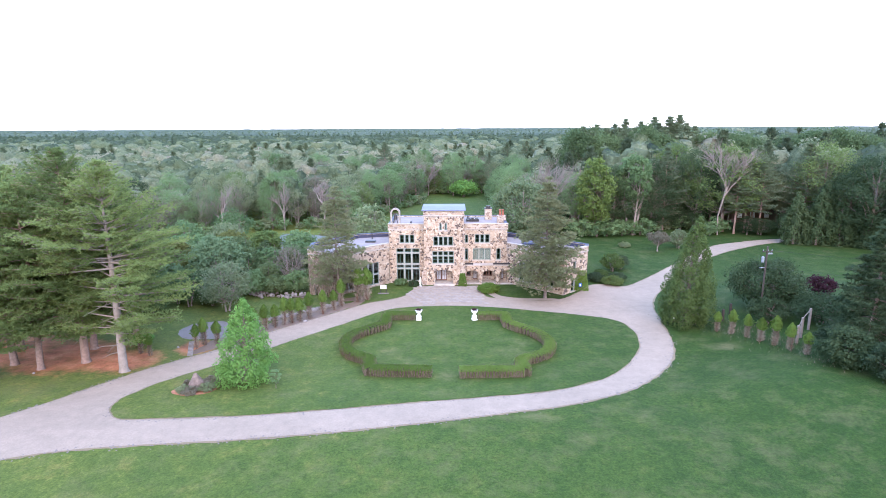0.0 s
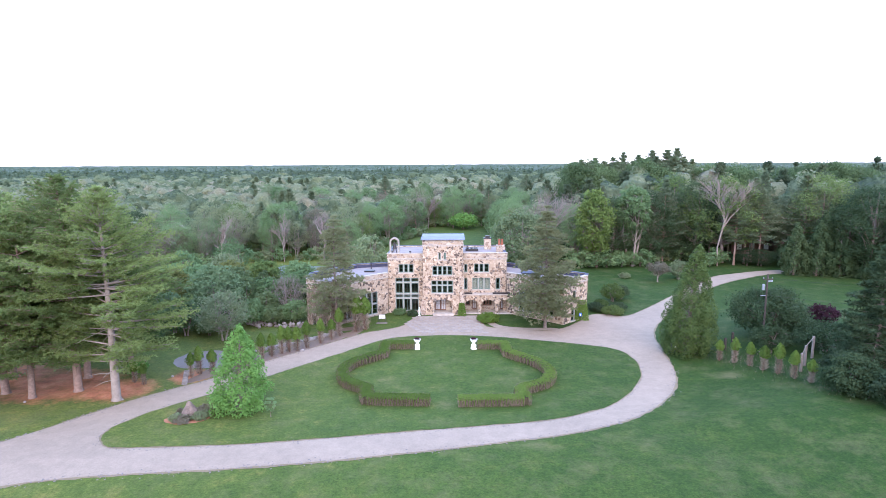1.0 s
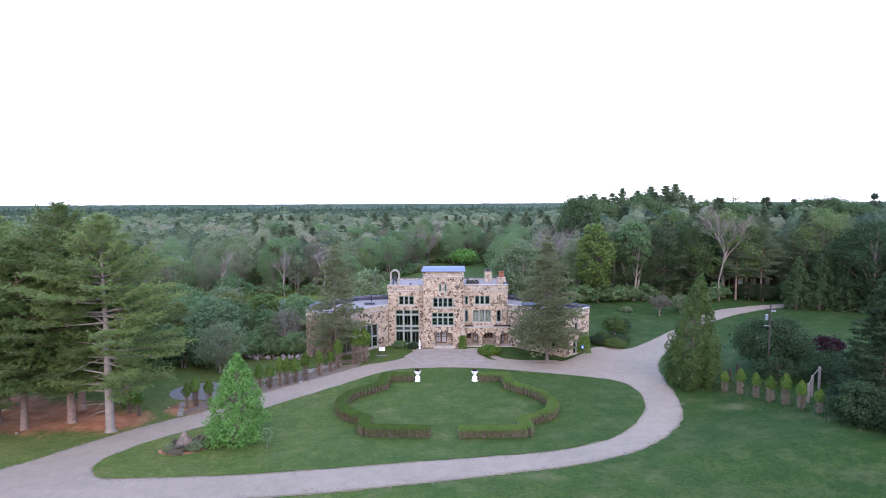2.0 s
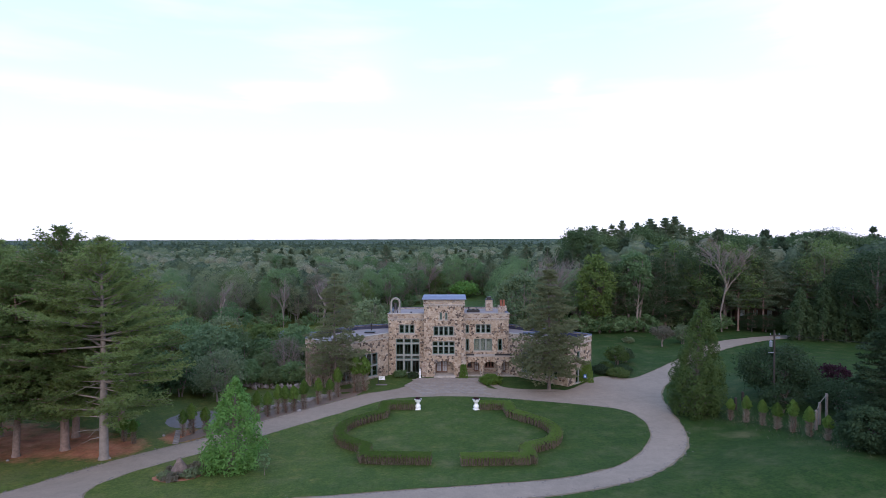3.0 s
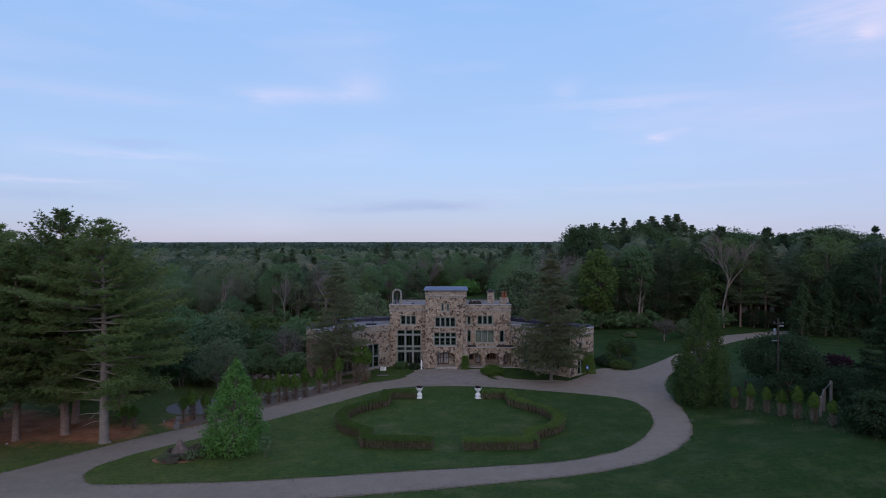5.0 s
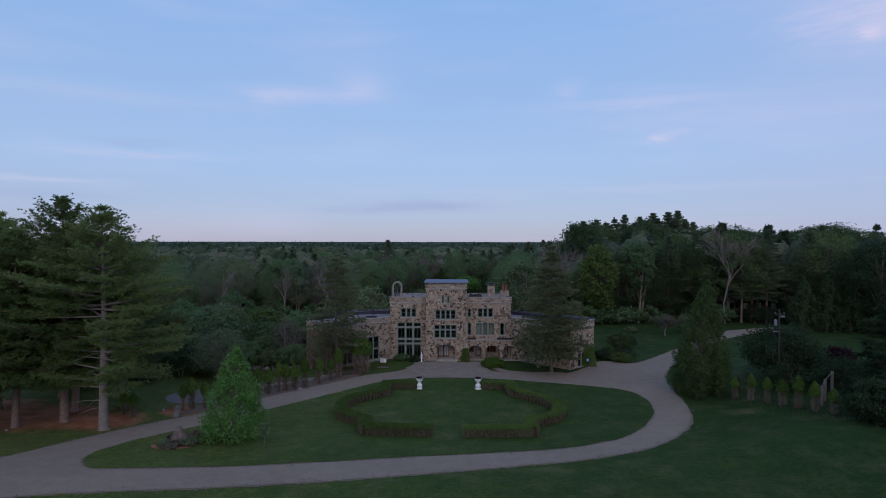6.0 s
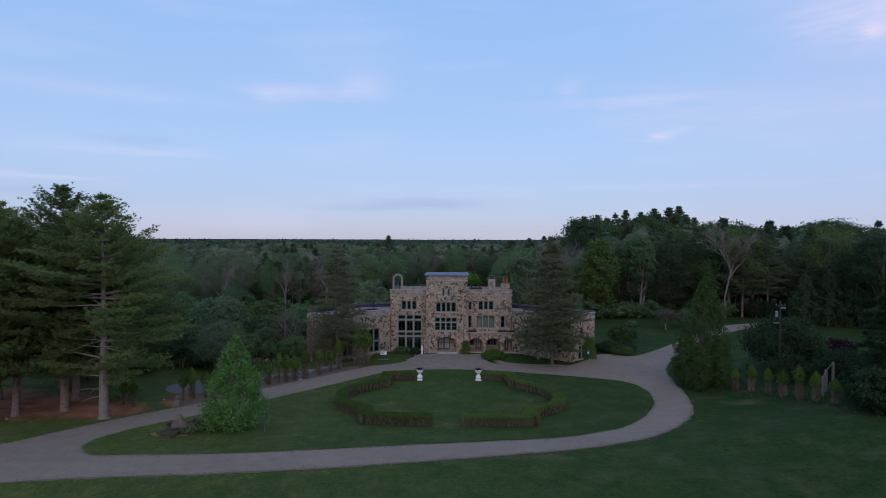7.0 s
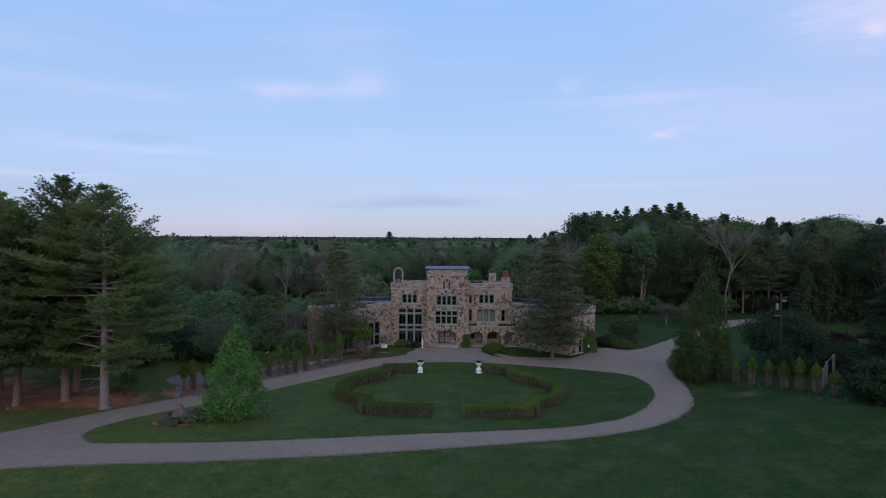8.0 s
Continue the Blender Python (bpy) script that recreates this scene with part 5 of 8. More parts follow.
def conifer(seed, h, r, base, levels, per, tufts, fan, needle, width, trunk=0.28, rise=0.25, droop=0.0, taper=0.8, start=0.35, dead=0, flat=0.35, rag=0.35, spread=0.17, bald=None, level=0.42, wild=0.75, thick=0, puffy=0.0):
    """Needles and wood of a conifer: tiers of limbs with sprays of needles on their outer part."""
    rng = np.random.default_rng(seed)
    wood = [tube([(0, 0, -0.3), (0, 0, 0.4), (rng.normal() * 0.15, rng.normal() * 0.15, h * 0.5), (rng.normal() * 0.1, rng.normal() * 0.1, h * 0.985)], [trunk * 1.4, trunk, trunk * 0.62, 0.03], 8)]
    C, D = [], []
    for i in range(levels):
        s = (i + rng.random() * 0.8) / levels
        z = base + (h - base) * s
        grow = (1 - s) ** taper * min(1.0, 0.62 + 1.6 * s)
        for k in range(per + (2 if s > 0.7 else 0) + (thick if s > 0.5 else 0)):
            az = i * 1.3 + k * 2 * math.pi / per + rng.normal() * 0.35
            L = max(0.35, r * grow * rng.uniform(1 - rag, 1 + rag * 0.5))
            if bald and z < bald[2] and abs((az - bald[0] + math.pi) % (2 * math.pi) - math.pi) < bald[1]:
                e = np.array((math.cos(az) * L * 0.5, math.sin(az) * L * 0.5, z + rng.normal() * 0.3))
                wood.append(tube([(0, 0, z), e * 0.5 + np.array((0, 0, z)) * 0.5 + np.array((0, 0, 0.12)), e], [0.06, 0.04, 0.012], 4))
                continue
            out = np.array((math.cos(az), math.sin(az), 0))
            side = np.array((-math.sin(az), math.cos(az), 0))
            tip = out * L + np.array((0, 0, L * (rise * (0.4 + s) - droop + rng.normal() * 0.10)))
            root = np.array((0, 0, z))
            mid = root + tip * 0.5 + np.array((0, 0, -0.05 * L + 0.10 * L * droop))
            lr = max(0.012, trunk * 0.24 * (L / r))
            wood.append(tube([root, mid, root + tip], [lr, lr * 0.65, 0.008], 4))
            n = max(3, int(tufts * L / r + 2))
            f = start + (1 - start) * rng.random(n) ** 0.75
            lat = rng.normal(size=n) * spread * L * (1.15 - f * 0.5)
            p = root + np.where(f[:, None] < 0.5, 2 * f[:, None] * (mid - root), (mid - root) + (2 * f[:, None] - 1) * (root + tip - mid)) + side * lat[:, None]
            p[:, 2] += rng.normal(size=n) * 0.05 * L * flat + np.abs(lat) * (0.10 - droop * 0.5) + rng.normal(size=n) * puffy * s * s
            p = np.repeat(p, fan, 0)
            dirs = out * 0.7 + side * np.sign(np.repeat(lat, fan))[:, None] * 0.45 + rng.normal(size=(n * fan, 3)) * np.array((wild, wild, level)) + np.array((0, 0, 0.28 - droop))
            C.append(p)
            D.append(unit(dirs))
    for k in range(dead):
        z, az, L = base * rng.uniform(0.35, 1.0) + rng.random() * 2.5, rng.random() * 6.28, rng.uniform(0.8, 2.6)
        e = np.array((math.cos(az) * L, math.sin(az) * L, z + rng.normal() * 0.4))
        wood.append(tube([(0, 0, z), e * 0.55 + np.array((0, 0, z)) * 0.45 + np.array((0, 0, 0.15)), e], [0.05, 0.035, 0.012], 4))
    n = 26
    C.append(np.stack([rng.normal(size=n) * 0.1, rng.normal(size=n) * 0.1, h - rng.random(n) * 1.0], 1))
    D.append(unit(rng.normal(size=(n, 3)) * 0.6 + np.array((0, 0, 0.8))))
    C, D = np.concatenate(C), np.concatenate(D)
    return spikes(C, D, needle * rng.uniform(0.65, 1.3, len(C)), width, rng), join(wood)


def white_pine(seed, h, r, base, levels, per, gap, fan, needle, width, trunk=0.36, swell=2.5, dead=8, bald=None, leaders=1):
    """Needles and wood of an old white pine: whorls of long limbs whose side shoots carry flat feathery plumes."""
    rng = np.random.default_rng(seed)
    wood = [tube([(0, 0, -0.3), (0, 0, 0.4), (rng.normal() * 0.15, rng.normal() * 0.15, h * 0.5), (0, 0, h * 0.985)], [trunk * 1.45, trunk, trunk * 0.6, 0.03], 9)]
    C, D = [], []

    def brush(p0, p1, out, every):
        L = np.linalg.norm(p1 - p0)
        n = max(2, int(L / every))
        f = (np.arange(n) + rng.random(n)) / n
        p = p0 + f[:, None] * (p1 - p0) + rng.normal(size=(n, 3)) * np.array((0.10, 0.10, 0.13))
        C.append(np.repeat(p, fan, 0))
        D.append(unit(out * 0.55 + rng.normal(size=(n * fan, 3)) * np.array((0.62, 0.62, 0.42)) + np.array((0, 0, 0.42))))

    for i in range(levels):
        s = (i + rng.random() * 0.7) / levels
        z = base + (h - base) * s
        grow = min(1.0, (1 - s) * swell) ** 0.8 * min(1.0, 0.72 + 1.2 * s)
        for k in range(per):
            az = i * 0.9 + k * 2 * math.pi / per + rng.normal() * 0.32
            L = max(0.5, r * grow * rng.choice((0.55, 0.8, 1.0, 1.08) if s < 0.6 else (0.8, 0.95, 1.0, 1.1)) * rng.uniform(0.88, 1.1))
            out, side = np.array((math.cos(az), math.sin(az), 0)), np.array((-math.sin(az), math.cos(az), 0))
            root = np.array((0, 0, z))
            lean = 0.05 + 0.25 * s + 1.5 * max(0.0, s - 0.55) + rng.normal() * 0.10
            if bald and z < bald[2] and abs((az - bald[0] + math.pi) % (2 * math.pi) - math.pi) < bald[1]:
                if rng.random() < 0.6:
                    continue
                e = root + out * L * rng.uniform(0.2, 0.6) + np.array((0, 0, rng.normal() * 0.5))
                wood.append(tube([root, (root + e) / 2 + np.array((0, 0, 0.12)), e], [0.045, 0.03, 0.010], 5))
                continue
            tip = root + out * L * math.cos(lean) + np.array((0, 0, L * math.sin(lean)))
            mid = root + out * L * 0.52 * math.cos(lean) + np.array((0, 0, L * math.sin(lean) * 0.36))
            lr = max(0.018, trunk * 0.26 * L / r)
            wood.append(tube([root, mid, tip], [lr, lr * 0.65, 0.012], 5))
            first = 0.16 if s > 0.5 else 0.30
            shoots = max(4, int(L * 2.4))
            for j in range(shoots):
                f = first + (1 - first) * (j + rng.random()) / shoots
                p = mid * 2 * f + root * (1 - 2 * f) if f < 0.5 else mid * (2 - 2 * f) + tip * (2 * f - 1)
                turn = (1 if j % 2 else -1) * rng.uniform(0.5, 1.0)
                d = unit(out * 0.9 + side * turn + np.array((0, 0, 0.10 + rng.normal() * 0.10)))
                reach = min(2.3, (0.16 * L + 0.42 * L * (1 - f) ** 0.7 * f ** 0.3) * rng.uniform(0.7, 1.2)) + 0.35 * (1.0 if gap < 0.3 else min(1.0, (1 - s) * 2.5))
                e = p + d * reach + np.array((0, 0, 0.12 * reach))
                if j % 2 == 0:
                    wood.append(tube([p, e], [0.022, 0.008], 3))
                brush(p + (e - p) * 0.2, e, d, gap)
            puff_up = np.array((0, 0, 0.16))
            for w in (-0.25, 0.25):
                brush(root + (mid - root) * first * 1.6 + puff_up, mid + side * w + puff_up, out, gap * 0.8)
                brush(mid + side * w + puff_up, tip, out, gap * 0.7)
    for k in range(dead):
        z, az, L = base * rng.uniform(0.45, 1.0) + rng.random() * 4.0, rng.random() * 6.28, rng.uniform(0.9, 2.8)
        e = np.array((math.cos(az) * L, math.sin(az) * L, z + rng.normal() * 0.4))
        wood.append(tube([(0, 0, z), e * 0.55 + np.array((0, 0, z)) * 0.45 + np.array((0, 0, 0.15)), e], [0.055, 0.035, 0.012], 4))
    for k in range(round(leaders * 5 * min(1.0, 0.2 / gap)) if gap < 0.3 else 0):
        a = rng.random() * 6.28
        q = np.array((math.cos(a), math.sin(a), 0)) * (0.9 * (leaders - 1) + 0.25) * rng.random() + np.array((0, 0, h - 1.1 - 1.2 * rng.random()))
        brush(q, q + np.array((0, 0, 1.1)), np.array((0, 0, 1.0)), gap * 0.6)
    if gap >= 0.3:
        up = np.array((0, 0, 1.0))
        for a in np.arange(6) * 1.05 + rng.random():
            brush(np.array((math.cos(a) * 0.9, math.sin(a) * 0.9, h - 4.2)), up * (h - 1.6 * rng.random()), up, gap * 0.45)
    C, D = np.concatenate(C), np.concatenate(D)
    return spikes(C, D, needle * rng.uniform(0.7, 1.25, len(C)), width, rng), join(wood)


def column(seed, h, r, n, leaf, base=0.0, belly=0.32, point=0.85, rag=0.16):
    """Sprays and stem of a dense cedar or clipped shrub: a leafy skin of upright fans with an uneven outline."""
    rng = np.random.default_rng(seed)
    s = rng.random(n) ** 0.9
    prof = np.where(s < belly, 0.72 + 0.28 * np.sin(s / belly * math.pi / 2), np.maximum(0.03, (1 - (s - belly) / (1 - belly))) ** point)
    az = rng.random(n) * 2 * math.pi
    lump = np.array([1 + rag * 1.3 * noise.noise((math.cos(a) * 1.6, math.sin(a) * 1.6, q * h / r * 0.9 + seed)) + rag * 1.1 * noise.noise((math.cos(a) * 4.2, math.sin(a) * 4.2, q * h / r * 2.8 + seed)) for a, q in zip(az, s)])
    rad = r * prof * lump * (1 - 0.45 * rng.random(n) ** 1.6)
    C = np.stack([np.cos(az) * rad, np.sin(az) * rad, base + s * (h - base)], 1)
    N = unit(np.stack([np.cos(az), np.sin(az), np.full(n, 0.45)], 1) + rng.normal(size=(n, 3)) * 0.45)
    return cards(C, N, leaf * rng.uniform(0.6, 1.3, n), rng, 1.1), tube([(0, 0, -0.2), (0, 0, h * 0.5), (0, 0, h * 0.93)], [r * 0.10 + 0.02, r * 0.07 + 0.01, 0.01], 6)


def lobed(seed, h, r, lobes, per, leaf, belly=0.25, point=0.8, lean=(0.0, 0.0), size=(0.20, 0.42), up=0.5, skirt=0.75):
    """Sprays and stem of a pointed tree made of many uneven upright lobes."""
    rng = np.random.default_rng(seed)
    C, N, wood = [], [], [tube([(0, 0, -0.2), (lean[0] * 0.2, lean[1] * 0.2, h * 0.5), (lean[0] * 0.9, lean[1] * 0.9, h * 0.94)], [r * 0.07 + 0.05, r * 0.05 + 0.02, 0.01], 6)]
    for k in range(lobes):
        s = ((k + rng.random()) / lobes) ** 1.15
        prof = skirt + (1 - skirt) * math.sin(s / belly * math.pi / 2) if s < belly else max(0.02, (1 - (s - belly) / (1 - belly))) ** point
        rc = max(0.22, r * rng.uniform(*size) * (0.35 + 0.65 * prof))
        az = k * 2.399 + rng.normal() * 0.5
        out = max(0.0, r * prof * rng.uniform(0.72, 1.12) - rc * 0.75)
        c = np.array((math.cos(az) * out + lean[0] * s * s, math.sin(az) * out + lean[1] * s * s, s * (h - rc * 1.2) + rc * 0.3))
        wood.append(tube([(lean[0] * s * s, lean[1] * s * s, max(0.1, c[2] - out * 0.6)), c * 0.5 + np.array((0, 0, c[2] * 0.46)), c], [0.04, 0.025, 0.008], 3))
        n = max(8, int(per * (rc / (r * size[1])) ** 1.6 * rng.uniform(0.8, 1.2)))
        u = unit(rng.normal(size=(n, 3)) + np.array((math.cos(az) * 0.5, math.sin(az) * 0.5, 0.35)))
        p = c + u * rc * (0.55 + 0.5 * rng.random((n, 1)) ** 0.7) * np.array((1, 1, 1.0 + up))
        p[:, 2] = np.maximum(p[:, 2], 0.05)
        C.append(p)
        N.append(unit(u + rng.normal(size=(n, 3)) * 0.38 + np.array((0, 0, 0.25))))
    C, N = np.concatenate(C), np.concatenate(N)
    return leaflets(C, N, leaf * rng.uniform(0.6, 1.35, len(C)), rng), join(wood)


def bare(seed, h, r, base, trunk=0.3, depth=4, split=4):
    """The wood of a leafless tree."""
    rng = np.random.default_rng(seed)
    out = []

    def grow(p, d, L, rad, k):
        q = p + d * L * 0.5 + rng.normal(size=3) * L * 0.05
        e = p + d * L + rng.normal(size=3) * L * 0.06
        out.append(tube([p, q, e], [rad, rad * 0.82, rad * 0.6], 5 if k < 2 else 3))
        if k >= depth:
            return
        for j in range(split + (k > 1)):
            n = unit(d * 1.0 + unit(rng.normal(size=3)) * 0.62 + np.array((0, 0, 0.20)))
            grow(p + (e - p) * rng.uniform(0.4, 1.0), n, L * rng.uniform(0.5, 0.8), rad * 0.46, k + 1)
    grow(np.array((0, 0, -0.2)), np.array((0, 0, 1.0)), base, trunk, 0)
    V, F = join(out)
    V[:, 2] *= h / V[:, 2].max()
    V[:, :2] *= np.clip((V[:, 2:] - base * 0.3) / (h - base), 0.25, 1) * r / np.abs(V[:, :2]).max() * 1.6
    return V, F


def plant(name, at, leaves, wood, leaf_mat, wood_mat, label, category, turn=0.0, scale=1.0, crown="crown", group=""):
    """A plant as a thing with its trunk and crown, standing on the ground."""
    z = land(at[0], at[1]) if len(at) == 2 else at[2]
    ob = thing(name, (at[0], at[1], z), label, category, group, local=True)
    ob.rotation_euler, ob.scale = (0, 0, turn), (scale,) * 3
    if wood is not None:
        mesh_part("trunk", tri_mesh("trunk", *wood), wood_mat, ob)
    if leaves is not None:
        mesh_part(crown, tri_mesh(crown, *leaves), leaf_mat, ob)
    return ob


def again(ob, at, turn, scale, label=""):
    """A copy of a plant elsewhere; scale may be (across, up)."""
    w, h = scale if isinstance(scale, tuple) else (scale, scale)
    sc = ob.scale.copy()
    ob.scale = (1, 1, 1)
    z = land(at[0], at[1]) if len(at) == 2 else at[2]
    c = copy_thing(ob, Matrix.LocRotScale((at[0], at[1], z), Euler((0, 0, turn)), (w, w, h)))
    ob.scale = sc
    return tagged(c, label)


# large pines beside the drive
def build_pines():
    a = plant("pine_tree", (-36.4, 58.9), *white_pine(11, 23.3, 6.7, 4.2, 26, 6, 0.22, 12, 0.28, 0.060, 0.47, swell=2.1, dead=9, bald=(-1.75, 0.62, 13.2)), L_PINE, M_PALEBARK,
              "tall white pine with layered boughs and bare lower limbs", "tree")
    b = plant("pine_tree", (-42.6, 61.8), *white_pine(12, 24.8, 7.2, 4.0, 26, 6, 0.23, 12, 0.28, 0.060, 0.46, swell=2.3, dead=12, leaders=3), L_PINE, M_PINEBARK,
              "tall white pine with a broad ragged crown", "tree")
    c = plant("pine_tree", (-60.0, 68.0), *white_pine(13, 23.8, 7.6, 4.6, 20, 6, 0.44, 7, 0.46, 0.12, 0.42, swell=2.2, dead=8, leaders=2), L_PINE, M_PINEBARK, "tall white pine in the grove", "tree")
    again(c, (-46.4, 59.6), 2.1, (0.88, 0.88))
    again(c, (-50.5, 61.0), 3.7, (1.0, 0.94), "tall white pine with layered boughs beside the drive")
    again(c, (-49.3, 56.6), 4.4, (0.72, 0.60))
    again(c, (-53.5, 66.0), 5.1, (1.1, 0.98))
    again(c, (-44.2, 66.0), 1.0, (1.0, 0.90))
    again(c, (-57.0, 60.0), 0.4, (1.0, 0.95))
    again(c, (-50.0, 72.0), 3.0, (1.0, 0.90))
    again(c, (-40.2, 68.5), 2.2, (0.85, 0.84))


def build_specimens():
    plant("spruce_tree", (15.7, 87.4), *conifer(21, 19.4, 7.1, 2.9, 34, 6, 46, 12, 0.38, 0.13, 0.26, rise=0.06, droop=0.16, taper=0.78, start=0.20, rag=0.5, spread=0.22), L_SPRUCE, M_BARK,
          "old grey green spruce standing before the arcade", "tree")
    plant("spruce_tree", (-17.4, 87.0), *conifer(22, 18.2, 5.8, 3.0, 28, 5, 30, 12, 0.40, 0.12, 0.24, rise=0.05, droop=0.14, taper=0.60, start=0.22, rag=0.5, spread=0.22), L_SPRUCE, M_BARK,
          "grey green spruce growing against the stone wing", "tree")
    plant("maple_tree", (-21.4, 56.0), *lobed(23, 9.4, 3.25, 130, 210, 0.17, 0.18, 0.66, (0.3, 0.0), (0.16, 0.34), 0.35), L_FRESH, M_BARK, "young bright green maple on the lawn", "tree")
    plant("cedar_tree", (32.9, 74.6), *lobed(24, 15.0, 3.6, 240, 230, 0.17, 0.24, 0.62, (1.0, 0.3), (0.13, 0.28), 0.8), L_CEDAR, M_BARK, "dense pointed cedar beside the drive", "tree")


build_pines()
build_specimens()


# ---- the hedges, urns and planting ----
def polyline(points, step):
    P = np.array(points, float)
    out = []
    for a, b in zip(P, P[1:]):
        k = max(1, int(np.hypot(*(b - a)) / step))
        out += [a + (b - a) * j / k for j in range(k)]
    out.append(P[-1])
    return np.array(out)


def hedge(points, seed, wide=1.35, high=1.05):
    rng = np.random.default_rng(seed)
    line = polyline(points, 0.3)
    t = unit(np.gradient(line, axis=0))
    side = np.stack([-t[:, 1], t[:, 0]], 1)
    at = (float(line[0][0]), float(line[0][1]), land(line[0][0], line[0][1]))
    ob = thing("hedge", at, "low box hedge with green top and bare brown sides", "hedge", "hedges on the oval lawn")
    bm = bmesh.new()
    w = wide * 0.24
    ring = []
    foot = np.array([land(p[0], p[1]) + 0.05 for p in line])
    for p, s, f in zip(line, side, foot):
        k = 1 + 0.10 * noise.noise((p[0], p[1], 1.0))
        ring.append([bm.verts.new((p[0] + s[0] * o * k, p[1] + s[1] * o * k, z + f)) for o, z in ((-w, 0.05), (-w, high - 0.32), (-w * 0.8, high - 0.2), (w * 0.8, high - 0.2), (w, high - 0.32), (w, 0.05))])
    for a, b in zip(ring, ring[1:]):
        for i in range(6):
            bm.faces.new((a[i], a[(i + 1) % 6], b[(i + 1) % 6], b[i]))
    bm.faces.new(ring[0])
    bm.faces.new(ring[-1][::-1])
    bmesh.ops.recalc_face_normals(bm, faces=bm.faces)
    # solid filler whose dark colour stands for the shade inside the hedge
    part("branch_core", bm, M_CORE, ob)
    n = int(len(line) * 190)
    i = rng.integers(0, len(line), n)
    o = rng.uniform(-1, 1, n)
    lump = np.array([noise.noise((line[k][0] * 0.9, line[k][1] * 0.9, 2.0)) for k in i])
    C = np.concatenate([line[i] + side[i] * (o * wide * 0.5)[:, None] + rng.normal(size=(n, 2)) * 0.1, (high + 0.07 * lump - 0.16 * np.abs(o) ** 4 + rng.normal(size=n) * 0.035)[:, None]], 1)
    N = unit(np.concatenate([side[i] * (o * 0.5)[:, None], np.ones((n, 1))], 1) + rng.normal(size=(n, 3)) * 0.5)
    C[:, 2] += foot[i]
    mesh_part("top_foliage", tri_mesh("top_foliage", *cards(C, N, 0.105 * rng.uniform(0.6, 1.4, n), rng)), L_HEDGE, ob, "clipped green leaves")
    n = int(len(line) * 170)
    i = rng.integers(0, len(line), n)
    s = rng.choice((-1.0, 1.0), n)
    z = rng.random(n) * high * 0.72
    C = np.concatenate([line[i] + side[i] * (s * (wide * 0.40 + rng.normal(size=n) * 0.07))[:, None] + t[i] * (rng.uniform(-0.15, 0.15, n))[:, None], z[:, None]], 1)
    C[:, 2] += foot[i]
    D = unit(np.concatenate([side[i] * (s * 0.18)[:, None] + rng.normal(size=(n, 2)) * 0.25, np.ones((n, 1))], 1))
    mesh_part("side_twig_mass", tri_mesh("side_twigs", *spikes(C, D, 0.42 * rng.uniform(0.6, 1.3, n), 0.045, rng)), L_TWIG, ob, "bare brown browsed twigs")
    n = int(len(line) * 52)
    i = rng.integers(0, len(line), n)
    s = rng.choice((-1.0, 1.0), n)
    C = np.concatenate([line[i] + side[i] * (s * wide * 0.49)[:, None], (0.1 + rng.random(n) ** 0.6 * (high - 0.15))[:, None]], 1)
    C[:, 2] += foot[i]
    N = unit(np.concatenate([side[i] * s[:, None], np.full((n, 1), 0.3)], 1) + rng.normal(size=(n, 3)) * 0.4)
    mesh_part("side_foliage", tri_mesh("side_foliage", *cards(C, N, 0.11 * rng.uniform(0.6, 1.3, n), rng)), L_HEDGE, ob)


L_HEDGE = foliage("box_leaves", [(0.1, (0.062, 0.115, 0.024)), (0.5, (0.110, 0.190, 0.040)), (0.9, (0.165, 0.25, 0.060))])
L_TWIG = foliage("browsed_twigs", [(0.1, (0.058, 0.048, 0.036)), (0.5, (0.150, 0.122, 0.092)), (0.9, (0.27, 0.225, 0.175))], through=0.0, leafy=0.6)
ARC_L = smooth_loop([(-8.4, 73.2), (-9.9, 71.6), (-11.8, 69.6), (-12.7, 67.2), (-12.3, 64.6), (-11.4, 63.0), (-10.0, 61.8), (-8.8, 60.8)], False, 5)
ARC_R = smooth_loop([(8.3, 73.6), (10.2, 71.5), (12.0, 69.2), (12.8, 66.6), (12.4, 64.2), (11.1, 62.4), (9.2, 61.2), (8.5, 60.2)], False, 5)
hedge([(-4.7, 77.0), (-8.6, 77.0)] + [tuple(p) for p in ARC_L] + [(-8.5, 57.8), (-1.7, 57.5)], 81)
hedge([(4.6, 77.0), (8.2, 77.0)] + [tuple(p) for p in ARC_R] + [(8.7, 57.6), (1.6, 57.3)], 82)


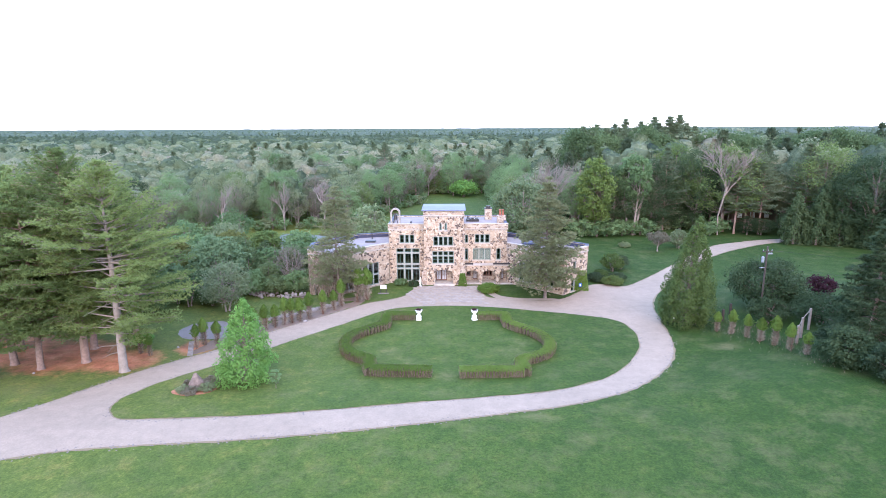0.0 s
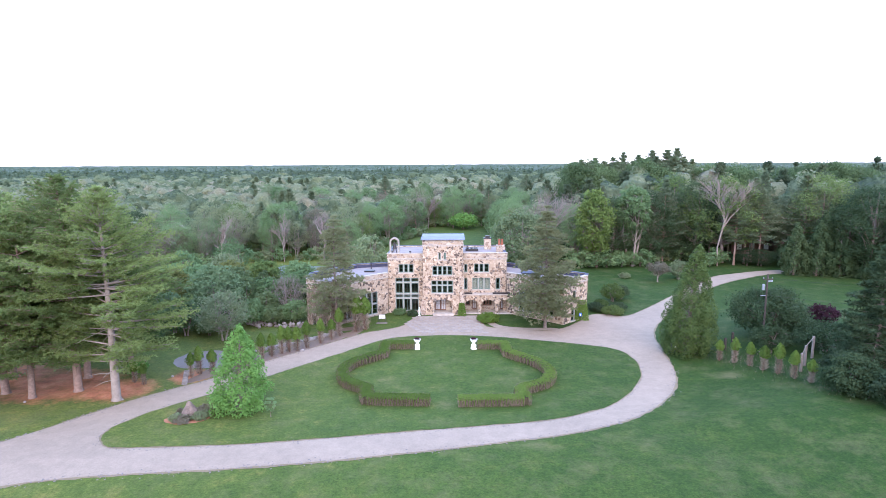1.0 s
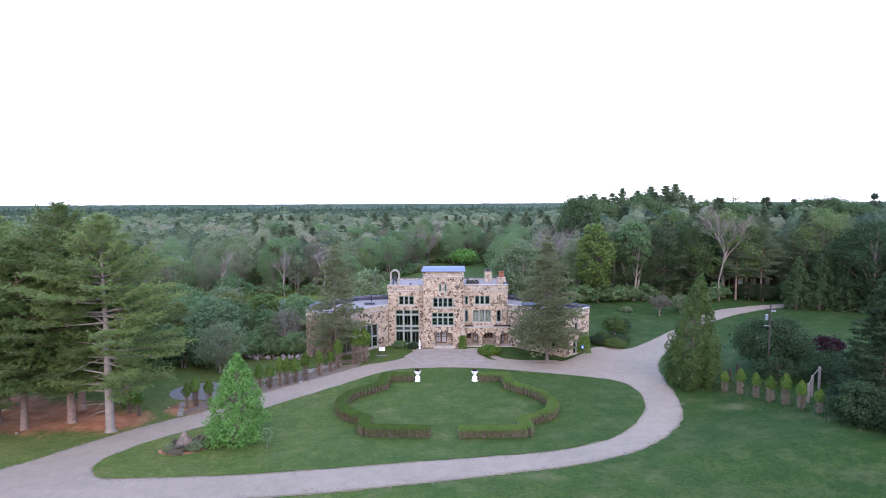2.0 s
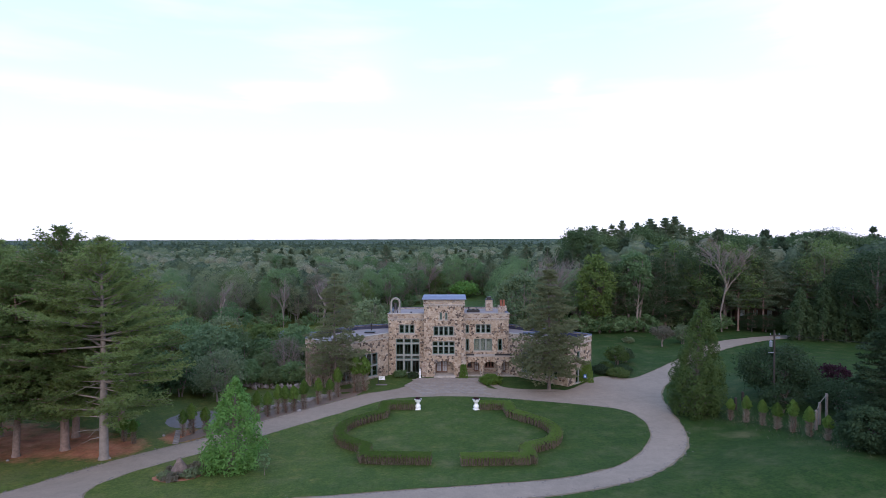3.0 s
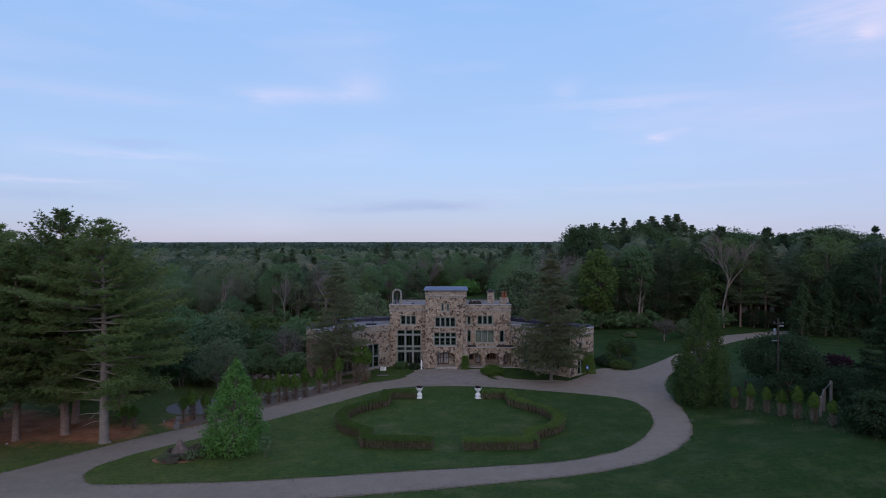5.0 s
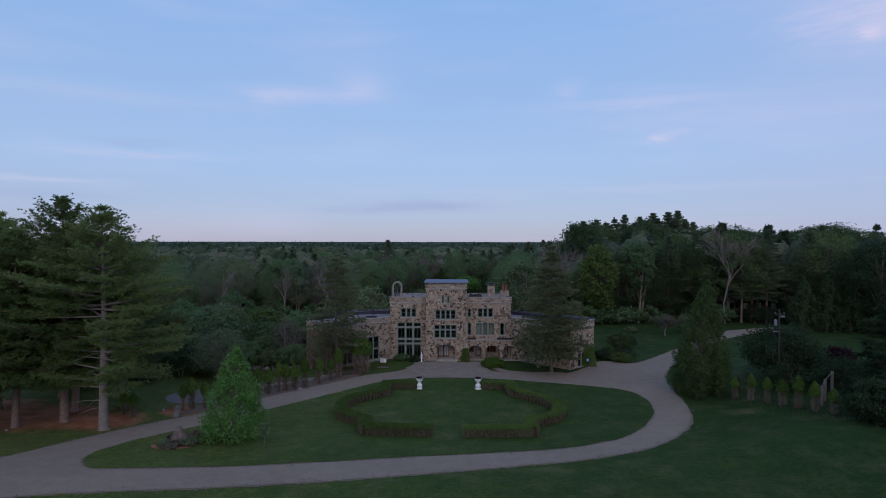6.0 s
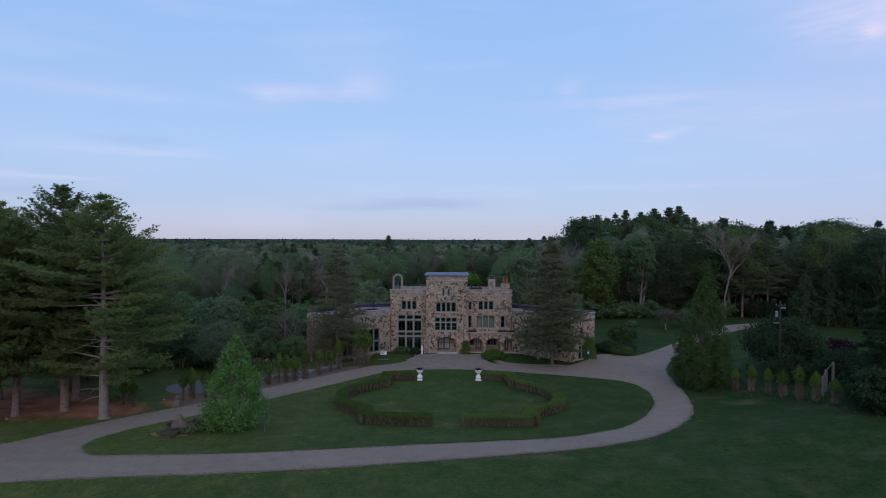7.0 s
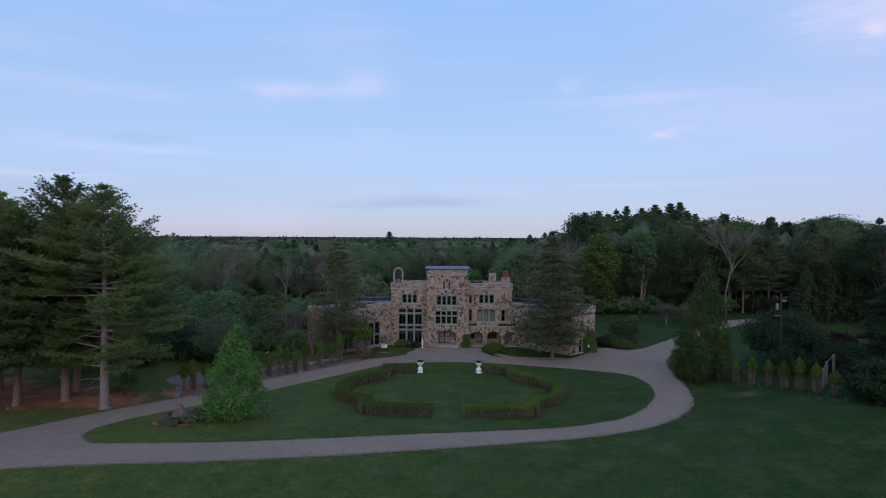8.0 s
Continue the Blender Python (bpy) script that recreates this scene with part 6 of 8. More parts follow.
def build_urns():
    ob = thing("garden_urn", (0, 0, 0), "white painted urn on a white pedestal", "urn", "urns on the oval lawn", local=True)
    bm = bmesh.new()
    box(bm, -0.36, 0.36, -0.36, 0.36, 0, 0.14)
    soften(bm, 0.02)
    part("base", bm, M_WHITE, ob)
    bm = bmesh.new()
    turned(bm, 0, 0, [(0.30, 0.142), (0.30, 0.20), (0.36, 0.32), (0.38, 0.48), (0.34, 0.62), (0.22, 0.72), (0.17, 0.80), (0.24, 0.86)], 20)
    part("pedestal", bm, M_WHITE, ob)
    bm = bmesh.new()
    turned(bm, 0, 0, [(0.12, 0.862), (0.14, 0.94), (0.30, 1.02), (0.42, 1.18), (0.46, 1.34), (0.52, 1.40), (0.52, 1.46), (0.40, 1.46), (0.36, 1.40)], 20)
    part("bowl", bm, M_WHITE, ob)
    rng = np.random.default_rng(5)
    n = 260
    C = np.stack([rng.normal(size=n) * 0.22, rng.normal(size=n) * 0.22, 1.44 + rng.random(n) * 0.16], 1)
    mesh_part("plants", tri_mesh("plants", *cards(C, unit(rng.normal(size=(n, 3)) + np.array((0, 0, 1))), 0.13, rng)), L_PURPLE, ob, "dark dry plants")
    ob.location = (-4.05, 76.7, 0.07)
    copy_thing(ob, pose(3.9, 76.7, 0.07, 0, 0, 20))


build_urns()


def shrub(name, at, w, h, seed, mat, label, wood=None, leaf=0.28, clumps=30, per=60, gap=0.0, stems=3, shape=0.45, low=0.15, category="shrub", turn=0.0, lump=(0.20, 0.38)):
    k = (w / 2 + h) * 0.5 / 3
    return plant(name, at, *broadleaf(seed, h, w / 2 * 0.92, h * low, clumps * 2, int(per * 0.75) + 6, leaf * 0.85, 0.05 + 0.025 * h, stems=stems, shape=shape, gap=gap, lump=lump, limbs=2, fine=True), mat, wood or M_BARK, label, category, turn)


def build_garden():
    shrub("lilac_tree", (-39.5, 93.3), 9.8, 9.6, 101, L_BLUEGREEN, "large rounded blue green garden tree", leaf=0.42, clumps=50, per=60, category="tree", stems=2)
    shrub("yew_bush", (-49.2, 100.1), 6.4, 7.2, 102, L_OLIVE, "large olive green garden bush", leaf=0.38, clumps=36)
    shrub("yew_bush", (-44.5, 113.0), 7.5, 6.6, 103, L_OLIVE, "broad olive green garden bush", leaf=0.42, clumps=36)
    shrub("yew_bush", (-38.0, 114.5), 7.0, 6.4, 104, L_LIME, "broad yellow green garden bush", leaf=0.42, clumps=36)
    shrub("yew_bush", (-32.5, 119.0), 8.0, 5.2, 105, L_BROAD, "broad fresh green garden bush", leaf=0.42, clumps=34)
    shrub("yew_bush", (-54.0, 92.0), 7.0, 6.0, 125, L_BROAD, "broad green garden bush", leaf=0.42, clumps=34)
    shrub("yew_bush", (-60.0, 104.0), 8.0, 6.5, 126, L_BROAD, "broad green garden bush", leaf=0.42, clumps=34)
    shrub("hawthorn_tree", (-33.6, 81.6), 8.6, 7.8, 106, L_GREY, "grey green rounded tree with bare pale limbs", wood=M_PALEBARK, leaf=0.26, clumps=54, per=70, gap=0.22, stems=3, category="tree")
    shrub("juniper_bush", (-40.2, 83.5), 4.6, 6.2, 107, L_BLUEGREEN, "blue green upright garden bush", leaf=0.32, clumps=26, per=50)
    shrub("holly_bush", (-35.2, 105.5), 3.6, 6.2, 108, L_BUSH, "dark green upright garden bush", leaf=0.32, clumps=24)
    shrub("smoke_bush", (-28.4, 97.6), 7.4, 7.8, 109, L_RUST, "leafless grey brown garden shrub", wood=M_GREYTWIG, leaf=0.22, clumps=50, per=26, gap=0.55, stems=4)
    shrub("holly_bush", (-31.2, 94.5), 5.2, 5.4, 110, L_BUSH, "dark green garden bush by the rockery", leaf=0.32, clumps=30)
    shrub("laurel_bush", (-26.2, 93.6), 5.4, 3.7, 111, L_BROAD, "bright green spreading laurel beside the wing", leaf=0.30, clumps=34, per=60)
    shrub("holly_bush", (-35.5, 88.0), 4.6, 4.6, 112, L_BUSH, "dark green garden bush", leaf=0.32, clumps=26)
    shrub("laurel_bush", (-46.5, 82.5), 5.0, 3.6, 113, L_BROAD, "low green garden bush", leaf=0.32, clumps=26)
    shrub("laurel_bush", (-38.6, 67.2), 2.6, 1.7, 114, L_FRESH, "small green bush under the pines", leaf=0.24, clumps=16, per=40)
    fill = [((-63, 88), 8, 7.5, L_BROAD), ((-58, 96), 7, 6.0, L_BUSH), ((-53, 108), 8, 7.0, L_BROAD), ((-66, 112), 9, 8.5, L_GREY), ((-57, 119), 9, 8.0, L_BROAD), ((-49, 121), 8, 7.0, L_GREY), ((-72, 100), 9, 8.0, L_BROAD), ((-51, 131), 9, 8.5, L_BROAD),
            ((-25.5, 104.5), 5, 4.5, L_BUSH), ((-30.0, 110.5), 6, 5.0, L_BROAD), ((-43.5, 99.5), 7, 6.0, L_BUSH), ((-46.5, 91.0), 6, 5.0, L_BLUEGREEN), ((-24.5, 118), 6, 5.0, L_GREY), ((-40.0, 121.0), 6, 4.5, L_LIME), ((-49.5, 76.0), 6, 4.0, L_BUSH), ((-56, 81), 7, 5.0, L_BROAD),
            ((-38.8, 87.6), 5.4, 5.0, L_BUSH), ((-42.6, 84.8), 5.0, 4.4, L_BUSH), ((-32.4, 91.0), 5.0, 4.6, L_BROAD), ((-29.6, 92.2), 4.4, 3.4, L_BUSH), ((-36.8, 98.2), 6.5, 6.8, L_BUSH), ((-32.6, 100.4), 6.0, 6.2, L_BROAD), ((-29.4, 104.4), 5.5, 5.4, L_BUSH), ((-41.2, 90.0), 6.0, 5.8, L_BUSH), ((-36.8, 84.0), 3.6, 3.0, L_BUSH), ((-40.0, 104.5), 7.0, 7.4, L_BUSH), ((-47.5, 105.5), 7.0, 7.2, L_BROAD), ((-44.0, 79.6), 4.6, 3.4, L_BUSH)]
    for i, ((x, y), w, h, mat) in enumerate(fill):
        shrub("garden_bush", (x, y), w, h, 190 + i, mat, "dense leafy bush in the garden thicket", leaf=0.36, clumps=30, per=44)
    # around the house
    shrub("boxwood_bush", (6.9, 90.8), 3.6, 1.35, 115, L_HEDGE, "clipped rounded green bush before the arcade", leaf=0.17, clumps=40, per=120, low=0.02)
    shrub("foundation_shrub", (-8.2, 95.3), 2.6, 1.1, 116, L_BROAD, "low green shrubs under the great window", leaf=0.2, clumps=16, per=50, low=0.05)
    shrub("foundation_shrub", (-6.0, 94.6), 2.0, 0.9, 117, L_DARK, "low dark green shrubs under the great window", leaf=0.2, clumps=14, per=50, low=0.05)
    shrub("boxwood_bush", (26.4, 97.6), 3.4, 1.5, 118, L_DARK, "rounded dark green bush beside the wing", leaf=0.2, clumps=30, per=80, low=0.02)
    shrub("boxwood_bush", (28.8, 95.6), 4.0, 1.3, 119, L_CEDAR, "low spreading green bush beside the drive", leaf=0.2, clumps=30, per=80, low=0.02)
    shrub("boxwood_bush", (27.8, 99.8), 3.2, 1.5, 127, L_CEDAR, "low rounded green bush beside the wing", leaf=0.2, clumps=26, per=70, low=0.02)
    shrub("boxwood_bush", (30.4, 98.4), 3.4, 1.3, 128, L_DARK, "low rounded dark green bush beside the wing", leaf=0.2, clumps=26, per=70, low=0.02)
    shrub("yew_bush", (31.2, 104.5), 4.6, 3.6, 120, L_CEDAR, "loose green yew on the side lawn", leaf=0.26, clumps=26, per=60, gap=0.1)
    shrub("yew_bush", (33.4, 106.5), 3.4, 2.8, 121, L_DARK, "loose dark green yew on the side lawn", leaf=0.26, clumps=22, per=60)
    shrub("boxwood_bush", (40.2, 126.3), 2.6, 1.2, 122, L_GREY, "small round bush on the side lawn", leaf=0.24, clumps=16, per=50, low=0.02)
    shrub("cherry_tree", (46.0, 122.0), 5.2, 4.3, 123, L_RUST, "small weeping tree with reddish grey crown", wood=M_GREYTWIG, leaf=0.26, clumps=30, per=50, gap=0.2, stems=1, shape=0.6, low=0.35, category="tree")
    shrub("lilac_bush", (51.7, 125.0), 4.6, 4.3, 124, L_GREY, "grey green shrub on the side lawn", leaf=0.3, clumps=26, per=50, gap=0.1)
    # right-hand planting
    shrub("apple_tree", (44.6, 76.4), 10.8, 7.0, 25, L_DEEP, "round dark green tree around the utility pole", leaf=0.27, clumps=64, per=120, stems=3, category="tree", shape=0.48, low=0.08)
    shrub("lilac_bush", (41.6, 70.2), 5.0, 3.6, 137, L_DEEP, "loose dark green shrub below the utility pole", leaf=0.24, clumps=30, per=60, gap=0.1)
    shrub("plum_bush", (55.1, 81.0), 4.4, 2.7, 131, L_PURPLE, "dark purple leaved bush", leaf=0.3, clumps=24, per=60)
    shrub("rhododendron_bush", (47.5, 68.5), 8.2, 3.5, 132, L_DEEP, "spreading green bush beside the timber steps", leaf=0.22, clumps=44, per=110, shape=0.5)
    shrub("rhododendron_bush", (41.0, 54.2), 5.8, 4.0, 133, L_DEEP, "dense green bush at the lawn's edge", leaf=0.22, clumps=50, per=130, low=0.02)
    shrub("rhododendron_bush", (43.6, 59.0), 5.0, 3.4, 134, L_DARK, "dense dark green bush at the lawn's edge", leaf=0.24, clumps=40, per=100, low=0.02)
    shrub("rhododendron_bush", (42.5, 49.5), 5.5, 4.0, 135, L_DARK, "dense dark green bush at the lawn's edge", leaf=0.24, clumps=40, per=100, low=0.02)
    shrub("rhododendron_bush", (56.0, 71.5), 7.0, 4.2, 136, L_DARK, "dense dark green bush behind the timber steps", leaf=0.34, clumps=36, per=60)
    plant("spruce_tree", (45.4, 57.6), *conifer(26, 14.6, 5.0, 0.5, 30, 6, 26, 14, 0.45, 0.17, 0.24, rise=0.06, droop=0.14, taper=0.72, start=0.2), L_DARK, M_BARK, "dark spruce at the lawn's edge", "tree")
    plant("spruce_tree", (57.0, 63.0), *conifer(27, 17.5, 4.8, 0.8, 26, 6, 20, 10, 0.65, 0.24, 0.24, rise=0.06, droop=0.14, taper=0.75, start=0.2), L_DARK, M_BARK, "dark spruce at the lawn's edge", "tree")
    # behind the house and along the wood
    shrub("willow_tree", (16.0, 122.0), 14.0, 16.5, 141, L_WILLOW, "large pale grey green willow behind the house", leaf=0.5, clumps=70, per=70, stems=3, category="tree", wood=M_PALEBARK)
    shrub("willow_tree", (-17.9, 126.0), 8.6, 10.2, 142, L_WILLOW, "pale green tree with forked stems behind the wing", leaf=0.45, clumps=40, per=50, stems=4, gap=0.12, category="tree", wood=M_PALEBARK)
    shrub("maple_tree", (36.4, 140.5), 10.6, 20.2, 143, L_SPRING, "tall yellow green maple at the wood's edge", leaf=0.5, clumps=70, per=55, stems=2, category="tree", low=0.1, shape=0.5)
    shrub("ash_tree", (46.4, 142.0), 9.4, 20.6, 144, L_BROAD, "tall tree with pale forked trunks", leaf=0.5, clumps=60, per=50, stems=3, category="tree", wood=M_PALEBARK, low=0.3, shape=0.62, gap=0.05)
    shrub("laurel_bush", (5.5, 223.0), 11.5, 6.6, 145, L_FRESH, "bright green bush at the far end of the back lawn", leaf=0.6, clumps=36, per=40)
    for seed, at, h, r, mat in ((151, (67.8, 141.0), 24.6, 6.4, M_PALEBARK), (152, (23.9, 134.0), 21.6, 6.0, M_GREYTWIG), (153, (19.5, 140.0), 20.0, 5.0, M_GREYTWIG), (154, (-57.0, 140.0), 14.0, 4.6, M_PALEBARK), (156, (-44.0, 148.5), 13.5, 4.0, M_PALEBARK), (157, (-34.0, 151.5), 13.0, 4.0, M_GREYTWIG), (158, (-8.5, 226.0), 15.0, 4.0, M_GREYTWIG)):
        V, F = bare(seed, h, r, h * 0.30, 0.38)
        plant("dead_tree", at, None, (V, F), None, mat, "tall leafless tree with pale grey branches", "tree")
    shrub("oak_tree", (23.0, 136.5), 9.0, 16.0, 155, L_RUST, "tree with thin brownish spring buds", wood=M_GREYTWIG, leaf=0.34, clumps=46, per=26, gap=0.3, stems=3, category="tree")


L_BUSH = foliage("garden_bush_leaves", [(0.1, (0.052, 0.088, 0.040)), (0.5, (0.096, 0.148, 0.066)), (0.9, (0.150, 0.205, 0.096))])
L_BLUEGREEN = foliage("blue_green_leaves", [(0.1, (0.064, 0.118, 0.060)), (0.5, (0.112, 0.185, 0.090)), (0.9, (0.170, 0.245, 0.125))])
L_SPRING = foliage("spring_maple_leaves", [(0.1, (0.075, 0.125, 0.034)), (0.5, (0.125, 0.190, 0.054)), (0.9, (0.185, 0.25, 0.085))])
L_WILLOW = foliage("willow_leaves", [(0.1, (0.085, 0.130, 0.066)), (0.5, (0.165, 0.225, 0.112)), (0.9, (0.235, 0.285, 0.155))])
build_garden()


def sapling(seed, h):
    """A young arborvitae browsed by deer: bare brown stems below, a green tuft above."""
    rng = np.random.default_rng(seed)
    stems = [tube([(rng.normal() * 0.12, rng.normal() * 0.12, -0.1), (rng.normal() * 0.15, rng.normal() * 0.15, h * 0.35), (rng.normal() * 0.06, rng.normal() * 0.06, h * 0.8)], [0.05, 0.035, 0.012], 5) for _ in range(3)]
    n = 420
    z = 0.05 + rng.random(n) * h * 0.5
    a = rng.random(n) * 6.28
    C = np.stack([np.cos(a) * 0.34, np.sin(a) * 0.34, z], 1) * np.array((rng.random(n), rng.random(n), np.ones(n))).T
    D = unit(np.stack([np.cos(a), np.sin(a), rng.uniform(0.3, 1.4, n)], 1))
    twigs = spikes(C, D, 0.5 * rng.uniform(0.5, 1.2, n), 0.045, rng)
    leaves = column(seed, h, 0.64, 900, 0.17, h * 0.52, 0.45, 0.7, 0.34)[0]
    return leaves, join(stems), twigs


def build_weeds():
    """Rough grass and dead stalks in the untended strip beside the lawn."""
    rng = np.random.default_rng(165)
    line = polyline([(34.6, 79.5), (35.6, 73.5), (37.6, 68.0), (39.2, 63.4), (40.4, 58.0), (40.6, 54.0)], 0.5)
    n = 2200
    at = np.array(line)[rng.integers(0, len(line), n)] + np.stack([rng.normal(size=n) * 1.7, rng.normal(size=n) * 0.9], 1)
    C = np.array([(x, y, land(x, y) - 0.03) for x, y in at])
    D = unit(rng.normal(size=(n, 3)) * np.array((0.45, 0.45, 0.1)) + np.array((0, 0, 1.0)))
    L = rng.uniform(0.12, 0.4, n) * (1 + 0.6 * (rng.random(n) < 0.2))
    k = rng.random(n) < 0.6
    tagged(mesh_part("weeds", tri_mesh("weeds", *spikes(C[k], D[k], L[k], 0.10, rng)), L_DEEP), "rough dark weeds and long grass beside the lawn", "weeds", kind="stuff")
    tagged(mesh_part("dead_stalks", tri_mesh("dead_stalks", *spikes(C[~k], D[~k], L[~k] * 0.8, 0.05, rng)), L_TWIG), "brown dead stalks standing in the rough grass", "weeds", kind="stuff")


def build_edge_stones():
    """Loose stones thrown up along the drive's edge."""
    rng = np.random.default_rng(166)
    loop = np.concatenate([polyline(ISLAND + ISLAND[:1], 0.3), polyline(DRIVE_OUT[-22:-2], 0.3), polyline(DRIVE_OUT[1:14], 0.3)])
    n = 2200
    at = loop[rng.integers(0, len(loop), n)] + rng.normal(size=(n, 2)) * 0.28
    V, F, m = [], [], 0
    for x, y in at:
        r = rng.uniform(0.035, 0.11)
        ring = np.array([(math.cos(a) * r * rng.uniform(0.7, 1.3), math.sin(a) * r * rng.uniform(0.7, 1.3), 0.0) for a in (0, 1.57, 3.14, 4.71)] + [(rng.normal() * r * 0.2, rng.normal() * r * 0.2, r * 0.7)])
        V.append(ring + np.array((x, y, land(x, y) + 0.03)))
        F.append(np.array([(0, 1, 4), (1, 2, 4), (2, 3, 4), (3, 0, 4)]) + m)
        m += 5
    tagged(mesh_part("edge_stones", tri_mesh("edge_stones", np.concatenate(V), np.concatenate(F)), M_FLAG), "loose grey stones along the edge of the drive", "stones", kind="stuff")


def build_saplings():
    kinds = []
    for seed, h in ((161, 3.7), (162, 3.3), (163, 4.0)):
        lv, st, tw = sapling(seed, h)
        ob = plant("arborvitae", (-24.8 + seed - 161, 72.6 + (seed - 161) * 1.2), lv, st, L_HEDGE, M_TWIG, "young arborvitae browsed bare below a green tuft", "shrub", group="browsed arborvitae")
        mesh_part("twig_tangle", tri_mesh("twig_tangle", *tw), L_TWIG, ob, "bare brown twigs")
        kinds.append(ob)
    spots = [(-30.8, 67.1, 1.0), (-29.3, 67.5, 0.95), (-31.4, 66.2, 0.8), (-22.0, 75.6, 1.0), (-21.0, 76.2, 1.05), (-19.9, 77.4, 1.0), (-18.4, 79.6, 1.0), (-17.2, 81.4, 0.95), (-16.4, 83.2, 1.1), (-14.0, 85.4, 1.55), (-12.9, 86.4, 1.6), (-26.0, 71.4, 0.95), (-27.2, 70.4, 0.9),
             (35.3, 70.3, 0.83), (36.3, 68.5, 0.83), (37.2, 66.6, 0.83), (37.8, 64.6, 0.92), (38.4, 62.7, 0.92), (38.7, 60.3, 0.88), (39.1, 57.9, 0.79), (-36.0, 63.8, 0.7), (-37.5, 64.5, 0.75)]
    for i, (x, y, s) in enumerate(spots):
        again(kinds[i % 3], (x, y), i * 1.7, (s, s))


build_saplings()
build_weeds()
build_edge_stones()


def climber(at, w, h, depth, seed, label):
    rng = np.random.default_rng(seed)
    n = int(w * h * 160)
    u, z = rng.uniform(-0.5, 0.5, n), rng.random(n) ** 0.85
    u *= 1 - 0.45 * z
    C = np.stack([u * w, -depth * (0.35 + 0.65 * rng.random(n)) * (1 - 0.4 * z), z * h], 1)
    N = unit(np.stack([u * 0.6, -np.ones(n), np.full(n, 0.5)], 1) + rng.normal(size=(n, 3)) * 0.4)
    plant("ivy", at, cards(C, N, 0.2 * rng.uniform(0.6, 1.3, n), rng), tube([(0, -0.05, -0.1), (0.05, -0.08, h * 0.4), (0, -0.06, h * 0.8)], [0.05, 0.04, 0.015], 5), L_HEDGE, M_BARK, label, "climber", crown="leaves")


def dead_vine(p0, p1, h, seed, count, label):
    """Bare brown vines that hang over a wall."""
    rng = np.random.default_rng(seed)
    m = np.array(frame_of(p0, p1))
    w = math.hypot(p1[0] - p0[0], p1[1] - p0[1])
    u = rng.random(count) * w
    keep = np.array([noise.noise((q * 0.9, 0.0, seed)) > -0.25 for q in u])
    u = u[keep]
    n = len(u)
    L = np.stack([u, -0.08 - 0.22 * rng.random(n), rng.random(n) ** 0.8 * h], 1)
    C = L @ m[:3, :3].T + m[:3, 3] - np.array((p0[0], p0[1], 0))
    D = unit(rng.normal(size=(n, 3)) * np.array((0.35, 0.25, 0.2)) + np.array((0, 0, -0.9)))
    stems = [tube([m[:3, :3] @ np.array((q, -0.09, z)) for q, z in ((a, -0.1), (a + rng.normal() * 0.3, h * 0.4), (a + rng.normal() * 0.5, h * 0.95))], [0.05, 0.035, 0.015], 4) for a in np.linspace(0.4, w - 0.4, 6)]
    plant("dead_vine", (p0[0], p0[1], 0.0), spikes(C, D, 0.7 * rng.uniform(0.5, 1.2, n), 0.05, rng), join(stems), L_TWIG, M_TWIG, label, "climber", crown="vine_mat")


dead_vine((-23.2, 91.3), (-18.8, 88.4), 5.9, 173, 2600, "bare brown vines hanging over the end of the wing")
dead_vine((-18.8, 88.4), (-15.2, 91.8), 5.0, 174, 1500, "bare brown vines on the wing wall beside the spruce")
climber((2.55, 94.5), 1.5, 2.3, 0.7, 171, "green ivy climbing beside the entrance arch")
climber((22.4, 92.1), 2.6, 3.4, 1.0, 172, "green ivy climbing the corner of the wing")


# ---- small things outdoors ----
def build_rock_bed():
    rng = np.random.default_rng(6)
    BED_Z = land(-25.8, 53.8) + 0.07
    sheet("bed", ragged(smooth_loop([(-28.1, 53.1), (-26.9, 55.1), (-24.7, 55.2), (-23.7, 53.9), (-24.5, 52.3), (-26.5, 51.8)]), 0.4, seed=21), 0.085, M_MULCH, "round mulched bed around the boulder", "bed")
    ob = thing("boulder", (-25.8, 53.8, BED_Z), "pointed grey boulder in a small planted bed", "rock")
    bm = bmesh.new()
    made = bmesh.ops.create_icosphere(bm, subdivisions=3, radius=1.0)
    for v in made["verts"]:
        k = 1 + 0.22 * noise.noise(v.co * 1.6 + Vector((3, 1, 7)))
        up = max(0.0, v.co.z)
        v.co = Vector((-25.8 + v.co.x * 0.85 * k * (1 - 0.55 * up), 53.8 + v.co.y * 0.7 * k * (1 - 0.55 * up), BED_Z + 0.3 + v.co.z * 1.45 * k))
    part("stone", bm, M_BOULDER, ob)
    for i, (x, y, w, h, mat, lab) in enumerate(((-24.7, 54.5, 2.1, 1.1, L_RUST, "low grey brown juniper beside the boulder"), (-24.5, 53.2, 1.9, 0.9, L_GREY, "low grey green shrub beside the boulder"),
                                                (-26.7, 52.9, 1.8, 0.7, L_GREY, "low grey green shrub beside the boulder"), (-25.9, 52.5, 1.8, 0.7, L_RUST, "low brownish shrub beside the boulder"), (-26.9, 54.3, 1.2, 0.8, L_RUST, "low brownish shrub beside the boulder"))):
        shrub("low_shrub", (x, y), w, h, 180 + i, mat, lab, leaf=0.15, clumps=18, per=40, low=0.05)
    plant("young_shrub", (-17.6, 53.9), *broadleaf(186, 2.4, 0.55, 0.5, 14, 24, 0.16, 0.035), L_BROAD, M_BARK, "thin young green shrub on the lawn", "shrub")


